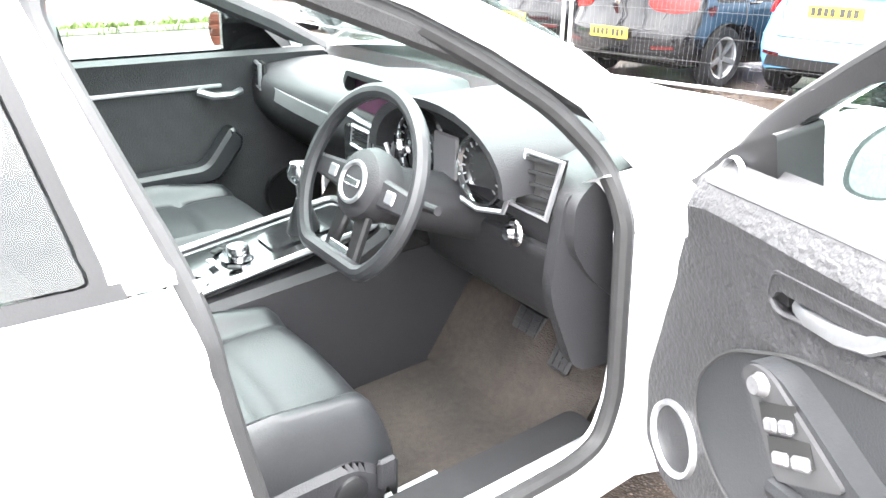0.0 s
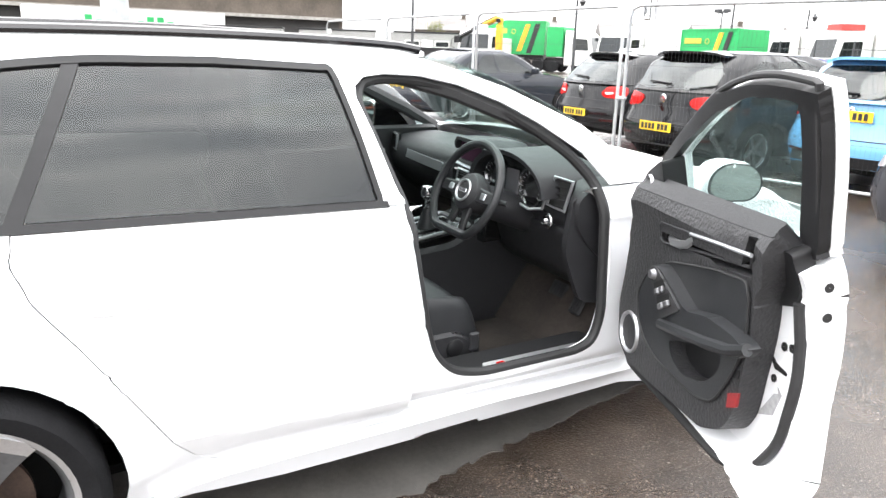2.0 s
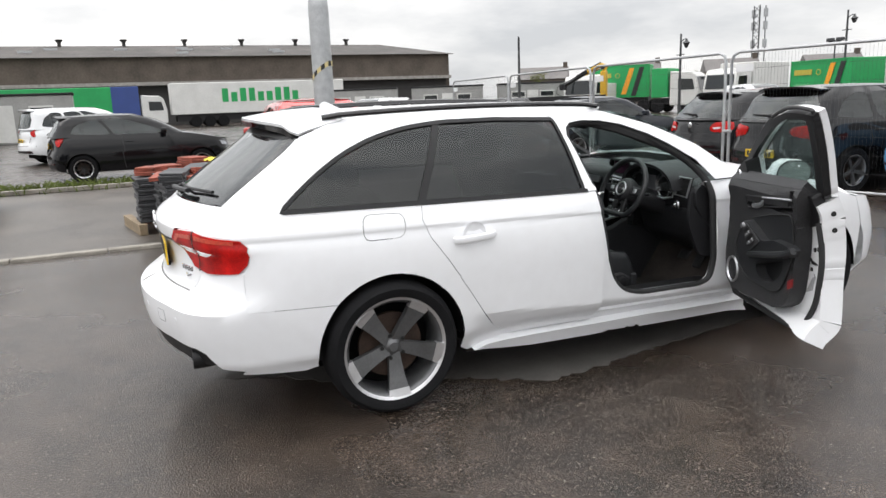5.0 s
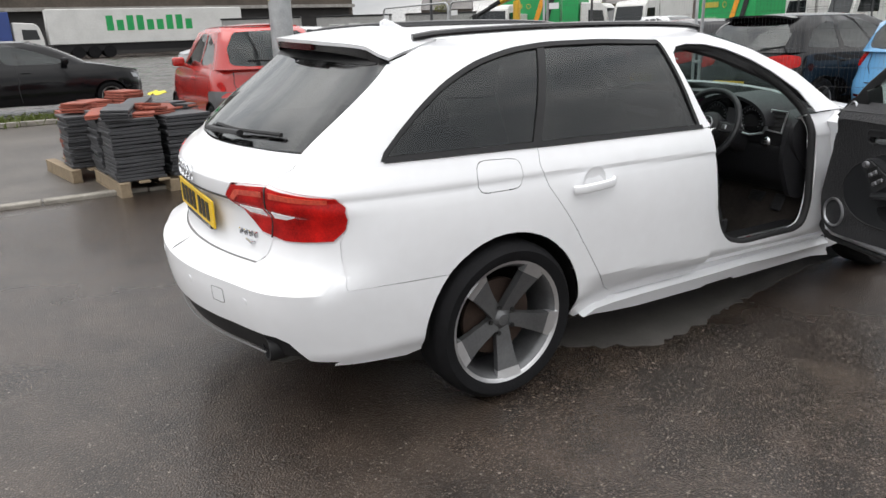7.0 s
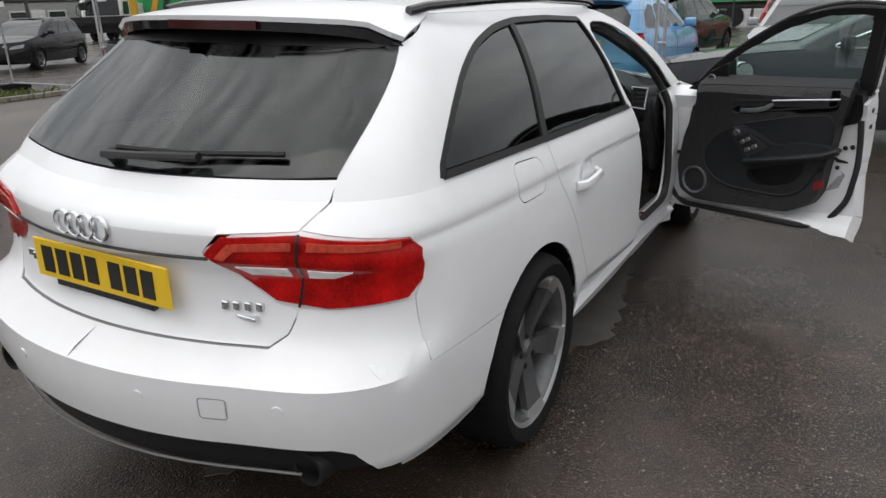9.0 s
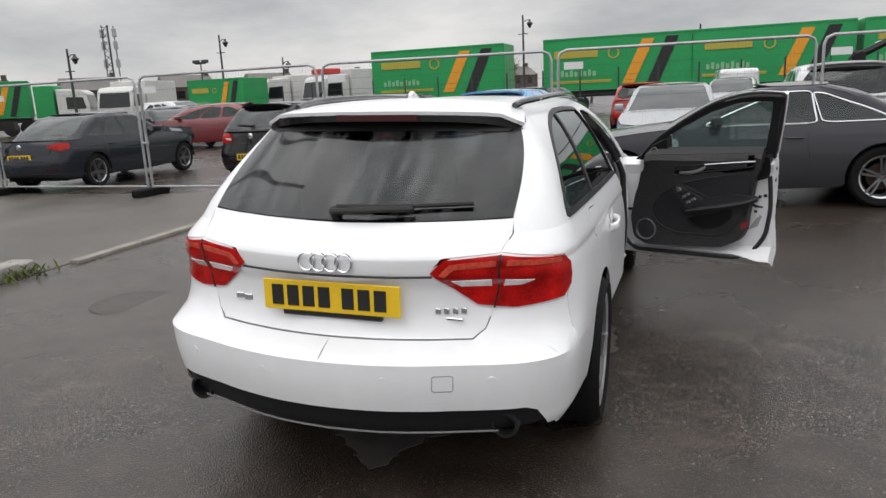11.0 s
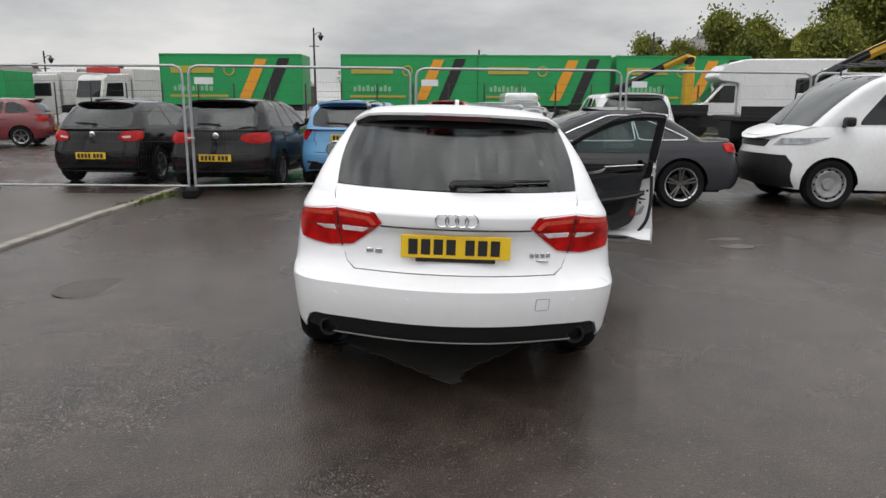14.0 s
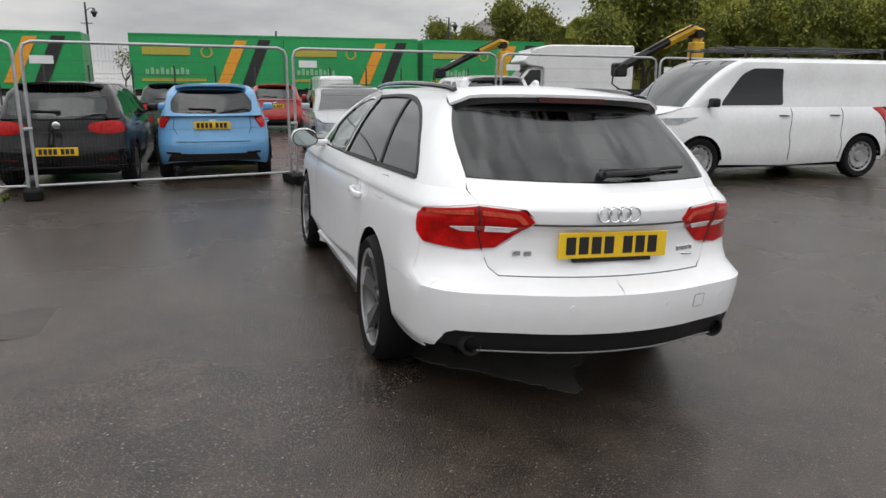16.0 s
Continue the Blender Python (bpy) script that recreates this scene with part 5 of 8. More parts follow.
# seats
def seat(x, drv):
    s = thing("car_seat", "black leather front seat with stitched bolsters", "seat")
    s.parent = car
    def pad(y0, y1, w0, w1, z, thick, crown, tilt=None):
        """A stuffed pad with a sunk middle and raised sides."""
        g, nx, ny = Geo(), 12, 10
        vs, fs = [], []
        for lay in (0, 1):
            for j in range(ny + 1):
                v = j / ny
                for i in range(nx + 1):
                    u = 2 * i / nx - 1
                    w = w0 + (w1 - w0) * v
                    e = (1 - abs(u) ** 6) * (1 - abs(2 * v - 1) ** 8)
                    zz = z + thick * 0.5 * e + crown * (abs(u) ** 2.5) * e if lay == 0 else z - thick * 0.5 * (0.5 + 0.5 * e)
                    vs.append((w * u, y0 + (y1 - y0) * v, zz))
        n1 = (nx + 1) * (ny + 1)
        for j in range(ny):
            for i in range(nx):
                a = j * (nx + 1) + i
                fs += [(a, a + 1, a + nx + 2, a + nx + 1), (n1 + a + nx + 1, n1 + a + nx + 2, n1 + a + 1, n1 + a)]
        ringi = [i for i in range(nx + 1)] + [j * (nx + 1) + nx for j in range(1, ny + 1)] + [ny * (nx + 1) + i for i in range(nx - 1, -1, -1)] + [j * (nx + 1) for j in range(ny - 1, 0, -1)]
        fs += [(ringi[q], ringi[q - 1], n1 + ringi[q - 1], n1 + ringi[q]) for q in range(len(ringi))]
        return g.add(vs, fs, tilt)
    bump_ = lambda d, w: math.exp(-((d / w) ** 2))
    nx, ny, vs, fs = 36, 30, [], []
    for j in range(ny + 1):
        v = j / ny
        for i in range(nx + 1):
            u = 2 * i / nx - 1
            a = abs(u)
            z = 0.500 + 0.012 * (1 - u * u) + 0.052 * bump_(a - 0.83, 0.13) * (1 - 0.75 * max(0, v - 0.6) / 0.4)
            z -= 0.014 * bump_(a - 0.64, 0.035) + (0.011 * bump_(v - 0.64, 0.03) + 0.006 * bump_(v - 0.30, 0.02) if a < 0.66 else 0)
            z -= 0.13 * max(0, (a - 0.90) / 0.10) ** 2 + 0.12 * max(0, (v - 0.88) / 0.12) ** 2 + 0.05 * max(0, (0.05 - v) / 0.05)
            vs.append((x + (0.268 - 0.022 * v) * u, 1.06 + 0.60 * v + 0.012 * (1 - u * u) * v, z))
    w_ = nx + 1
    fs = [(j * w_ + i, j * w_ + i + 1, (j + 1) * w_ + i + 1, (j + 1) * w_ + i) for j in range(ny) for i in range(nx)]
    ring_ = list(range(w_)) + [j * w_ + nx for j in range(1, ny + 1)] + [ny * w_ + i for i in range(nx - 1, -1, -1)] + [j * w_ for j in range(ny - 1, 0, -1)]
    n0 = len(vs)
    vs += [(vs[q][0], vs[q][1], 0.37) for q in ring_]
    fs += [(ring_[q], ring_[q - 1], n0 + q - 1 if q else n0 + len(ring_) - 1, n0 + q) for q in range(len(ring_))]
    part("cushion", Geo().add(vs, fs), LEATHER, s, "black leather seat cushion", smooth=60)
    part("backrest", pad(0.0, 0.62, 0.255, 0.22, 0.0, 0.14, 0.06, pose(x, 1.08, 0.47, 112, 0, 0)), LEATHER, s, "black leather backrest")
    part("head_restraint", Geo().box(-0.13, 0.13, -0.05, 0.05, -0.09, 0.09, 0.045, pose(x, 0.80, 1.20, -14, 0, 0), seg=3), LEATHER, s)
    base = Geo().prism(rounded([(1.02, 0.27), (1.62, 0.27), (1.64, 0.36), (1.56, 0.42), (1.05, 0.42)], 0.03), x - 0.25, x + 0.262, Matrix(((0, 0, 1, 0), (1, 0, 0, 0), (0, 1, 0, 0), (0, 0, 0, 1))), 0.012)
    part("seat_base", base, PLASTIC, s)
    if drv:
        part("lumbar_dial", Geo().lathe([(0.001, 0.01), (0.026, 0.01), (0.034, 0.006), (0.036, 0.0)], 24, pose(x + 0.262, 1.545, 0.36, 0, 90, 0)), TRIM, s, "round lumbar control")
        part("seat_lever", Geo().box(x + 0.26, x + 0.275, 1.60, 1.64, 0.34, 0.41, 0.006), PLASTIC, s)
        part("seat_rail", Geo().box(x + 0.21, x + 0.232, 1.0, 1.78, 0.245, 0.262, 0.004), GALV, s)
    return s


for x, drv in ((0.385, True), (-0.38, False)):
    seat(x, drv).location = (0, -0.075, 0.042) if drv else (0.02, 0.12, 0.085)
rear_seat = part("rear_seat", Geo().box(-0.62, 0.62, 0.20, 0.68, 0.36, 0.52, 0.05, seg=3).box(-0.60, 0.60, -0.06, 0.06, 0.0, 0.62, 0.05, pose(0, 0.16, 0.46, 18, 0, 0), seg=3), LEATHER, car, "black leather rear bench")
for x in (-0.36, 0.0, 0.36):
    part("rear_head_restraint", Geo().box(-0.12, 0.12, -0.045, 0.045, -0.07, 0.07, 0.035, pose(x, -0.07, 1.13, 18, 0, 0), seg=3), LEATHER, rear_seat)
# pedals, mat, far door lining, mirror
for x, y, w, h in ((0.42, 2.14, 0.05, 0.035), (0.575, 2.11, 0.032, 0.05)):
    p = part("pedal", Geo().box(-w, w, -0.008, 0.008, -h, h, 0.006, pose(x, y, 0.44, -30, 0, 0)), PLASTIC, car, "dark pedal with rubber studs")
    for i in range(3):
        for j in range(4):
            part("pedal_stud", Geo().box(-w * 0.2, w * 0.2, -0.012, -0.007, -h * 0.16, h * 0.16, 0, pose(x, y, 0.44, -30, 0, 0) @ pose((i - 1) * w * 0.6, 0, (j - 1.5) * h * 0.45)), PLASTIC, p)
part("floor_mat", Geo().sheet([rounded([(0.18, 1.62), (0.66, 1.62), (0.68, 2.05), (0.60, 2.18), (0.20, 2.18)], 0.06)], lambda x, y: Vector((x, y, 0.252 + 0.9 * max(0, y - 1.98) ** 1.3)), 0.08, 0.012, out=(0.4, 1.9, -1)), CARPET, car, "dusty dark floor mat")
part("toe_board", Geo().add([(-0.70, 2.0, 0.25), (0.70, 2.0, 0.25), (0.70, 2.26, 0.62), (-0.70, 2.26, 0.62)], [(0, 1, 2, 3)]).add([(0.69, 2.0, 0.24), (0.69, 2.26, 0.24), (0.69, 2.26, 0.62)], [(0, 1, 2)]), CARPET, car, smooth=0)
g = Geo().sheet([rounded([(2.18, 0.985), (1.18, 0.985), (1.2, 0.34), (2.15, 0.34)], 0.05)], lambda y, z: Vector((-LOW.side(y, z) + 0.14, y, z)), 0.15, 0.03, out=(-3, 1.7, 0.6))
lining = part("door_lining", g, FABRIC, car, "dark passenger door trim")
part("lining_strip", Geo().box(-0.70, -0.69, 1.25, 1.80, 0.885, 0.898, 0.003), SATIN, lining)
part("lining_pull", Geo().tube([(-0.69, 1.86, 0.87), (-0.665, 1.82, 0.865), (-0.665, 1.76, 0.867), (-0.69, 1.72, 0.88)], 0.012, 8), SATIN, lining)
part("lining_armrest", Geo().prism(rounded([(1.80, 0.78), (1.70, 0.655), (1.38, 0.65), (1.40, 0.59), (1.74, 0.60), (1.84, 0.72)], 0.03), -0.69, -0.62, Matrix(((0, 0, 1, 0), (1, 0, 0, 0), (0, 1, 0, 0), (0, 0, 0, 1))), 0.012), LEATHER, lining)
part("lining_speaker", Geo().lathe([(0.001, 0.004), (0.075, 0.004), (0.085, 0.012), (0.09, 0.0)], 32, pose(-0.685, 2.0, 0.50, 0, 90, 0)), TRIM, lining)
for sd in (1, -1):
    part("pillar_trim", Geo().tube([Vector((sd * (UP.side(y, z) - 0.055), y, z - 0.01)) for y, z in [(2.18, 0.99), (1.98, 1.09), (1.72, 1.20), (1.46, 1.30), (1.28, 1.345)]], 0.032, 8), LINING, car)
    part("tweeter", Geo().lathe([(0.001, 0.006), (0.02, 0.004), (0.028, 0.008), (0.03, 0.0)], 20, pose(sd * 0.70, 2.07, 1.02, 0, -90 * sd, 0)), SATIN, car)
part("interior_mirror", Geo().box(-0.12, 0.12, -0.02, 0.02, -0.035, 0.035, 0.018, pose(0.0, 1.60, 1.285, 12, 0, -14), seg=3).rod((0, 1.61, 1.30), (0, 1.66, 1.37), 0.02), TRIM, car, "black interior mirror")

# ---- tailgate details ----
def ring_badge(x):
    return Geo().lathe([(0.026, 0.0), (0.027, 0.006), (0.030, 0.008), (0.033, 0.006), (0.034, 0.0)], 36, pose(x, LOW.at(LOW.sx(x, 0.92), 0.92).y - 0.002, 0.92, 90, 0, 0))


for x in (-0.069, -0.023, 0.023, 0.069):
    part("badge_ring", ring_badge(x), CHROME, hatch, "chrome emblem ring")
plate(hatch, (0, -0.946, 0.787))
part("plate_surround", Geo().box(-0.19, 0.19, -0.948, -0.928, 0.712, 0.734, 0.004), GLOSS, hatch)
for x0, n, w, z in ((-0.43, 2, 0.036, 0.745), (0.36, 4, 0.02, 0.745)):
    for i in range(n):
        x = x0 + i * (w + 0.008)
        y = LOW.at(LOW.sx(x + w / 2, z), z).y
        part("badge_bar", Geo().box(x, x + w, y - 0.008, y + 0.01, z - 0.012, z + 0.012, 0.003), CHROME, hatch, "small chrome model badge")
y = LOW.at(LOW.sx(0.42, 0.718), 0.718).y
part("badge_bar", Geo().box(0.38, 0.455, y - 0.008, y + 0.012, 0.712, 0.722, 0.002), CHROME, hatch)
part("tailgate_ledge", Geo().tube([LOW.at(LOW.sx(-0.365 + 0.073 * i, 0.872), 0.872) + Vector((0, -0.001, 0)) for i in range(11)], 0.0045, 6), SEAL, hatch)
# wiper
wz = lambda x, z, o: UP.at(UP.sx(x, z), z) + Vector((0, -o, o * 0.7))
wip = part("rear_wiper", Geo().tube([wz(-0.02, 1.055, 0.03), wz(0.1, 1.058, 0.035), wz(0.27, 1.066, 0.03)], 0.016, 8, flat=0.7), TRIM, hatch, "black rear wiper")
part("wiper_blade", Geo().tube([wz(-0.02, 1.075, 0.016), wz(0.2, 1.076, 0.018), wz(0.46, 1.085, 0.014)], 0.008, 6), TRIM, wip)
part("wiper_pivot", Geo().lathe([(0.001, 0.03), (0.018, 0.026), (0.022, 0.0)], 16, Matrix.Translation(wz(-0.02, 1.06, 0.0)) @ pose(0, 0, 0, 55, 0, 0)), TRIM, wip)
# lamps: clear bar, indicator, split
for sd in (1, -1):
    t = LOW.sx
    clr = [(t(0.425, 0.860), 0.860), (t(0.553, 0.864), 0.864), (t(0.55, 0.838), 0.838), (t(0.455, 0.834), 0.834)]
    part("reversing_lens", skin(LOW, clr, sides=sd, proud=0.009, thick=0.006, step=0.05), CLEAR_LENS, car)
    clr = [(t(0.595, 0.862), 0.862), (LOW.sy(-0.775, 0.856), 0.856), (LOW.sy(-0.79, 0.836), 0.836), (t(0.585, 0.834), 0.834)]
    part("reversing_lens", skin(LOW, clr, sides=sd, proud=0.009, thick=0.006, step=0.05), CLEAR_LENS, car)
    top = [(t(0.385, 0.878), 0.878), (t(0.42, 0.915), 0.915), (t(0.565, 0.927), 0.927), (t(0.567, 0.908), 0.908), (t(0.435, 0.898), 0.898), (t(0.405, 0.872), 0.872)]
    part("indicator_strip", skin(LOW, top, sides=sd, proud=0.009, thick=0.006, step=0.04), AMBER, car, "unlit indicator strip")
    top = [(t(0.60, 0.928), 0.928), (LOW.sy(-0.69, 0.915), 0.915), (LOW.sy(-0.69, 0.90), 0.90), (t(0.60, 0.908), 0.908)]
    part("indicator_strip", skin(LOW, top, sides=sd, proud=0.009, thick=0.006, step=0.04), AMBER, car)
    part("lamp_joint", skin(LOW, [(t(0.577, 0.943), 0.943), (t(0.583, 0.943), 0.943), (t(0.557, 0.755), 0.755), (t(0.551, 0.755), 0.755)], sides=sd, proud=0.008, thick=0.004), GLOSS, car)
    part("parking_sensor", skin(LOW, [(t(x, z), z) for x, z in arc(0.23, 0.545, 0.014, 0, 330, 11)], sides=sd, proud=0.002, thick=0.004), WHITE, car)
    part("parking_sensor", skin(LOW, [(t(x, z), z) for x, z in arc(0.58, 0.545, 0.014, 0, 330, 11)], sides=sd, proud=0.002, thick=0.004), WHITE, car)
tow = rounded([(0.39, 0.505), (0.46, 0.505), (0.46, 0.565), (0.39, 0.565)], 0.012)
part("tow_cover", skin(LOW, LOW.tail(tow), LOW.tail(inset(tow, 0.003)), proud=0.0012, thick=0.004), LABELM, car)
part("tow_cover_cap", skin(LOW, LOW.tail(inset(tow, 0.004)), proud=0.0015, thick=0.004), WHITE, car)
part("diffuser_line", Geo().tube([LOW.at(s, 0.338) + Vector((0, -0.002, 0)) for s in [LOW.sx(-0.6 + 0.1 * i, 0.338) for i in range(13)]], 0.004, 6), GAP_LINE_GREY, car)
part("roof_aerial", Geo().prism(rounded([(-0.07, 0.0), (0.06, 0.0), (0.06, 0.035), (0.035, 0.05)], 0.008), -0.012, 0.012, Matrix(((0, 0, 1, 0), (-1, 0, 0, -0.02), (0, 1, 0, 1.425), (0, 0, 0, 1))), 0.004), WHITE, car, "small white roof aerial")
# ---- other vehicles ----
def build_car(name, label, spec, m, body, category="car", group=""):
    """A parked car from a few lengths: skin, glass, lamps, plate and wheels."""
    c = thing(name, label, category, m, group)
    wb, R, W, RO, FO, HT = spec["wb"], spec["R"], spec["W"], spec["RO"], spec["FO"], spec["H"]
    belt, zs = spec["belt"], spec.get("sill", 0.2)
    y0, y1, y2, y3 = spec["cabin"]  # rear base, rear top, front top, front base of the glasshouse
    deck = spec.get("deck")  # height of a boot lid, if there is one
    tum = spec.get("tum", 0.72)
    zr = HT - 0.045
    hh = zr - belt
    low = Shell(
        w=[(zs, W * 0.94), (zs + 0.12, W * 0.985), (0.55, W), (belt - 0.22, W * 0.99), (belt - 0.08, W * 0.955), (belt, W * 0.915)],
        r=[(zs, -RO + 0.12), (0.34, -RO + 0.03), (0.47, -RO), (0.585, -RO + 0.005), (0.62, -RO + 0.03), (0.65, -RO + 0.065), (0.76, -RO + 0.085), (belt - 0.1, -RO + 0.085), (belt - 0.03, -RO + 0.11), (belt, -RO + 0.15)],
        f=[(zs, wb + FO - 0.10), (0.45, wb + FO), (0.6, wb + FO - 0.02), (belt, wb + FO - 0.14)], d=0.9, e=1.15, bow=0.06, mid=wb / 2, span=2.0)
    up = Shell(
        w=[(belt, W * 0.915), (belt + hh * 0.55, W * (0.915 * 0.45 + tum * 0.55)), (belt + hh * 0.85, W * (tum + 0.045)), (zr - 0.02, W * tum), (zr, W * (tum - 0.05))],
        r=[(belt, y0), (belt + hh * 0.55, y0 + 0.46 * (y1 - y0)), (belt + hh * 0.86, y0 + 0.80 * (y1 - y0)), (zr, y1 + 0.10)], f=[(belt, y3), (belt + hh * 0.5, y3 + 0.44 * (y2 - y3)), (belt + hh * 0.85, y3 + 0.82 * (y2 - y3)), (zr, y2 - 0.12)],
        d=[(belt, 0.8 if not deck else 0.5), (zr, 0.4)], e=0.5, bow=0.06, mid=wb / 2, span=2.0)
    put = lambda nm, g, mt, par=c, lab="": part(nm, g, mt, par, lab)
    sk = lambda shell, loop, *holes, **kw: skin(shell, loop, *holes, **({"sides": 0, "step": 0.12} | kw))
    ra, rb = R + 0.035, 0.05
    bon_back = y3 - DEEP * 0.5 + 0.12
    bz = lambda y: belt + (spec["nose"] - belt) * ((y - bon_back) / (wb + FO - 0.25 - bon_back)) ** 1.4 if y > bon_back else belt
    yr = -RO + 0.9 * DEEP
    yf = wb + FO - 1.15 * DEEP
    top_f = [(y, bz(y)) for y in (bon_back + (wb + FO - 0.32 - bon_back) * k for k in (0, 0.35, 0.7, 1))]
    arch_r = arc(0, R, ra, 192, -12, 14)
    arch_f = [(wb + a, b) for a, b in arc(0, R, ra, 192, -12, 14)]
    zb0 = zs + 0.03
    # flank below the windows, tail and nose in one wrapped skin
    loop = [(0.0, belt), (0.0, zs + 0.14), (low.sx(W * 0.7, zs + 0.08), zs + 0.08), (low.sy(-ra - 0.03, zs + 0.04), zs + 0.04)]
    loop += [(low.sy(y, z), z) for y, z in arch_r] + [(low.sy(y, z), z) for y, z in ((ra + 0.06, zb0), (wb / 2, zs), (wb - ra - 0.06, zb0))] + [(low.sy(y, z), z) for y, z in arch_f]
    loop += [(low.sx(W * 0.7, zs + 0.05, True), zs + 0.05), (low.sx(0, zs + 0.08, True), zs + 0.08), (low.sx(0, spec["nose"], True), spec["nose"]), (low.sx(W * 0.6, spec["nose"], True), spec["nose"])]
    loop += [(low.sy(y, z), z) for y, z in reversed(top_f)] + [(low.sy(yr + 0.1, belt), belt)]
    put("body", sk(low, loop), body, lab=spec.get("skin", ""))
    # bonnet and boot lid
    def lid(y, x):
        z = bz(y)
        return z
    edge = [(low.side(y, z), y) for y, z in top_f] + [(W * 0.55, wb + FO - 0.16), (W * 0.25, wb + FO - 0.05), (0, wb + FO - 0.03)]
    ring_f = edge + [(-x, y) for x, y in edge[-2::-1]] + [(-W * 0.5, y3 - 0.12), (0, y3 + 0.03), (W * 0.5, y3 - 0.12)]
    put("bonnet", Geo().sheet([ring_f], lambda x, y: Vector((x, y, min(bz(y), belt) + 0.05 * max(0, 1 - (x / W) ** 2))), 0.14, 0.01, out=(0, wb + 0.2, 0.3)), body)
    if deck:
        e2 = [(low.side(y, belt), y) for y in (y0 + 0.35, y0 + 0.05, yr)] + [(low.at(low.sx(W * k, belt), belt).x, low.at(low.sx(W * k, belt), belt).y) for k in (0.75, 0.55, 0.3, 0)]
        r2 = e2 + [(-x, y) for x, y in e2[-2::-1]] + [(-W * 0.55, y0 + 0.05), (W * 0.55, y0 + 0.05)]
        put("boot_lid", Geo().sheet([r2], lambda x, y: Vector((x, y, belt + 0.03 * max(0, 1 - (x / W) ** 2))), 0.14, 0.01, out=(0, 0, 0.3)), body)
    # glasshouse
    half_r = [up.at(i * CORNER_L / 6, zr) for i in range(7)] + [up.at(CORNER_L + SIDE_L * i / 5, zr) for i in range(1, 6)] + [up.at(CORNER_L + SIDE_L + CORNER_L * i / 6, zr) for i in range(1, 7)]
    rr = [(p.x, p.y) for p in half_r] + [(-p.x, p.y) for p in half_r[-2:0:-1]]
    ym, yl = (y1 + y2) / 2, (y2 - y1) / 2 + 0.1
    put("roof", Geo().sheet([rr], lambda x, y: Vector((x, y, zr + 0.05 * max(0, 1 - (x / (W * tum)) ** 2) * max(0, 1 - abs((y - ym) / yl) ** 2.5))), 0.15, 0.012, out=(0, ym, 0.5)), body)
    total = 2 * CORNER_L + SIDE_L
    wins, holes = spec["windows"], []
    def wpt(u, v):
        """u along the flank's glass from tail to nose, v from belt to roof."""
        z = belt + 0.02 + (zr - belt - 0.05) * v
        w, r, f, d, e = up.ends(z)
        return (up.sy(r + DEEP * d * 0.75 + (f - DEEP * e - r - DEEP * d * 0.75) * u, z), z)
    for win in wins:
        holes.append([wpt(u, v) for u, v in rounded(win, 0.09, 5)])
    for win in spec.get("panes", ()):
        holes.append(up.flank(rounded(win, 0.06)))
    gz = zr - 0.06
    gw = [(0, belt + 0.03), (up.sx(W * 0.45, belt + 0.032), belt + 0.032), (up.sx(W * 0.64, belt + 0.05), belt + 0.05), (up.sx(W * 0.69, belt + 0.085), belt + 0.085), (up.sx(W * (tum * 0.5 + 0.33), belt + hh * 0.5), belt + hh * 0.5), (up.sx(W * tum * 0.80, gz - 0.03), gz - 0.03), (up.sx(W * tum * 0.72, gz), gz), (0, gz + 0.012)]
    fw = [(total, belt + 0.02), (total - up.sx(W * 0.78, belt + 0.02), belt + 0.02), (total - up.sx(W * tum * 0.86, zr - 0.03), zr - 0.03), (total, zr - 0.02)]
    ringup = [(0, belt), *gw, (0, zr), (CORNER_L, zr), (CORNER_L + SIDE_L / 2, zr), (CORNER_L + SIDE_L, zr), (total, zr), fw[3], fw[2], fw[1], (fw[1][0], belt), (CORNER_L + SIDE_L / 2, belt)]
    put("window_surround", sk(up, ringup, *holes), body if not spec.get("black_pillars") else GLOSS)
    put("rear_window" if not spec.get("panel_van") else "rear_panel", sk(up, gw, proud=-0.002, thick=0.003), CAR_GLASS if not spec.get("panel_van") else body)
    put("windscreen", sk(up, fw, proud=-0.002, thick=0.003), SCREENGLASS)
    for h in holes:
        for sd in (1, -1):
            put("side_window", sk(up, [(s, z) for s, z in h], proud=-0.003, thick=0.003, sides=sd), CAR_GLASS if not spec.get("panel_van") else DARK_GLASS)
    if spec.get("chrome"):
        for h in holes:
            for sd in (1, -1):
                run = [up.at(s, z) for s, z in h]
                put("window_chrome", Geo().tube([(sd * (p.x + 0.004), p.y, p.z) for p in run], 0.011, 6, closed=True), CHROME)
    # lamps, plates, bumpers, door lines, handles
    for lp, mt in spec["lamps"]:
        pts = [(low.sx(a, z) if kind == "x" else low.sy(a, z), z) for kind, a, z in lp]
        pts = rounded(pts, 0.05)
        for sd in (1, -1):
            put("tail_lamp", sk(low, pts, proud=0.008, thick=0.02, step=0.08, sides=sd), mt)
    hl = spec.get("head", [("x", 0.42, 0.62), ("x", 0.72, 0.66), ("x", 0.74, 0.76), ("x", 0.46, 0.70)])
    for sd in (1, -1):
        put("headlamp", sk(low, [(low.sx(a * W / 0.88, z, True), z) for _, a, z in hl], proud=0.008, thick=0.02, step=0.08, sides=sd), HEAD_LENS)
    put("grille", sk(low, [(low.sx(a, z, True), z) for a, z in ((0, 0.34), (0.42, 0.34), (0.40, 0.52), (0, 0.54))], proud=0.005, thick=0.01), TRIM)
    pz = spec.get("plate", 0.62)
    plate(c, (0, low.at(0, pz).y - 0.012, pz))
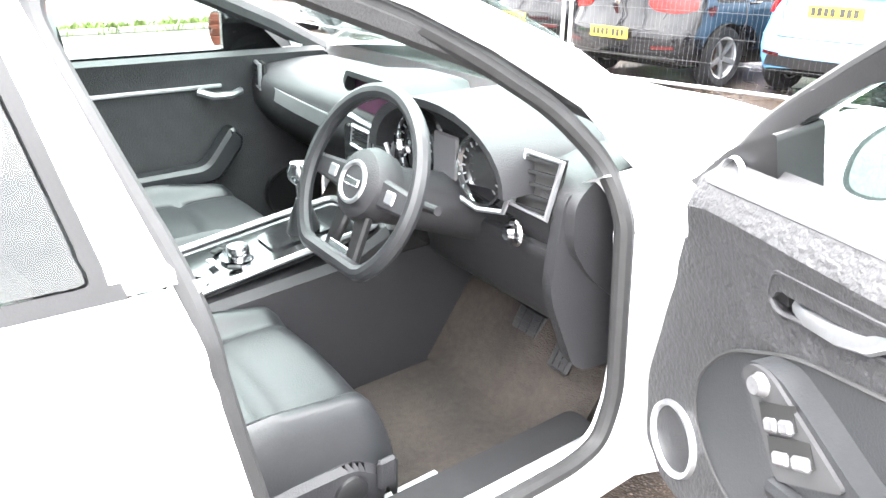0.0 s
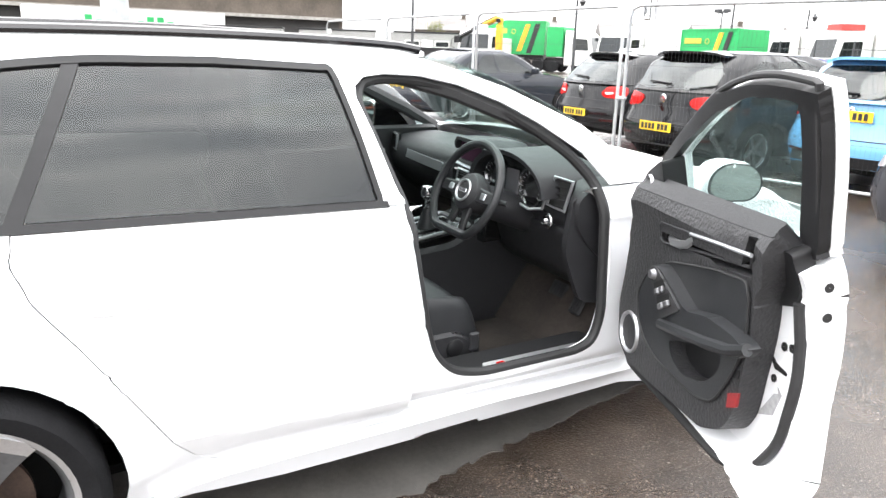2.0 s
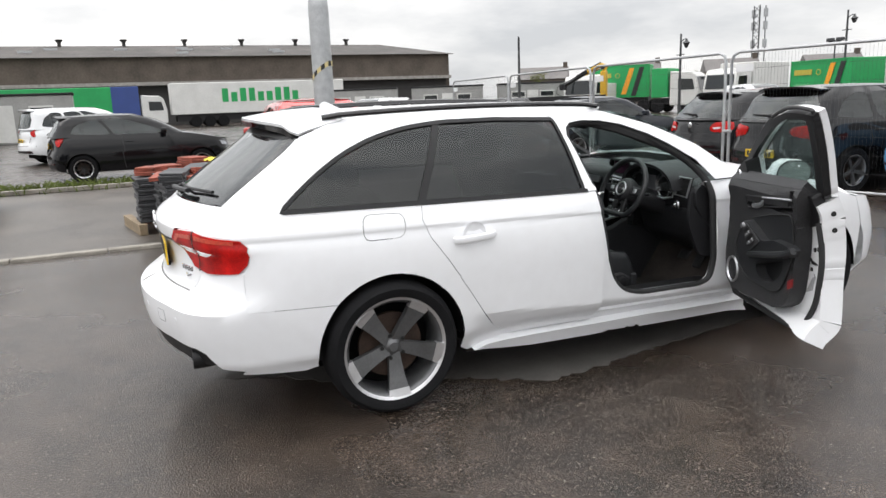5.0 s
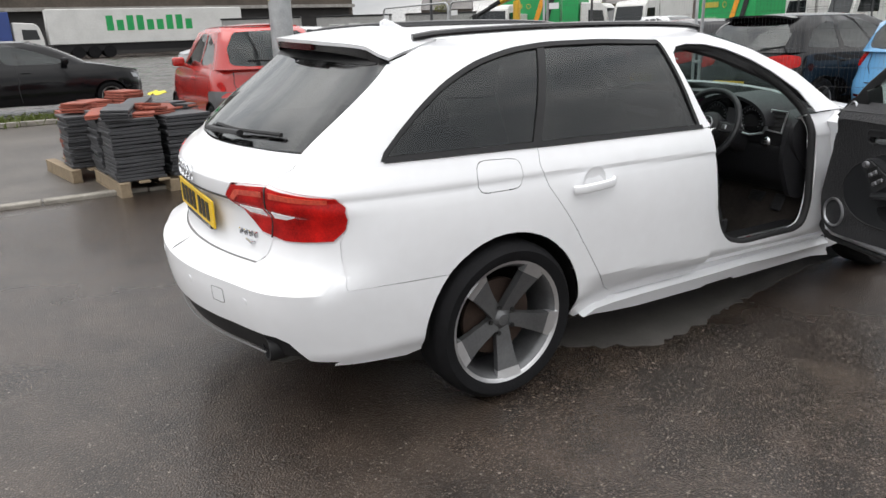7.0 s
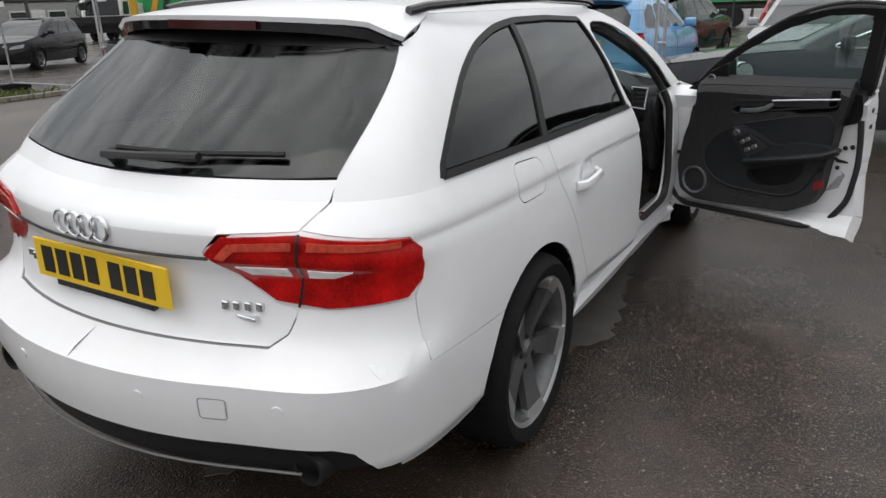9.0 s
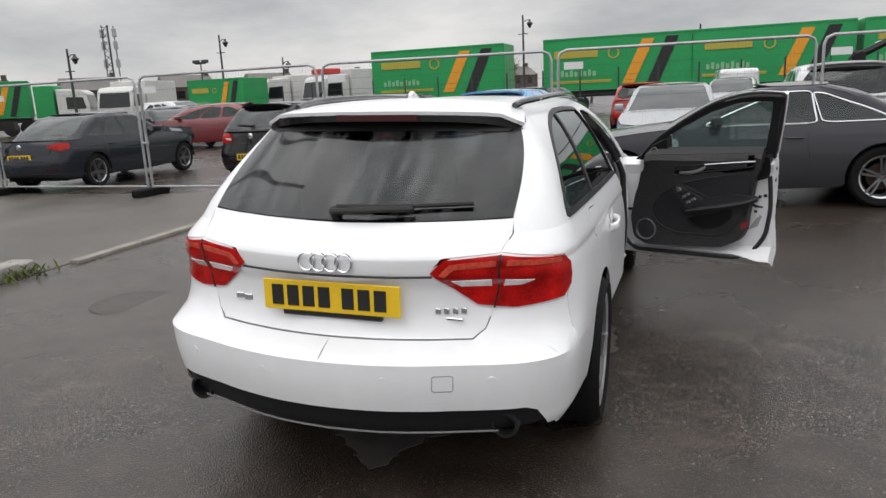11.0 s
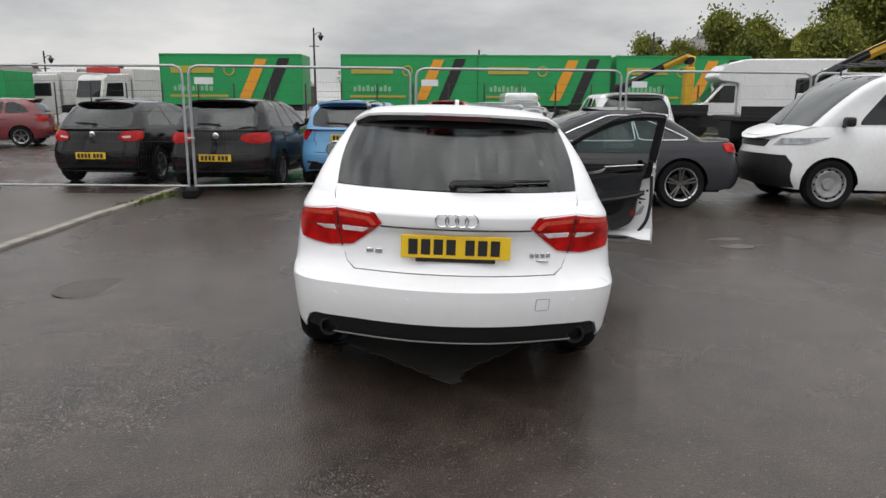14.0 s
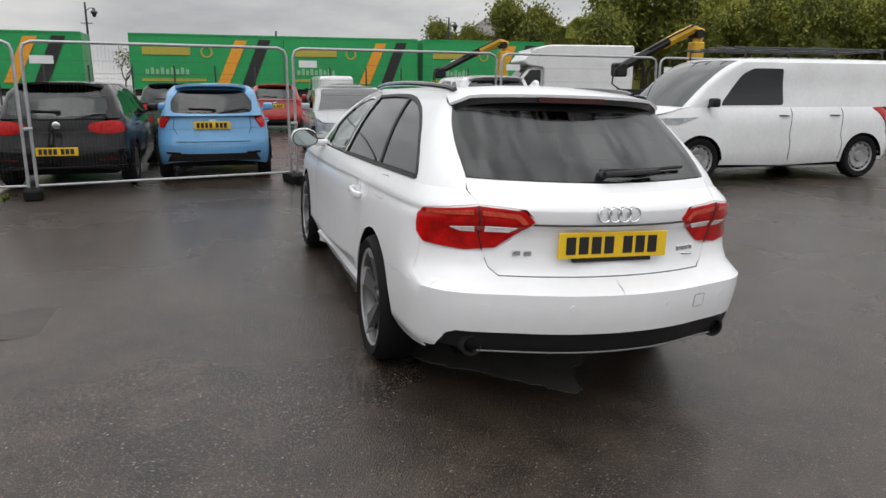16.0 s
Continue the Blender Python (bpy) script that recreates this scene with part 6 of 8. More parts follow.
    if spec.get("panel_van"):
        put("nose_grille", sk(low, [(low.sx(a, z, True), z) for a, z in ((0, 0.84), (0.40, 0.84), (0.46, 0.94), (0, 0.955))], proud=0.006, thick=0.012), TRIM)
    else:
        tail = lambda x, z, o=0.003: low.at(low.sx(x, z), z) + Vector((0, -o, 0))
        gap = [(W * 0.64, belt - 0.03), (W * 0.66, 0.80), (W * 0.60, 0.69), (W * 0.30, 0.66)]
        run = [tail(x, z) for x, z in gap] + [tail(0, 0.655)] + [tail(-x, z) for x, z in reversed(gap)]
        put("hatch_gap", Geo().tube(run, 0.005, 5), SEAL)
        put("emblem", Geo().lathe([(0.001, 0.012), (0.04, 0.010), (0.052, 0.0)], 20, Matrix.Translation(tail(0, belt - 0.09, 0.0)) @ pose(0, 0, 0, 90, 0, 0)), CHROME)
        put("bumper_line", Geo().tube([tail(W * k, 0.598) for k in (-0.9, -0.6, -0.3, 0, 0.3, 0.6, 0.9)], 0.006, 5), SEAL)
        for sd in (1, -1):
            put("reflector", sk(low, [(low.sx(W * a, z), z) for a, z in ((0.56, 0.41), (0.80, 0.42), (0.80, 0.45), (0.56, 0.44))], proud=0.006, thick=0.008, sides=sd), DARK_RED)
        if not deck:
            on_glass = lambda x, z: up.at(up.sx(x, z), z) + Vector((0, -0.02, 0.01))
            put("rear_wiper", Geo().tube([on_glass(0.0, belt + 0.05), on_glass(0.06, belt + 0.085), on_glass(-0.34, belt + 0.10)], 0.010, 6), TRIM)
    bt = spec.get("bumper", 0.0)
    if bt:
        put("bumper_valance", sk(low, [(0, zs + 0.12), (0, bt), (low.sx(W * 0.72, bt), bt), (low.sx(W * 0.8, zs + 0.1), zs + 0.1)], proud=0.004, thick=0.01), spec.get("valance", TRIM))
    if spec.get("wrap"):
        ring_w = [(0, zs + 0.12), (0, bt), (low.sx(W * 0.70, bt), bt), (low.sx(W * 0.86, 0.64), 0.64), (low.sy(-0.36, 0.70), 0.70), (low.sy(-0.14, 0.715), 0.715), (low.sy(0.02, 0.70), 0.70)]
        ring_w += [(low.sy(y, z), z) for y, z in arc(0, R, ra + 0.003, 86, 190, 10)] + [(low.sy(-ra - 0.03, zs + 0.05), zs + 0.05), (low.sx(W * 0.7, zs + 0.09), zs + 0.09)]
        for sd in (1, -1):
            put("wrap_bumper", sk(low, ring_w, proud=0.008, thick=0.012, sides=sd), spec["valance"])
    if spec.get("front_black"):
        ft = spec["front_black"]
        put("front_bumper", sk(low, [(low.sx(0, zs + 0.08, True), zs + 0.08), (low.sx(0, ft, True), ft), (low.sx(W * 0.8, ft, True), ft), (low.sy(wb + ra + 0.12, ft - 0.12), ft - 0.12), (low.sy(wb + ra + 0.06, zs + 0.05), zs + 0.05), (low.sx(W * 0.7, zs + 0.05, True), zs + 0.05)], proud=0.006, thick=0.012), TRIM)
    for yl2 in spec.get("doors", ()):
        ln = [(low.sy(yl2, zs + 0.08), zs + 0.08), (low.sy(yl2 + 0.012, zs + 0.08), zs + 0.08), (low.sy(yl2 + 0.012, belt - 0.01), belt - 0.01), (low.sy(yl2, belt - 0.01), belt - 0.01)]
        hx = low.side(yl2 + 0.12, belt - 0.13)
        for sd in (1, -1):
            put("door_gap", sk(low, ln, proud=0.001, thick=0.003, sides=sd), SEAL)
            g = Geo().tube([(sd * hx, yl2 + 0.05, belt - 0.13), (sd * (hx + 0.025), yl2 + 0.08, belt - 0.128), (sd * (hx + 0.025), yl2 + 0.2, belt - 0.125), (sd * hx, yl2 + 0.23, belt - 0.125)], 0.011, 6)
            put("door_handle", g, spec.get("handle", body))
    for sd in (1, -1):
        mx, my = low.side(bon_back - 0.35, belt), bon_back - 0.32
        g = Geo().box(0, 0.17, -0.09, 0.03, 0.0, 0.13, 0.035, pose(sd * (mx + 0.03) - (0.17 if sd < 0 else 0), my, belt + 0.01), seg=3)
        g.rod((sd * (mx - 0.04), my - 0.02, belt), (sd * (mx + 0.05), my - 0.02, belt + 0.03), 0.025)
        put("door_mirror", g, spec.get("mirror", body))
        for yy in (0, wb):
            put("wheel_arch_liner", arch_liner(ra, pose(sd * (W - 0.12), yy, R, 0, -90 * sd, 0), sd), LINER)
            wheel(c, sd * (W - 0.115), yy, R, spec.get("rim", R - 0.1), 0.2, spec.get("wheel", "spokes"), sd, spec.get("alloy"))
    g = Geo().box(-W + 0.25, W - 0.25, -RO + 0.4, wb + FO - 0.45, 0.2, 0.3)
    g.box(-W + 0.25, W - 0.25, y0 + 0.3, y3 - 0.25, belt - 0.12, belt - 0.1)
    put("underbody", g, LINER)
    if not spec.get("panel_van"):
        for yy, zz in ((y1 + 0.45, belt + 0.06), (y2 - 0.35, belt + 0.10)):
            for sd in (1, -1):
                put("seat_back", Geo().box(-0.23, 0.23, -0.06, 0.06, -0.45, 0.0, 0.05, pose(sd * 0.38, yy, zz, 12, 0, 0), seg=2).box(-0.12, 0.12, -0.05, 0.04, 0.02, 0.17, 0.04, pose(sd * 0.38, yy - 0.02, zz, 12, 0, 0), seg=2), PLASTIC)
    if spec.get("spoil"):
        sy, sw = y1 + 0.02, W * tum * 0.86
        g = Geo().sheet([[(-sw, sy + 0.12), (sw, sy + 0.12), (sw * 0.97, sy - 0.05), (sw * 0.6, sy - 0.13), (0, sy - 0.16), (-sw * 0.6, sy - 0.13), (-sw * 0.97, sy - 0.05)]], lambda x, y: Vector((x, y, zr + 0.03 - 0.05 * (x / sw) ** 4)), 0.15, 0.03, out=(0, sy, 0.5))
        put("spoiler", g, spec["spoil"] if spec["spoil"] is not True else body)
    return c


HATCH_W = [[(0.02, 0.1), (0.30, 0.02), (0.34, 0.86), (0.22, 0.9), (0.08, 0.6)], [(0.345, 0.02), (0.62, 0.0), (0.62, 0.93), (0.38, 0.88)], [(0.64, 0.0), (0.97, 0.0), (0.93, 0.35), (0.84, 0.75), (0.74, 0.93), (0.65, 0.94)]]
THREE_W = [[(0.04, 0.12), (0.42, 0.02), (0.42, 0.88), (0.3, 0.88), (0.1, 0.6)], [(0.45, 0.0), (0.97, 0.0), (0.92, 0.35), (0.84, 0.75), (0.74, 0.93), (0.46, 0.92)]]
SALOON_W = [[(0.02, 0.02), (0.22, 0.02), (0.22, 0.8), (0.16, 0.7)], [(0.24, 0.02), (0.52, 0.0), (0.53, 0.93), (0.30, 0.88)], [(0.54, 0.0), (0.98, 0.0), (0.92, 0.45), (0.80, 0.93), (0.55, 0.94)]]
COUPE_W = [[(0.02, 0.04), (0.38, 0.02), (0.40, 0.88), (0.28, 0.84), (0.10, 0.45)], [(0.405, 0.0), (0.98, 0.0), (0.92, 0.45), (0.80, 0.92), (0.42, 0.92)]]
lamp_hi = lambda x0, x1, y, za, zb: [("x", x0, (za + zb) / 2 + 0.02), ("x", x1, zb), ("y", y, zb - 0.01), ("y", y - 0.04, za + 0.03), ("x", x1, za)]

SMALL = dict(wb=2.49, R=0.30, W=0.86, RO=0.72, FO=0.76, H=1.46, belt=0.98, nose=0.80, cabin=(-0.66, -0.35, 1.35, 2.25), windows=HATCH_W, doors=(0.25, 1.15),
             lamps=[([("x", 0.60, 0.98), ("y", -0.30, 0.978), ("y", -0.34, 0.90), ("y", -0.42, 0.79), ("x", 0.70, 0.80), ("x", 0.66, 0.88)], RED_LENS)], bumper=0.42, plate=0.80, spoil=True, wheel="multi")
GOLF = dict(wb=2.68, R=0.315, W=0.90, RO=0.82, FO=0.90, H=1.48, belt=0.98, nose=0.80, cabin=(-0.72, -0.32, 1.5, 2.45), windows=HATCH_W, doors=(0.3, 1.3),
            lamps=[([("x", 0.37, 0.86), ("x", 0.42, 0.92), ("x", 0.68, 0.95), ("y", -0.42, 0.92), ("y", -0.46, 0.80), ("x", 0.66, 0.76), ("x", 0.44, 0.79)], RED_LENS)], bumper=0.34, plate=0.55, spoil=True, wheel="spokes")
SPORT = dict(wb=2.61, R=0.315, W=0.88, RO=0.80, FO=0.88, H=1.44, belt=0.96, nose=0.78, cabin=(-0.70, -0.15, 1.5, 2.4), windows=THREE_W, doors=(0.9,),
             lamps=[([("x", 0.42, 0.83), ("x", 0.50, 0.92), ("x", 0.70, 0.94), ("y", -0.42, 0.91), ("y", -0.46, 0.80), ("x", 0.66, 0.75), ("x", 0.46, 0.77)], RED_LENS), ([("x", 0.46, 0.80), ("x", 0.62, 0.82), ("x", 0.62, 0.85), ("x", 0.47, 0.84)], CLEAR_LENS)], bumper=0.36, plate=0.52, spoil=True, wheel="spokes", tum=0.68)
SALOON = dict(wb=2.81, R=0.325, W=0.91, RO=1.0, FO=0.80, H=1.43, belt=0.94, nose=0.74, cabin=(-0.45, 0.35, 1.55, 2.4), windows=SALOON_W, doors=(0.35, 1.3), deck=True,
              lamps=[(lamp_hi(0.50, 0.70, -0.55, 0.76, 0.90), RED_LENS)], bumper=0.36, plate=0.66, wheel="twin")
COUPE = dict(SALOON, wb=2.76, W=0.89, RO=1.03, FO=0.95, H=1.38, belt=0.91, cabin=(-0.45, 0.35, 1.35, 2.25), windows=COUPE_W, doors=(0.75,), wheel="twin")
SUV = dict(wb=2.75, R=0.35, W=0.93, RO=0.9, FO=0.88, H=1.70, belt=1.08, nose=0.95, cabin=(-0.82, -0.6, 1.5, 2.4), windows=HATCH_W, doors=(0.3, 1.3), sill=0.28,
           lamps=[(lamp_hi(0.60, 0.74, -0.55, 0.85, 1.1), RED_LENS)], bumper=0.46, plate=0.75, spoil=True, wheel="spokes")
VAN = dict(wb=3.02, R=0.345, W=0.95, RO=0.85, FO=0.86, H=1.90, belt=1.13, nose=1.0, cabin=(-0.84, -0.78, 2.47, 3.40), windows=(), panes=[[(1.55, 1.16), (2.66, 1.16), (2.62, 1.24), (2.30, 1.62), (2.12, 1.71), (1.57, 1.71)]], doors=(0.45, 1.42), sill=0.24, tum=0.82,
           lamps=[([("x", 0.80, 0.8), ("y", -0.7, 0.8), ("y", -0.7, 1.12), ("x", 0.82, 1.12)], RED_LENS)], bumper=0.45, plate=0.7, wheel="steel", mirror=TRIM, alloy=mat("dark_steel_wheel", (0.30, 0.30, 0.305), rough=0.5, metal=0.3, var=0.3, scale=12), front_black=0.74, panel_van=True, handle=TRIM,
           head=[("x", 0.50, 0.87), ("x", 0.78, 0.90), ("x", 0.86, 0.99), ("x", 0.60, 0.97)])

BLACKP, BLUEP, GREYP, REDP = paint("black_paint", (0.006, 0.006, 0.007)), paint("light_blue_paint", (0.13, 0.35, 0.62)), paint("dark_grey_paint", (0.020, 0.023, 0.030)), paint("red_paint", (0.42, 0.025, 0.02))
SILVER, NAVY, MAROON, VANW = paint("silver_paint", (0.34, 0.35, 0.36)), paint("navy_paint", (0.02, 0.025, 0.10)), paint("maroon_paint", (0.16, 0.015, 0.02)), paint("van_white_paint", (0.72, 0.73, 0.74), 0.1)

ROWG = "cars parked behind the fence"
build_car("hatchback_car", "black five-door hatchback parked behind the wire fence", GOLF, pose(-3.62, 8.0, 0, 0, 0, -2), BLACKP, group=ROWG)
build_car("hatchback_car", "light blue hatchback parked behind the wire fence", dict(SMALL, plate=0.84), pose(-1.62, 8.5, 0, 0, 0, -2), BLUEP, group=ROWG)
build_car("hatchback_car", "black three-door hatchback parked behind the wire fence", SPORT, pose(-5.95, 8.75, 0, 0, 0, -3), BLACKP, group=ROWG)
build_car("saloon_car", "dark grey saloon parked side-on behind the fence", SALOON, pose(-10.3, 8.0, 0, 0, 0, 3), GREYP, group=ROWG)
build_car("coupe_car", "dark grey two-door coupe parked across the yard", dict(COUPE, chrome=True, R=0.335), pose(3.28, 6.5, 0, 0, 0, 91), paint("metallic_grey_paint", (0.034, 0.035, 0.041)))
van = build_car("panel_van", "white panel van with black front bumper and steel wheels", VAN, pose(8.37, 6.42, 0, 0, 0, 88.5), VANW, "van")
RACK = mat("dark_rack_tube", (0.03, 0.03, 0.032), rough=0.5, var=0.3, scale=20)
for yy in (-0.4, 0.5, 1.4, 2.2):
    part("rack_bar", Geo().tube([(-0.70, yy, 1.86), (-0.70, yy, 2.0), (0.70, yy, 2.0), (0.70, yy, 1.86)], 0.016, 6), RACK, van)
for xx in (-0.62, -0.2, 0.2, 0.62):
    part("rack_rail", Geo().rod((xx, -0.7, 2.02), (xx, 2.35, 2.02), 0.016), RACK, van)
part("ladder", Geo().rod((0.30, -0.6, 2.06), (0.30, 2.0, 2.06), 0.022).rod((0.52, -0.6, 2.06), (0.52, 2.0, 2.06), 0.022), RACK, van, "dark ladder on the roof rack")
build_car("saloon_car", "silver grey saloon facing the yard", SALOON, pose(1.15, 13.0, 0, 0, 0, 178), SILVER, group=ROWG)
build_car("suv_car", "white sport utility car seen from behind", dict(SUV, H=1.64), pose(3.78, 10.5, 0, 0, 0, -4), VANW, group=ROWG)
build_car("hatchback_car", "black hatchback parked beyond the slate pallets", dict(SMALL, wheel="multi", windows=THREE_W, doors=(0.85,), alloy=mat("black_alloy", (0.02, 0.02, 0.021), rough=0.35, metal=0.3)), pose(-14.35, -2.0, 0, 0, 0, 2), BLACKP)
build_car("city_car", "small red city car with grey bumpers", dict(SMALL, wb=2.45, R=0.27, W=0.80, RO=0.55, FO=0.6, H=1.54, belt=0.98, cabin=(-0.50, -0.22, 1.2, 2.05), windows=THREE_W, doors=(0.8,), wrap=True, bumper=0.62, valance=mat("grey_bumper_plastic", (0.085, 0.088, 0.092), rough=0.6, var=0.2, scale=8), lamps=[([("x", 0.62, 0.74), ("y", -0.30, 0.70), ("y", -0.22, 0.80), ("x", 0.66, 0.84)], RED_LENS)], plate=0.54, spoil=None), pose(-6.75, 1.6, 0.03, 0, 0, 88), REDP)
build_car("saloon_car", "maroon car parked beyond the fence", GOLF, pose(-13.2, 18.9, 0, 0, 0, 104), MAROON, group=ROWG)
build_car("hatchback_car", "dark blue hatchback parked beyond the fence", GOLF, pose(-11.6, 21.5, 0, 0, 0, -28), NAVY, group=ROWG)
build_car("suv_car", "dark grey sport utility car at the yard's edge", SUV, pose(-9.6, -6.6, 0, 0, 0, -6), GREYP)

# ---- mesh fence panels ----
MESH = mat("fence_wire", (0.045, 0.046, 0.048), rough=0.5)


def fence_panel(a, b, lean=0.0):
    (x0, y0), (x1, y1) = a, b
    ln, ang = math.dist(a, b), math.degrees(math.atan2(y1 - y0, x1 - x0))
    f = thing("fence_panel", "galvanised steel mesh temporary fence panel in rubber feet", "fence", pose(x0, y0, 0, lean, 0, ang), "temporary fence panels")
    lo, hi, e = 0.15, 1.96, 0.05
    pts = [(e, 0, lo - 0.1), (e, 0, hi - 0.12), (e + 0.03, 0, hi - 0.04), (e + 0.12, 0, hi), (ln - e - 0.12, 0, hi), (ln - e - 0.03, 0, hi - 0.04), (ln - e, 0, hi - 0.12), (ln - e, 0, lo - 0.1)]
    part("frame", Geo().tube(pts, 0.021, 8), GALV, f)
    part("bottom_rail", Geo().rod((e, 0, lo), (ln - e, 0, lo), 0.017), GALV, f)
    g = Geo()
    n = int((ln - 2 * e) / 0.045)
    for i in range(1, n):
        x = e + (ln - 2 * e) * i / n
        g.box(x - 0.0006, x + 0.0006, -0.0006, 0.0006, lo, hi)
    for i in range(1, 8):
        z = lo + (hi - lo) * i / 8
        g.box(e, ln - e, 0.0015, 0.004, z - 0.0015, z + 0.0015)
    part("wire_mesh", g, MESH, f, smooth=0)
    part("clip", Geo().box(-0.03, 0.08, -0.03, 0.03, 0.86, 0.90, 0.008), GALV, f)
    g = Geo().prism(rounded([(-0.36, -0.11), (0.36, -0.11), (0.36, 0.11), (-0.36, 0.11)], 0.05), 0, 0.13, pose(0, 0, 0, 0, 0, 90), 0.02)
    part("rubber_foot", g, TYRE, f)
    g = Geo().box(0.13, 0.40, -0.03, -0.027, 1.69, 1.79)
    part("sign", g, VANW, f, "small white sign")
    return f


joints = [(-14.1, 7.2), (-10.7, 7.05), (-7.3, 6.9), (-3.9, 6.78), (-0.5, 7.45), (3.0, 7.95), (6.45, 8.5), (9.9, 9.1), (13.3, 9.8)]
for a, b in zip(joints, joints[1:]):
    fence_panel(a, b)

# ---- green swap bodies, lorries ----
GREEN = mat("green_curtain", (0.012, 0.31, 0.085), rough=0.45, var=0.15, scale=0.7, bump=0.1, bscale=12)
GOLD = mat("gold_lettering", (0.42, 0.36, 0.05), rough=0.5)
ORANGE = mat("orange_stripe", (0.75, 0.32, 0.02), rough=0.5)
PALE = mat("pale_lettering", (0.22, 0.46, 0.26), rough=0.5)


def swap_body(x0, y, ln, m=None, base=1.2, top=3.9, col=GREEN, marks=True):
    t = thing("trailer_body", "long green box trailer with orange and black slanting stripes", "trailer", m or pose(x0, y, 0), "green trailers")
    part("box", Geo().box(0, ln, 0, 2.5, base, top, 0.03), col, t)
    for x in [0.02, ln - 0.06]:
        part("corner_post", Geo().box(x, x + 0.05, -0.03, 0.0, base, top), col, t)
    part("top_rail", Geo().box(0.07, ln - 0.06, -0.03, 0, top - 0.08, top), col, t)
    part("bottom_rail", Geo().box(0.07, ln - 0.06, -0.03, 0, base, base + 0.1), col, t)
    g = Geo().box(0.1, ln - 0.1, 0.2, 2.3, base - 0.35, base - 0.02)
    for x in (0.8, 1.9, ln - 2.6, ln - 1.4):
        g.rod((x, 0.1, 0.48), (x, 0.4, 0.48), 0.48, n=18)
    part("chassis", g, TRIM, t)
    if marks:
        k = ln / 7.6
        h = top - base
        slab = lambda a, b, c, d: [(a * k, base + c * h), (b * k, base + c * h), ((b + 1.0) * k, base + d * h), ((a + 1.0) * k, base + d * h)]
        flat = pose(0, -0.034, 0, 90, 0, 0)
        part("orange_stripe", Geo().prism(slab(4.15, 4.75, 0.10, 0.90), 0, 0.006, flat), ORANGE, t, smooth=0)
        part("black_stripe", Geo().prism(slab(5.35, 5.95, 0.04, 0.92), 0, 0.006, flat), BLACK_INK, t, smooth=0)
        part("gold_panel", Geo().box(0.6 * k, 2.9 * k, -0.04, -0.033, base + 0.62 * h, base + 0.76 * h), GOLD, t, smooth=0)
        part("emblem", Geo().lathe([(0.22 * k, 0), (0.22 * k, 0.006), (0.30 * k, 0.006), (0.30 * k, 0)], 20, pose(3.7 * k, -0.036, base + 0.68 * h, 90, 0, 0)), GOLD, t)
        part("gold_line", Geo().box(0.5 * k, 3.6 * k, -0.04, -0.033, base + 0.14 * h, base + 0.19 * h), GOLD, t, smooth=0)
        g = Geo()
        for i in range(9):
            g.box((0.7 + 0.24 * i) * k, (0.86 + 0.24 * i) * k, -0.04, -0.033, base + 0.26 * h, base + (0.36 + 0.03 * (i % 2)) * h)
        part("pale_lettering", g, PALE, t, smooth=0)
    return t


for x0, ln in ((-15.4, 7.8), (-5.5, 7.5), (2.0, 7.3), (9.6, 7.4)):
    swap_body(x0, 36.0, ln)

# ---- warehouse ----
BRICKW = mat("weathered_brick", (0.105, 0.086, 0.070), rough=0.85, var=0.4, scale=0.5, bump=0.2, bscale=9)
ASBESTOS = mat("cement_sheet_roof", (0.085, 0.078, 0.073), rough=0.85, var=0.55, scale=0.35, bump=0.2, bscale=6)
DARKBAND = mat("dark_band", (0.035, 0.033, 0.032), rough=0.7, var=0.3, scale=1)
wh = thing("warehouse", "long brown brick warehouse with low cement-sheet roof and vents", "building")
g = Geo().box(-98, -80, -70, 37, 0, 7.3)
part("wall", g, BRICKW, wh)
g = Geo().add([(-79.4, -70.6, 7.2), (-79.4, 37.5, 7.2), (-89, 31, 9.1), (-89, -70.6, 9.1), (-98.6, 37.5, 7.2), (-98.6, -70.6, 7.2)], [(0, 1, 2, 3), (3, 2, 4, 5), (1, 4, 2), (0, 3, 5)])
part("roof", g, ASBESTOS, wh, smooth=0)
# flat dark slab painting the open shadow of the loading bays below the canopy
part("loading_bay_shadow", Geo().box(-80, -79.9, -69, 36.5, 0, 4.2), DARKBAND, wh)
part("canopy_edge", Geo().box(-80, -78.9, -69, 36.8, 4.25, 4.6), CONCRETE, wh)
rnd = random.Random(41)
for i in range(16):
    y, k = rnd.uniform(-60, 30), rnd.uniform(0.1, 0.85)
    part("roof_light", Geo().box(-79.4 - 9.6 * k - 0.8, -79.4 - 9.6 * k, y, y + 1.3, 7.2 + 1.9 * k, 7.34 + 1.9 * k + 0.1), GALV, wh)
for i in range(15):
    y = -66 + 6.6 * i
    part("roof_vent", Geo().rod((-88.5, y, 8.8), (-88.5, y, 9.5), 0.2).lathe([(0.001, 0.2), (0.42, 0.2), (0.24, -0.1), (0.001, -0.1)], 12, pose(-88.5, y, 9.55)), DARKBAND, wh)
# ---- yard surfaces ----
def on_ground(x, y, up=0.004):
    return Vector((x, y, ground_z(x, y) + up))


def ragged(pts, amp, seed, fine=0.12):
    """A closed outline with an uneven edge."""
    rnd, res = random.Random(seed), []
    for i, p in enumerate(pts):
        q = pts[(i + 1) % len(pts)]
        n = max(1, int(math.dist(p, q) / fine))
        res += [(p[0] + (q[0] - p[0]) * j / n + rnd.uniform(-amp, amp), p[1] + (q[1] - p[1]) * j / n + rnd.uniform(-amp, amp)) for j in range(n)]
    return res


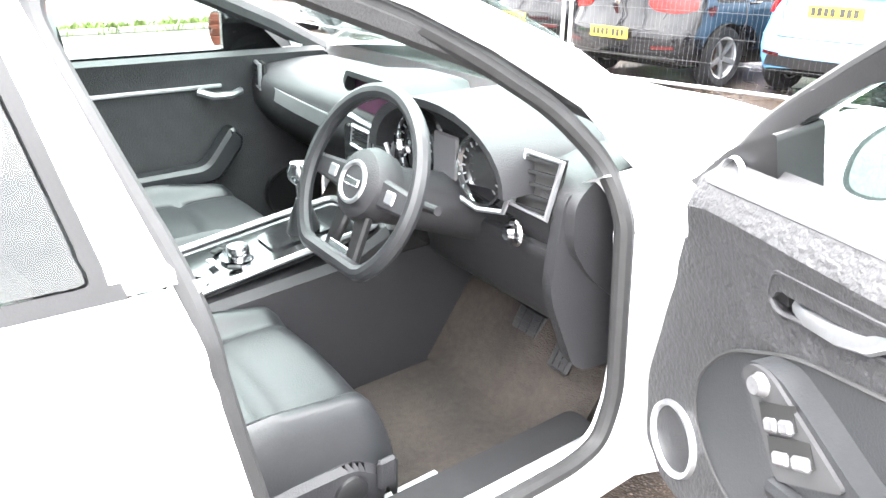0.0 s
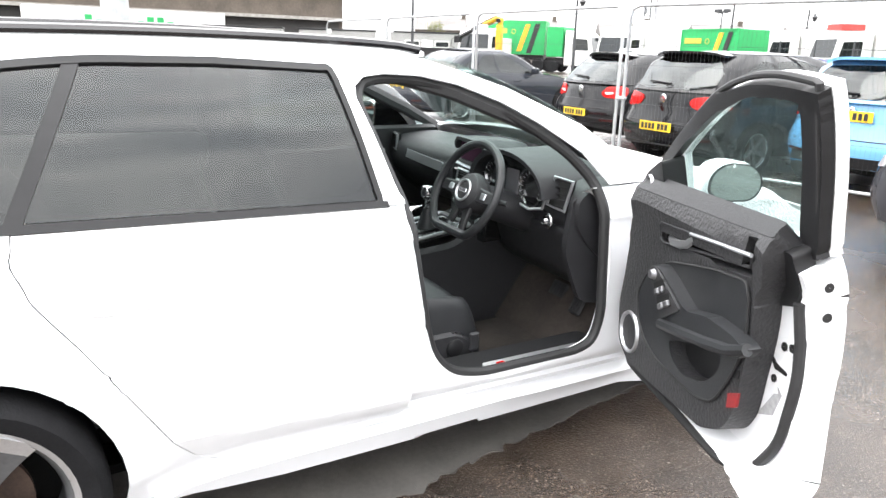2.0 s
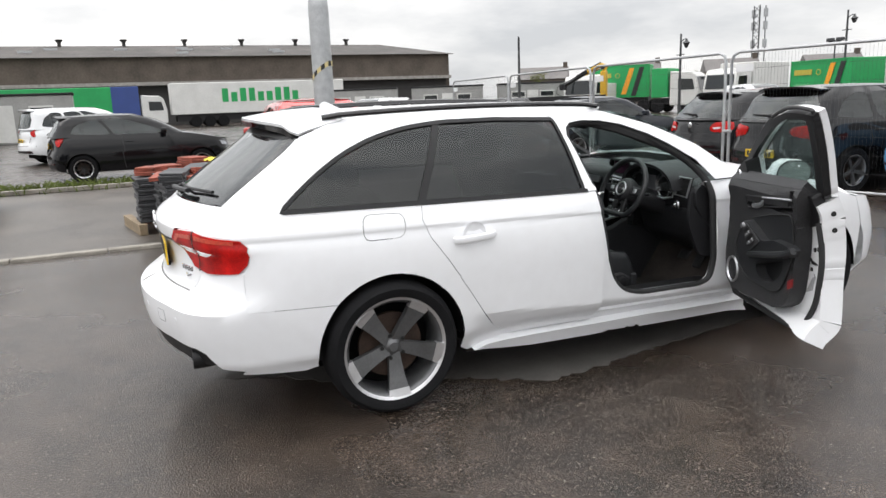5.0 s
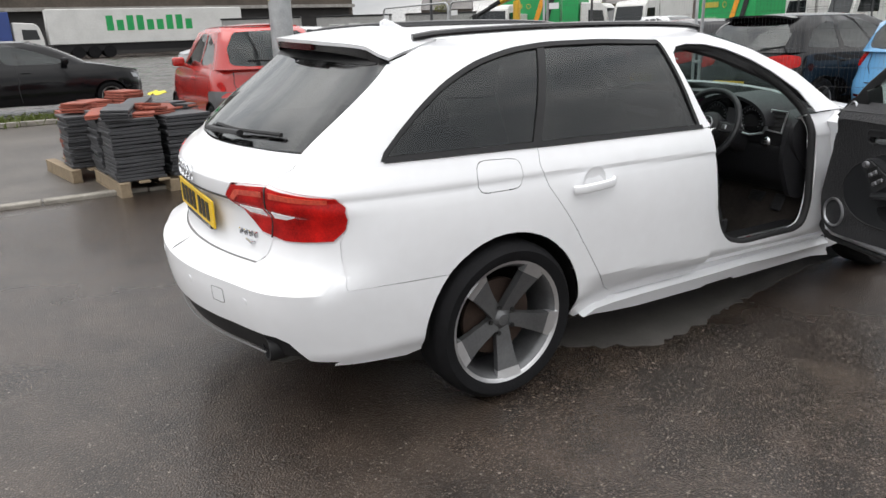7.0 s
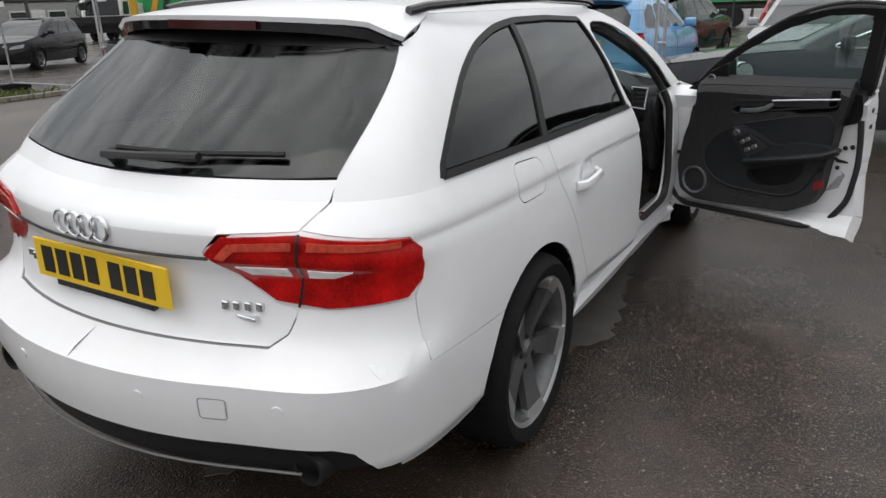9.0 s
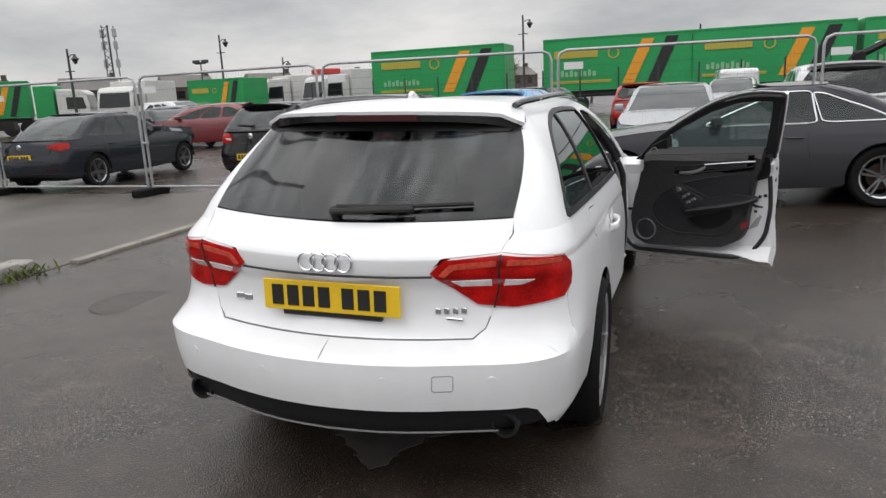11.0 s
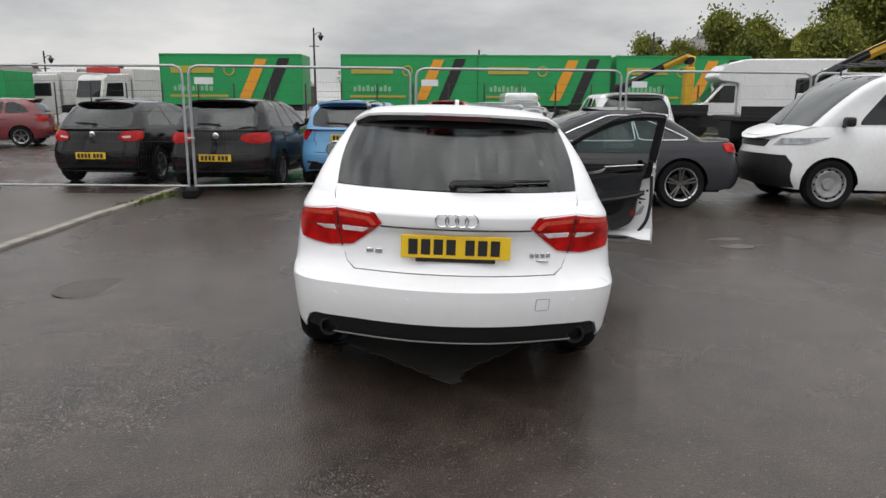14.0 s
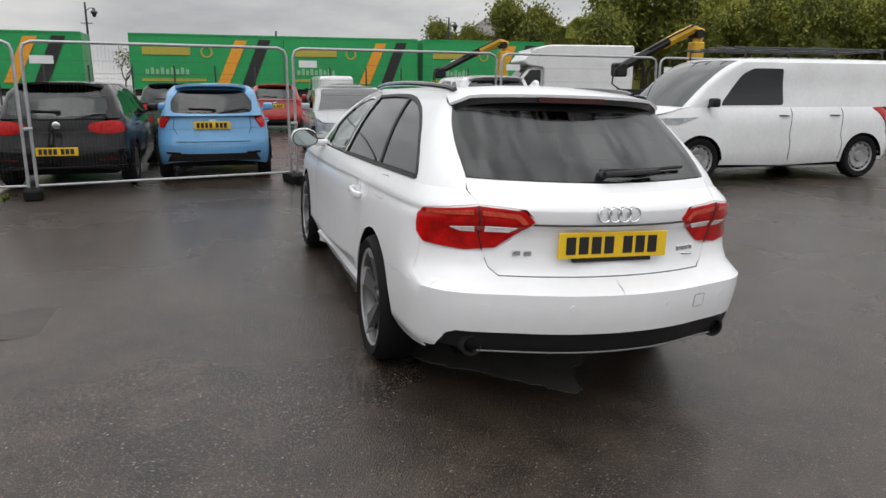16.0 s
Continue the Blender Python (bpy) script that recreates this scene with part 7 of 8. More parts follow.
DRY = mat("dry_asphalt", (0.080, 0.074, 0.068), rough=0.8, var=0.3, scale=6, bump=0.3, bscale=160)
SLAB = mat("damp_concrete", (0.062, 0.053, 0.045), rough=0.42, var=0.5, scale=0.9, bump=0.6, bscale=70, detail=12, dark=(0.028, 0.023, 0.019), two=(0.11, 0.096, 0.082))
MOSS = mat("moss_and_weeds", (0.10, 0.13, 0.025), rough=0.9, var=0.5, scale=5, bump=0.5, bscale=60)
WET = mat("standing_water_film", (0.07, 0.062, 0.055), rough=0.3, var=0.2, scale=5)
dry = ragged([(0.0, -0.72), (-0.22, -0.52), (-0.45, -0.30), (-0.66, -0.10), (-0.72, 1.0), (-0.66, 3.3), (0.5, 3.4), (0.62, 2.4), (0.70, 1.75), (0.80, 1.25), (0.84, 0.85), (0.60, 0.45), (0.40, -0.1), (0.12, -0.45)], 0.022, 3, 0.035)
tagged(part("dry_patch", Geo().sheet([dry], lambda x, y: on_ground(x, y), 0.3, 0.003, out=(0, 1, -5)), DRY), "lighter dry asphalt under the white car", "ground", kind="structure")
slab = [(-4.5, -9.0), (-4.5, 6.95), (-6.5, 7.0), (-11.7, 7.15), (-11.7, -9.0)]
tagged(part("concrete_apron", Geo().sheet([slab], lambda x, y: on_ground(x, y, 0.006), 1.5, 0.006, out=(-8, 0, -5)), SLAB), "damp grey concrete apron beside the asphalt", "ground", kind="structure")
rnd = random.Random(5)
for k in range(7):
    x, y, r = rnd.uniform(-3.8, 3.5), rnd.uniform(-2.5, 5.5), rnd.uniform(0.10, 0.22)
    if abs(x) > 1.6 or y < -1.8:
        o = [(x + r * rnd.uniform(0.6, 1.3) * math.cos(t), y + 0.5 * r * rnd.uniform(0.6, 1.3) * math.sin(t)) for t in [2 * math.pi * q / 14 for q in range(14)]]
        tagged(part("puddle", Geo().sheet([o], lambda x, y: on_ground(x, y, 0.003), 0.3, 0.002, out=(x, y, -5)), WET), "small shallow puddle on the asphalt", "puddle", kind="structure")
# manhole ring left of the car
tagged(part("manhole_cover", Geo().lathe([(0.001, 0.004), (0.27, 0.004), (0.275, 0.001), (0.30, 0.005), (0.31, 0.0)], 32, pose(-2.75, 1.15, ground_z(-2.75, 1.15))), mat("cast_iron_cover", (0.055, 0.046, 0.040), rough=0.5, metal=0.1, var=0.4, scale=12, bump=0.3, bscale=90)), "round worn iron manhole cover", "manhole", kind="structure")
# kerb stones
KERB = mat("mossy_kerb_concrete", (0.27, 0.25, 0.215), rough=0.75, var=0.45, scale=4, bump=0.4, bscale=60)
kerb = tagged(new("kerb"), "flush concrete edging stones along the asphalt", "kerb", kind="structure")
kg = Geo().box(-0.06, 0.06, 0.004, 0.906, -0.05, 0.035, 0.008)
km = None
for i in range(12):
    y = -3.2 + 0.915 * i
    if not 1.2 < y < 1.8:
        ob = part("kerb_stone", kg, KERB, kerb, m=pose(-4.44 + 0.006 * math.sin(3 * i), y, 0.002 * (i % 3), 0, 0, 0.5 * math.sin(i)))
        if km:
            ob.data = km
        km = ob.data
far_kerb = tagged(new("far_kerb"), "mossy concrete kerb edging the far bay", "kerb", kind="structure")
for i in range(18):
    ob = part("kerb_stone", kg, KERB, far_kerb, m=pose(-11.75, -8.6 + 0.915 * i, 0.06))
    ob.data = km
block = tagged(part("concrete_block", Geo().box(-0.16, 0.16, -0.26, 0.26, 0, 0.12, 0.025, seg=2).box(-0.13, 0.12, 0.27, 0.5, 0, 0.10, 0.02), CONCRETE, m=pose(-4.72, 1.55, 0, 0, 0, 8)), "broken mossy concrete kerb block", "block")


def weeds(name, label, pts, n, h, seed):
    rnd, g = random.Random(seed), Geo()
    for _ in range(n):
        (x0, y0), (x1, y1), w = pts
        t = rnd.random()
        x, y = x0 + (x1 - x0) * t + rnd.gauss(0, w), y0 + (y1 - y0) * t + rnd.gauss(0, w)
        a, l = rnd.uniform(0, 6.28), h * rnd.uniform(0.4, 1.3)
        dx, dy = math.cos(a), math.sin(a)
        b = 0.012
        g.add([(x - dy * b, y + dx * b, 0), (x + dy * b, y - dx * b, 0), (x + dx * l * 0.3 + dy * b * 0.6, y + dy * l * 0.3 - dx * b * 0.6, l * 0.7), (x + dx * l * 0.7, y + dy * l * 0.7, l)], [(0, 1, 2, 3)])
    return tagged(part(name, g, MOSS, smooth=0), label, "weeds", kind="stuff")


weeds("weeds", "straggling green weeds along the far kerb", ((-12.05, -8), (-12.05, 6.5), 0.2), 3400, 0.17, 2)
weeds("moss_tuft", "yellow-green moss at the kerb's end by the fence", ((-4.5, 5.6), (-4.25, 6.9), 0.05), 500, 0.05, 4)
weeds("grass_tuft", "weeds round the lamp post foot", ((-4.9, 1.0), (-4.6, 1.9), 0.12), 400, 0.09, 8)

# ---- lamp post with warning tape ----
post = thing("lamp_post", "thick galvanised lamp post with black and yellow tape", "lamp post", pose(-5.0, 1.26, 0))
part("shaft", Geo().lathe([(0.125, 0), (0.122, 2.6), (0.115, 2.7), (0.09, 2.75), (0.075, 8.0)], 24), GALV, post)
TAPE = mat("hazard_tape", (0.62, 0.52, 0.25), rough=0.6, var=0.2, scale=20)
for z in (0.52, 0.80, 1.18, 1.86):
    up = lambda a: z + 0.10 * math.sin(a + 0.8)
    for i in range(16):
        run = [2 * math.pi * (i + j / 2) / 16 for j in range(3)]
        q = [(0.1275 * math.cos(a), 0.1275 * math.sin(a), up(a) - 0.03) for a in run] + [(0.1275 * math.cos(a), 0.1275 * math.sin(a), up(a) + 0.03) for a in run[::-1]]
        part("tape_stripe" if i % 2 else "tape_piece", Geo().add(q, [(0, 1, 4, 5), (1, 2, 3, 4)]), BLACK_INK if i % 2 else TAPE, post, smooth=0)

# ---- slate and tile pallets ----
SLATE = mat("grey_slate", (0.045, 0.046, 0.050), rough=0.55, var=0.35, scale=6, bump=0.3, bscale=40)
TILE = mat("red_roof_tile", (0.26, 0.065, 0.04), rough=0.7, var=0.4, scale=8, bump=0.3, bscale=50)
TIMBER = mat("weathered_timber", (0.26, 0.20, 0.13), rough=0.8, var=0.35, scale=9, bump=0.3, bscale=50)


def pallet(m):
    p = thing("pallet", "weathered wooden pallet on the concrete", "pallet", m, "pallets")
    for i in range(6):
        part("board", Geo().box(-0.55, 0.55, -0.5 + 0.18 * i, -0.40 + 0.18 * i, 0.115, 0.137, 0.003), TIMBER, p)
    for y in (-0.45, 0.0, 0.45):
        part("bearer", Geo().box(-0.55, 0.55, y - 0.045, y + 0.045, 0.022, 0.115, 0.004), TIMBER, p)
        part("skid", Geo().box(-0.55, 0.55, y - 0.05, y + 0.05, 0.0, 0.022), TIMBER, p)
    return p


slate_me, tile_me = None, None


def stack(m, n, w, l, th, material, seed, name, label, lean=0.0):
    """Flat pieces laid one on another, each a little askew."""
    global slate_me, tile_me
    rnd = random.Random(seed)
    s = thing(name, label, "stack", m, "stacks of roofing")
    g = Geo().box(-w / 2, w / 2, -l / 2, l / 2, 0, th * 0.86, 0.004)
    first = None
    for i in range(n):
        ob = part("slate" if material is SLATE else "tile", g, material, s, m=pose(rnd.gauss(0, 0.008) + lean * i, rnd.gauss(0, 0.008), th * i, rnd.gauss(0, 0.4), rnd.gauss(0, 0.4), rnd.gauss(0, 1.6)))
        if first:
            ob.data = first
        first = ob.data
    return s


PB = pose(-4.78, -0.28, 0, 0, 0, 5)
pallet(PB)
pallet(PB @ pose(-1.15, -0.25, 0, 0, 0, 4))
for i, (x, y, n) in enumerate(((0.27, -0.28, 17), (0.27, 0.22, 17), (-0.26, -0.28, 18), (-0.26, 0.22, 17), (-0.88, -0.45, 16), (-0.88, 0.05, 17))):
    stack(PB @ pose(x, y, 0.14, 0, 0, 3 * (i % 2)), n, 0.46, 0.44, 0.034, SLATE, i + 1, "slate_stack", "stack of dark grey roof slates on a pallet")
rnd = random.Random(12)
for i in range(26):
    x, y = rnd.uniform(-1.05, 0.45), rnd.uniform(-0.5, 0.40)
    stack(PB @ pose(x, y, 0.14 + 17.0 * 0.034 - 0.004 - (0.02 if x < -0.5 else 0), rnd.gauss(0, 4), rnd.gauss(0, 4), rnd.uniform(-50, 50)), rnd.choice((1, 2, 2, 3, 4)), 0.34, 0.24, 0.026, TILE if i % 5 else SLATE, 40 + i, "tile_stack", "loose red clay roof tiles piled on the slates")
for i in range(4):
    stack(PB @ pose(-1.75 - 0.1 * (i % 2), -0.42 + 0.3 * i, 0, 0, 0, 10 * i), 22 + 3 * (i % 3), 0.40, 0.26, 0.03, TILE, 70 + i, "tile_stack", "tall stack of red roof tiles on the concrete")
part_cloth = tagged(part("yellow_rag", Geo().sheet([ragged([(-0.16, -0.05), (0.16, -0.06), (0.15, 0.06), (-0.15, 0.05)], 0.015, 6, 0.06)], lambda x, y: Vector((x, y, 0.012 * math.sin(22 * x) + 0.01 * math.sin(31 * y))), 0.03, 0.004, out=(0, 0, -1)), mat("yellow_cloth", (0.62, 0.55, 0.05), rough=0.8, var=0.2, scale=12), m=PB @ pose(0.05, 0.08, 0.905)), "crumpled yellow cloth on the tiles", "cloth")

# ---- trees ----
LEAF = mat("spring_leaves", (0.12, 0.15, 0.02), rough=0.75, var=0.5, scale=0.4, dark=(0.022, 0.042, 0.006), two=(0.27, 0.28, 0.03))
BARK = mat("bark", (0.09, 0.07, 0.05), rough=0.9, var=0.4, scale=4, bump=0.5, bscale=20)


def tree(h, spread, seed, leaves=2600, bare=False, x=0, y=0):
    rnd = random.Random(seed)
    t = thing("tree", "leafy broad tree at the yard's far edge" if not bare else "thin, nearly bare tree beyond the trailers", "tree", pose(x, y, 0), "trees")
    g, tips = Geo(), []

    def limb(p, d, ln, r, lev):
        pts = [Vector(p)]
        for i in range(4):
            d = (d + Vector((rnd.gauss(0, 0.16), rnd.gauss(0, 0.16), 0.06))).normalized()
            pts.append(pts[-1] + d * ln / 4)
        for i in range(4):
            g.rod(pts[i], pts[i + 1], r * (1 - 0.17 * i), r * (1 - 0.17 * (i + 1)), n=6 if lev < 2 else 4)
        tips.extend(pts[2:] if lev else [])
        if lev < 3:
            for _ in range(4 if lev < 2 else 3):
                a, b = rnd.uniform(0, 6.28), rnd.uniform(0.5, 1.05)
                k = rnd.choice((2, 3, 4))
                limb(pts[k], (d + Vector((math.cos(a), math.sin(a), rnd.uniform(-0.1, 0.5))) * b).normalized(), ln * rnd.uniform(0.5, 0.7), r * 0.5, lev + 1)

    limb((0, 0, 0), Vector((0, 0, 1)), h * 0.42, h * 0.022, 0)
    part("trunk", g, BARK, t, smooth=60)
    g = Geo()
    for _ in range(leaves):
        c = rnd.choice(tips) + Vector((rnd.gauss(0, 0.06 * spread), rnd.gauss(0, 0.06 * spread), rnd.gauss(0, 0.05 * spread)))
        s = rnd.uniform(0.06, 0.17) * h / 9
        m = Matrix.Translation(c) @ Euler((rnd.uniform(0, 6), rnd.uniform(0, 6), rnd.uniform(0, 6))).to_matrix().to_4x4()
        g.add([(-s, 0, 0), (0, -0.6 * s, 0.15 * s), (s, 0, 0), (0, 0.6 * s, 0.15 * s)], [(0, 1, 2, 3)], m)
    part("crown", g, LEAF, t, smooth=0)
    return t


kinds = [tree(10.5, 9, 21, 15000, x=33, y=56), tree(9.0, 8, 22, 13000, x=40, y=60), tree(12.5, 10, 23, 17000, x=50, y=56), tree(6.2, 7, 24, 5200, x=14.0, y=60)]
rnd = random.Random(77)
for i in range(26):
    x = 16.5 + 2.3 * i + rnd.uniform(-0.8, 0.8)
    y = 57 - 0.42 * max(0, x - 22) + rnd.uniform(-2.5, 5.5)
    copy_thing(kinds[(i * 7) % 3 if x > 20 else 3], pose(x, y, 0, 0, 0, rnd.uniform(0, 360)) @ Matrix.Scale(min(1.0, 0.42 + 0.05 * (x - 16)) * rnd.uniform(0.8, 1.05), 4))
thin = tree(6.0, 4, 31, 500, bare=True, x=-5.3, y=58)
for x, y, s in ((-8.4, 60, 0.9), (8.0, 66, 0.95), (11.5, 64, 1.0), (-26.5, 80, 1.0), (-24.0, 82, 1.05), (-29.0, 84, 0.85), (-95, 60, 1.2), (-48.0, 48, 0.7)):
    copy_thing(thin, pose(x, y, 0, 0, 0, 47 * x) @ Matrix.Scale(s, 4))
copy_thing(kinds[3], pose(-19.5, 84, 0) @ Matrix.Scale(0.95, 4))
copy_thing(kinds[3], pose(-27.0, 66, 0) @ Matrix.Scale(0.7, 4))
copy_thing(kinds[3], pose(-40.0, -8.5, 0) @ Matrix.Scale(0.6, 4))
hedge = tagged(part("far_wood", Geo().sheet([ragged([(13, 0), (75, 0), (75, 11), (45, 10), (28, 6.6), (20, 3.6), (13, 2.2)], 0.5, 9, 0.8)], lambda x, z: Vector((x, 67 - 0.35 * max(0, x - 22) + 0.6 * math.sin(1.7 * x + 2 * z), max(0, z))), 1.0, 0.4, out=(30, 90, 3)), LEAF), "dense dark undergrowth behind the trees", "trees", kind="stuff")

# ---- lanterns and masts ----
STEELD = mat("dark_painted_steel", (0.04, 0.042, 0.045), rough=0.5, var=0.2, scale=3)


def lantern(x, y, h, twin=False):
    l = thing("street_lamp", "tall dark street lamp with a lantern head", "street lamp", pose(x, y, 0), "street lamps")
    part("column", Geo().rod((0, 0, 0), (0, 0, h), 0.10, 0.06, 8), STEELD, l)
    if twin:
        for sd in (-1, 1):
            part("floodlight", Geo().box(sd * 0.5 - 0.32, sd * 0.5 + 0.32, -0.2, 0.2, h - 0.1, h + 0.22, 0.03), STEELD, l)
        part("bracket", Geo().rod((-0.6, 0, h - 0.15), (0.6, 0, h - 0.15), 0.05), STEELD, l)
    else:
        part("arm", Geo().tube([(0, 0, h - 0.55), (0.25, 0, h - 0.35), (0.5, 0, h - 0.35)], 0.03, 6).rod((-0.35, 0, h - 1.3), (0.35, 0, h - 1.3), 0.03), STEELD, l)
        part("lantern_head", Geo().lathe([(0.001, 0.3), (0.06, 0.26), (0.09, 0.14), (0.24, 0.0), (0.18, -0.06), (0.09, -0.28), (0.001, -0.32)], 12, pose(0.5, 0, h - 0.6)), STEELD, l)
    return l


lantern(-9.3, 50, 6.6)
lantern(2.8, 50, 5.1)
lantern(-31.4, 45, 6.5)
lantern(-30.2, 52, 5.0)
lantern(-44, 60, 5.6, True)
lantern(15.6, 50, 6.4)
lantern(-33.4, 32.3, 5.1)
mast = thing("radio_mast", "distant lattice radio mast with antennas", "mast", pose(-92, 102, 0))
for sx, sy in ((-1, -1), (1, -1), (1, 1), (-1, 1)):
    part("leg", Geo().rod((0.75 * sx, 0.75 * sy, 0), (0.65 * sx, 0.65 * sy, 15.5), 0.09), STEELD, mast)
for i in range(13):
    z = 1.2 * i
    part("brace", Geo().rod((-0.7, -0.7, z), (0.7, -0.7, z + 1.2), 0.05).rod((0.7, -0.7, z), (-0.7, -0.7, z + 1.2), 0.05), STEELD, mast)
for z in (8.5, 11.5, 13.6):
    for sx in (-1, 1):
        part("antenna", Geo().box(sx * 1.3 - 0.25, sx * 1.3 + 0.25, -0.3, 0.3, z, z + 1.4, 0.05), GALV, mast)

pole = tagged(part("utility_pole", Geo().rod((0, 0, 0), (0, 0, 5.5), 0.11, 0.07, 8), STEELD, m=pose(-39.6, 23.9, 0)), "dark slim pole beyond the parked cars", "pole")

# dark steel posts before the trailers
pal = thing("post_fence", "row of dark steel fence posts before the green trailers", "fence", pose(0, 34.6, 0))
for i in range(24):
    x = -20.5 + 1.9 * i
    part("post", Geo().rod((x, 0, 0), (x, 0, 2.3), 0.045, 0.04, 6), STEELD, pal)
for z in (1.0, 1.9):
    part("wire", Geo().rod((-20.5, 0, z), (23.2, 0, z), 0.008, n=4), STEELD, pal)

# ---- lorries, vans and cabins in the distance ----
CREAM = mat("off_white_panel", (0.62, 0.62, 0.60), rough=0.5, var=0.12, scale=0.8)
REDT = mat("red_panel", (0.50, 0.04, 0.035), rough=0.45, var=0.1, scale=1)
YEL = mat("crane_yellow", (0.62, 0.36, 0.02), rough=0.45, var=0.2, scale=3)
BLUET = mat("blue_panel", (0.03, 0.06, 0.22), rough=0.5, var=0.1, scale=1)


def lorry(m, label, cab, box, ln=7.0, top=3.6, base=1.1, mark=None):
    """A box lorry, its cab towards +x of its own frame."""
    l = thing("lorry", label, "lorry", m, "lorries")
    part("box", Geo().box(-ln, 0, -1.25, 1.25, base, top, 0.04), box, l)
    part("chassis", Geo().box(-ln, 1.9, -0.9, 0.9, 0.6, base - 0.05), TRIM, l)
    prof = [(0.15, 0.5), (2.2, 0.5), (2.25, 1.5), (2.0, 2.6), (1.7, 2.85), (0.15, 2.95)]
    side = Matrix(((1, 0, 0, 0), (0, 0, 1, 0), (0, 1, 0, 0), (0, 0, 0, 1)))
    part("cab", Geo().prism(rounded(prof, 0.12), -1.2, 1.2, side, 0.06), cab, l)
    part("windscreen", Geo().add([(2.262, -1.05, 1.55), (2.262, 1.05, 1.55), (2.045, 1.0, 2.5), (2.045, -1.0, 2.5)], [(0, 1, 2, 3)]), DARK_GLASS, l, smooth=0)
    for sd in (-1, 1):
        part("cab_window", Geo().prism(rounded([(0.75, 1.6), (1.95, 1.6), (1.8, 2.35), (0.75, 2.4)], 0.06), sd * 1.2 - 0.012, sd * 1.2 + 0.012, side), DARK_GLASS, l)
        for x in (1.2, -ln * 0.62, -ln * 0.62 - 1.1):
            part("wheel", Geo().lathe([(0.001, -0.15), (0.3, -0.15), (0.48, -0.13), (0.5, -0.1), (0.5, 0.1), (0.48, 0.13), (0.3, 0.15), (0.001, 0.1)], 20, pose(x, sd * 1.05, 0.5, 90, 0, 0)), TYRE, l)
    part("grille", Geo().box(2.2, 2.27, -0.8, 0.8, 0.75, 1.25, 0.02), TRIM, l)
    if mark:
        part("mark_panel", Geo().box(-ln * 0.75, -ln * 0.3, -1.262, -1.255, base + 0.9, top - 0.5), mark, l, smooth=0)
        part("mark_panel", Geo().box(0.4, 1.7, -0.7, 0.7, 2.97, 3.3, 0.04), mark, l)
    return l


lorry(pose(-19.6, 40.5, 0, 0, 0, -118), "white box lorry with a red front panel", CREAM, CREAM, 6.5, 3.25, 1.1, REDT)
lorry(pose(-24.4, 41.5, 0, 0, 0, -118), "white box lorry parked in the row", CREAM, CREAM, 6.0, 3.1)
lorry(pose(-34.6, 38.4, 0, 0, 0, -75), "white articulated lorry in the row", CREAM, CREAM, 5.0, 3.3)
lorry(pose(-38.9, 36.6, 0, 0, 0, 30), "white lorry cab beside a green body", CREAM, GREEN, 1.2, 3.2)
blue_lorry = lorry(pose(-66, 0.4, 0, 0, 0, 90), "white lorry cab with a blue and green trailer", CREAM, GREEN, 14.0, 3.7, 1.1)
part("headboard", Geo().box(-2.2, 0.02, -1.265, 1.265, 1.08, 3.72, 0.03), BLUET, blue_lorry, "dark blue front section")
lorry(pose(-41.5, 31.0, 0, 0, 0, -55), "white tipper lorry by the cabins", CREAM, CREAM, 3.0, 2.3)
wt = thing("trailer_body", "long plain white box trailer before the warehouse", "trailer", pose(-66, 3.0, 0), "lorries")
part("box", Geo().box(-1.25, 1.25, 0, 15.8, 1.15, 3.9, 0.04), CREAM, wt)
g = Geo()
for i in range(9):
    g.box(1.252, 1.26, 4.4 + 0.8 * i, 4.95 + 0.8 * i, 2.15, 3.0 + (0.35 if i in (0, 2, 3, 6, 7) else 0))
tagged(part("green_lettering", g, GREEN, wt, smooth=0), kind="stuff")
part("chassis", Geo().box(-1.0, 1.0, 0.4, 15.4, 0.55, 1.12), TRIM, wt)
for y in (2.0, 3.2, 4.4, 13.8):
    for sd in (-1, 1):
        part("wheel", Geo().lathe([(0.001, -0.15), (0.3, -0.15), (0.48, -0.13), (0.5, -0.1), (0.5, 0.1), (0.48, 0.13), (0.3, 0.15), (0.001, 0.1)], 20, pose(sd * 1.0, y, 0.5, 0, 90, 0)), TYRE, wt)
swap_body(0, 0, 4.2, pose(-27.7, 35.6, 0, 0, 0, -4), base=0.8, top=2.95)
swap_body(0, 0, 4.6, pose(-43.4, 32.2, 0, 0, 0, 44), base=1.2, top=3.6)

CABIN = mat("grey_cabin_panel", (0.30, 0.30, 0.29), rough=0.6, var=0.2, scale=1.2)


def cabin(m, ln=7.0):
    c = thing("portable_cabin", "grey flat-roofed portable cabin with white-framed windows", "cabin", m, "portable cabins")
    part("wall", Geo().box(0, 2.6, 0, ln, 0.0, 2.6, 0.03), CABIN, c)
    part("roof", Geo().box(-0.06, 2.66, -0.06, ln + 0.06, 2.6, 2.72, 0.02), TRIM, c)
    for y in (1.0, ln - 2.2):
        w = part("window", Geo().box(2.6, 2.64, y, y + 1.2, 1.05, 2.05, 0.01), CREAM, c)
        for k in (0, 1):
            part("pane", Geo().box(2.642, 2.65, y + 0.08, y + 1.12, 1.13 + 0.45 * k, 1.5 + 0.45 * k), DARK_GLASS, w)
    part("door", Geo().box(2.6, 2.63, ln / 2 - 0.45, ln / 2 + 0.45, 0.12, 2.1, 0.01), GREEN if ln > 8 else CREAM, c)
    return c


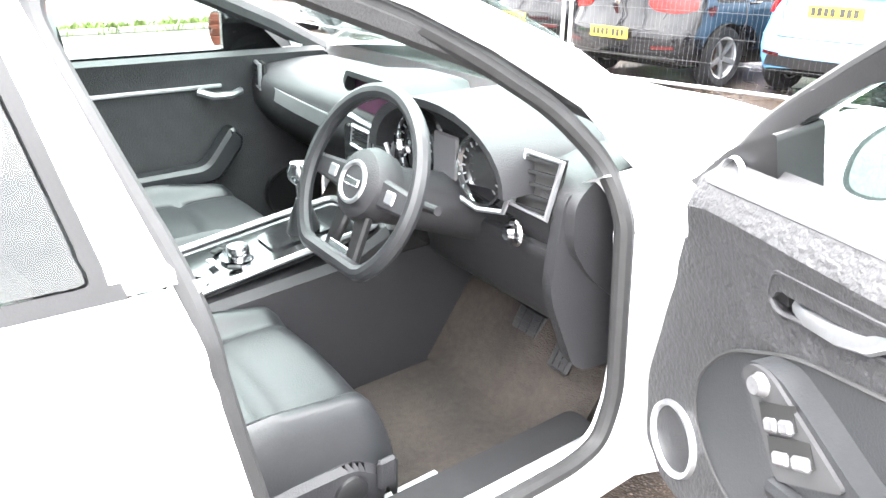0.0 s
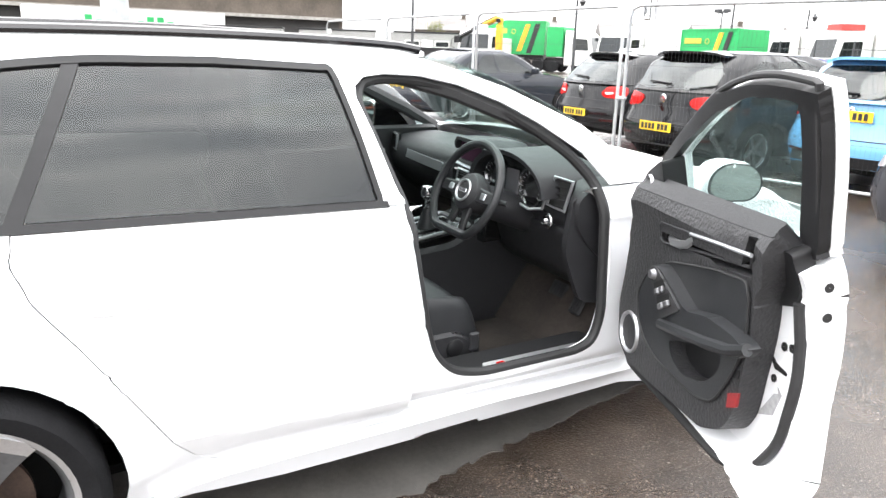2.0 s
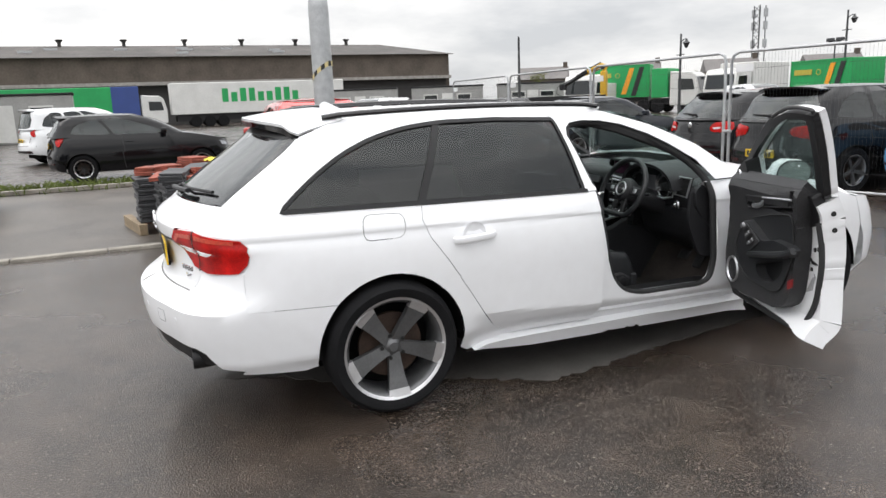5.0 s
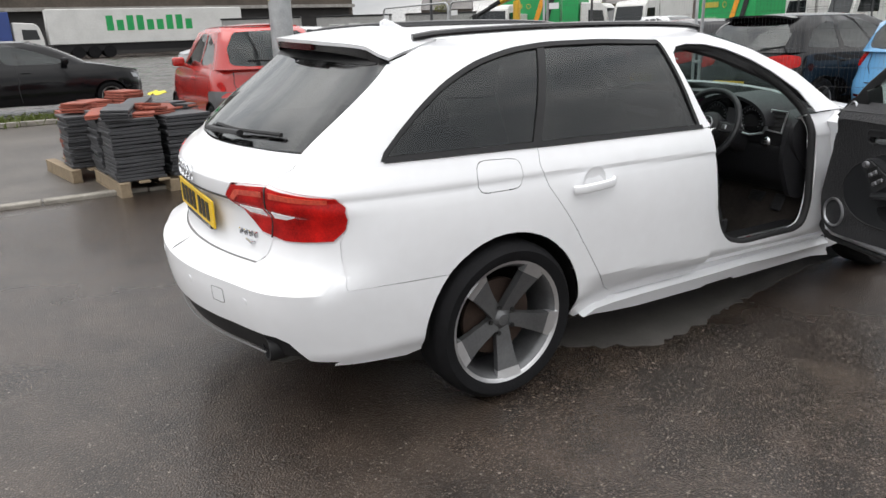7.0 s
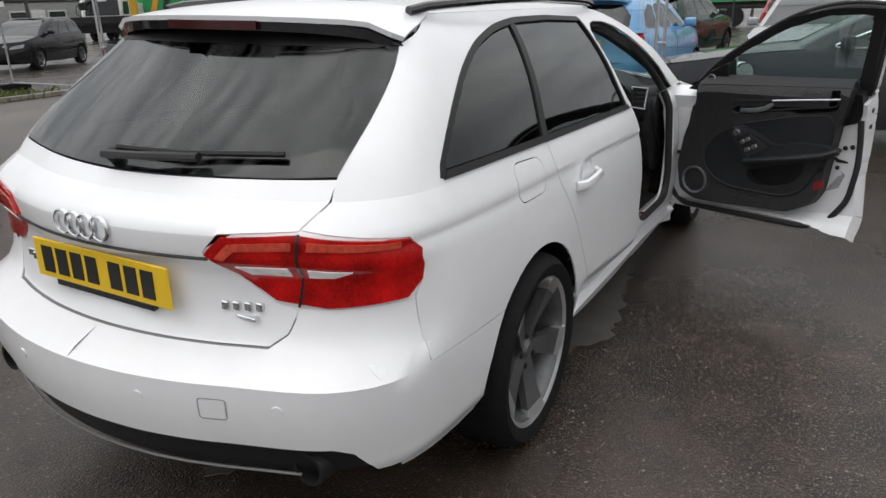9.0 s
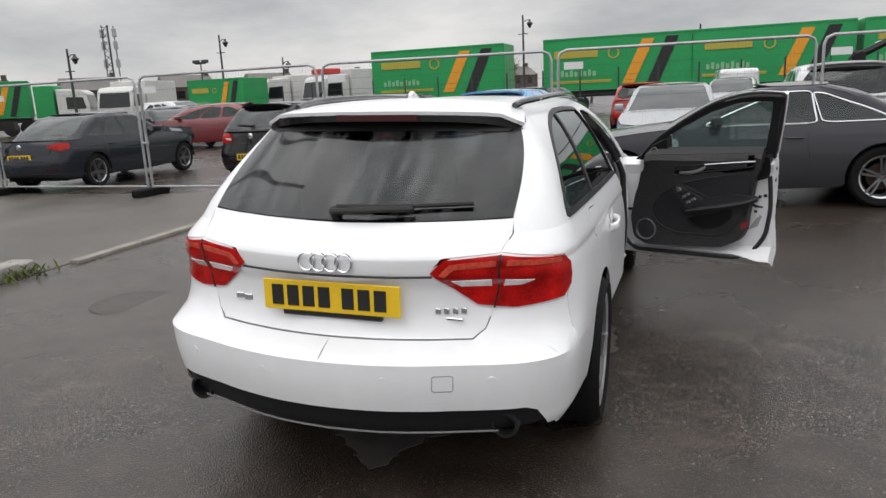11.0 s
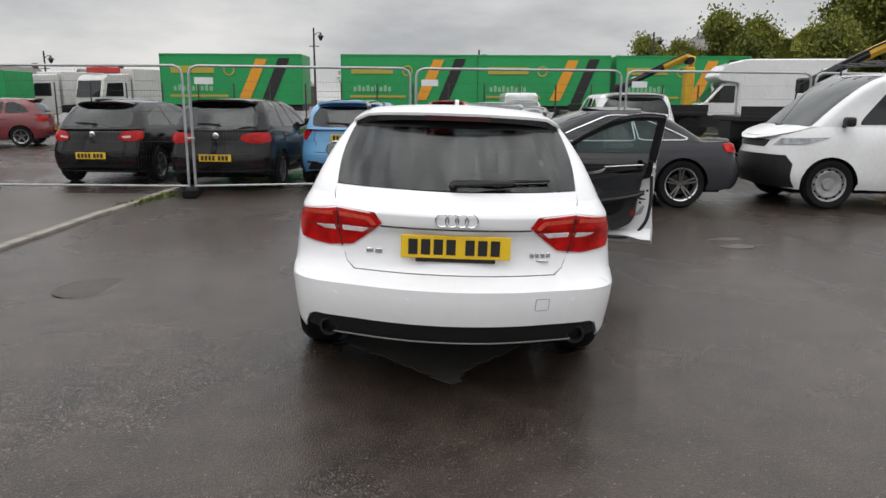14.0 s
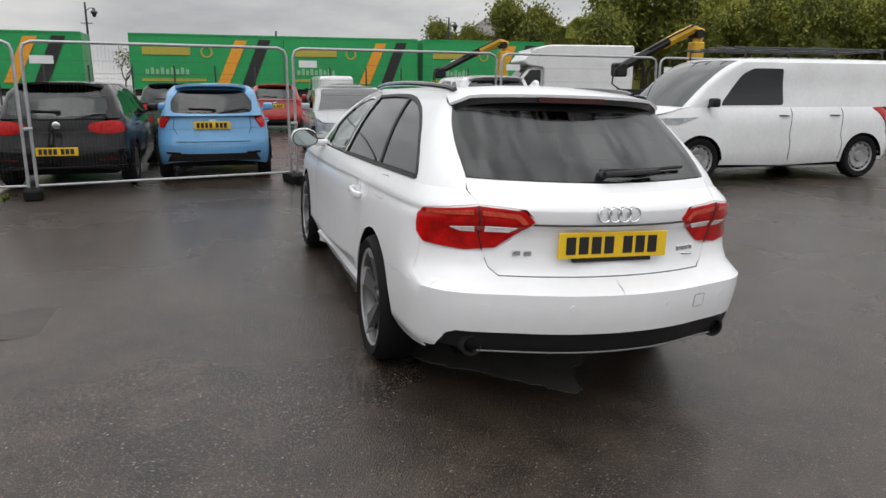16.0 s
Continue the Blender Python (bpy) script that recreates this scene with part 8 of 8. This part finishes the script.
cabin(pose(-44, -10.4, 0, 0, 0, 2), 6.8)
for x, y, ln in ((-58.0, 15.5, 6.0), (-55.6, 22.4, 6.0), (-52.4, 29.0, 5.6)):
    cabin(pose(x, y, 0, 0, 0, -24), ln)

# row of terraced roofs and sheds on the skyline
ROOFT = mat("distant_slate_roof", (0.17, 0.16, 0.155), rough=0.8, var=0.3, scale=0.3)
for i in range(9):
    t = thing("terraced_house", "distant terraced house with slate roof and chimney", "house", pose(-112 + 9 * i, 66 + 12.5 * i, 0, 0, 0, -36), "distant houses")
    part("wall", Geo().box(0, 7, 0, 8.4, 0, 4.6), BRICKW, t)
    part("roof", Geo().add([(-0.3, -0.1, 4.5), (7.3, -0.1, 4.5), (7.3, 8.5, 4.5), (-0.3, 8.5, 4.5), (3.5, -0.1, 6.6), (3.5, 8.5, 6.6)], [(1, 2, 5, 4), (3, 0, 4, 5), (0, 1, 4), (2, 3, 5)]), ROOFT, t, smooth=0)
    part("chimney", Geo().box(3.1, 3.9, 7.6, 8.3, 6.0, 7.3), BRICKW, t)
    for y in (1.5, 5.2):
        part("window", Geo().box(7.0, 7.05, y, y + 1.4, 2.6, 3.9), DARK_GLASS, t)
hs = thing("house", "grey-roofed house among the trees", "house", pose(27.5, 76, 0))
part("wall", Geo().box(0, 11, 0, 8, 0, 7.0), CREAM, hs)
part("roof", Geo().add([(-0.4, -0.4, 6.9), (11.4, -0.4, 6.9), (11.4, 8.4, 6.9), (-0.4, 8.4, 6.9), (2.4, 4, 9.3), (8.8, 4, 9.3)], [(0, 1, 5, 4), (1, 2, 5), (2, 3, 4, 5), (3, 0, 4)]), ROOFT, hs, smooth=0)


# ---- crane lorries and luton van behind the panel van ----
def crane(m, s=1.0):
    """A folding loader crane on a flatbed."""
    c = thing("crane_lorry", "flatbed lorry with a yellow and black folding loader crane", "lorry", m, "crane lorries")
    part("bed", Geo().box(-2.6, 2.6, -1.0, 1.0, 0.95, 1.1, 0.02), TRIM, c)
    part("bed_rail", Geo().box(-2.6, 2.6, -1.05, -1.0, 1.1, 1.35, 0.01), TRIM, c)
    part("chassis", Geo().box(-2.6, 3.6, -0.4, 0.4, 0.5, 0.94), TRIM, c)
    for x in (-1.9, 1.9):
        for sd in (-1, 1):
            part("wheel", Geo().lathe([(0.001, -0.13), (0.25, -0.13), (0.42, -0.11), (0.45, 0.0), (0.42, 0.11), (0.25, 0.13), (0.001, 0.1)], 18, pose(x, sd * 0.85, 0.45, 90, 0, 0)), TYRE, c)
    part("crane_post", Geo().box(1.95, 2.3, -0.2, 0.2, 1.1, 2.75, 0.04), YEL, c)
    part("crane_boom", Geo().tube([(2.12, 0, 2.6), (2.22, 0, 3.08), (1.95, 0, 3.12), (1.5, 0, 2.92), (0.9, 0, 2.62)], 0.15, 6), YEL, c)
    part("boom_pivot", Geo().rod((2.1, -0.24, 2.98), (2.1, 0.24, 2.98), 0.13, n=12), TRIM, c)
    part("boom_pipe", Geo().tube([(2.0, -0.17, 3.28), (1.2, -0.17, 2.92), (0.4, -0.17, 2.52)], 0.03, 6), TRIM, c)
    part("crane_jib", Geo().tube([(1.1, -0.05, 2.75), (0.3, -0.05, 2.35), (-0.4, -0.05, 2.0)], 0.13, 6), TRIM, c)
    part("crane_ram", Geo().rod((1.9, 0.16, 2.9), (0.0, 0.1, 2.3), 0.05), SATIN, c)
    part("crane_head", Geo().box(-0.7, -0.3, -0.2, 0.15, 1.7, 2.1, 0.05), TRIM, c)
    part("hose", Geo().tube([(-0.4, -0.2, 2.1), (-0.8, -0.25, 1.9), (-0.85, -0.25, 1.5), (-0.5, -0.2, 1.3)], 0.025, 6), TRIM, c)
    return c


crane(pose(7.3, 23.7, 0))
crane(pose(-38.6, 27.4, 0, 0, 0, 35) @ Matrix.Scale(1.1, 4))
crane(pose(10.4, 15.7, 0))


def luton(m):
    v = thing("luton_van", "white box van with an over-cab body and black bumper", "van", m)
    side = Matrix(((1, 0, 0, 0), (0, 0, 1, 0), (0, 1, 0, 0), (0, 0, 0, 1)))
    part("cab", Geo().prism(rounded([(0.0, 0.45), (2.1, 0.45), (2.15, 0.95), (1.95, 1.15), (1.25, 1.35), (0.55, 2.15), (0.0, 2.2)], 0.08), -0.95, 0.95, side, 0.05), VANW, v)
    part("body", Geo().prism(rounded([(0.0, 0.85), (0.0, 2.1), (0.75, 2.2), (0.95, 2.35), (0.55, 2.85), (-0.2, 3.05), (-4.0, 3.05), (-4.0, 0.85)], 0.12), -1.1, 1.1, side, 0.05), VANW, v)
    part("bumper", Geo().box(1.2, 2.2, -0.97, 0.97, 0.35, 0.75, 0.06), TRIM, v)
    part("grille", Geo().box(2.1, 2.17, -0.5, 0.5, 0.8, 1.02, 0.02), TRIM, v)
    part("windscreen", Geo().add([(1.31, -0.8, 1.36), (1.31, 0.8, 1.36), (0.66, 0.75, 2.1), (0.66, -0.75, 2.1)], [(0, 1, 2, 3)]), DARK_GLASS, v, smooth=0)
    for sd in (-1, 1):
        part("cab_window", Geo().prism(rounded([(0.1, 1.35), (1.12, 1.35), (0.55, 2.02), (0.1, 2.02)], 0.05), sd * 0.95 - 0.01, sd * 0.95 + 0.01, side), DARK_GLASS, v)
        part("headlamp", Geo().box(1.85, 2.16, sd * 0.72 - 0.14, sd * 0.72 + 0.14, 0.85, 1.02, 0.03), CLEAR_LENS, v)
        for x in (1.4, -2.4):
            part("wheel", Geo().lathe([(0.001, -0.1), (0.22, -0.1), (0.33, -0.1), (0.35, 0.0), (0.33, 0.1), (0.22, 0.1), (0.001, 0.08)], 18, pose(x, sd * 0.85, 0.35, 90, 0, 0)), TYRE, v)
    return v


luton(pose(12.6, 27.4, 0, 0, 0, 172) @ Matrix.Scale(1.05, 4))
build_car("panel_van", "small white van parked far behind", dict(VAN, H=1.85), pose(3.7, 30, 0, 0, 0, 0), VANW, "van")
build_car("hatchback_car", "dark green hatchback in the far row", GOLF, pose(-2.6, 16.5, 0, 0, 0, -8), paint("dark_green_paint", (0.015, 0.04, 0.03)), group=ROWG)
build_car("hatchback_car", "red hatchback in the far row", SMALL, pose(0.2, 19.5, 0, 0, 0, -6), REDP, group=ROWG)
build_car("hatchback_car", "silver hatchback facing the yard", GOLF, pose(3.2, 24.5, 0, 0, 0, 172), SILVER, group=ROWG)
for i, (x, y, rz, col, sp) in enumerate(((-21.5, 13.2, -150, BLACKP, GOLF), (-24.0, 11.6, -150, SILVER, SMALL), (-26.4, 9.8, -150, VANW, SUV), (-28.8, 8.2, -150, SILVER, GOLF), (-17.4, 19.6, -120, GREYP, SALOON), (-19.8, 23.5, -100, SILVER, GOLF), (-22.5, 26.5, -100, VANW, SUV), (-24.0, -13.5, -60, VANW, SUV), (-21.5, -3.2, 20, VANW, SUV), (-14.6, -9.6, -170, SILVER, SALOON))):
    build_car("parked_car", "parked car in the far row of the yard", sp, pose(x, y, 0, 0, 0, rz), col, group="far row of parked cars")
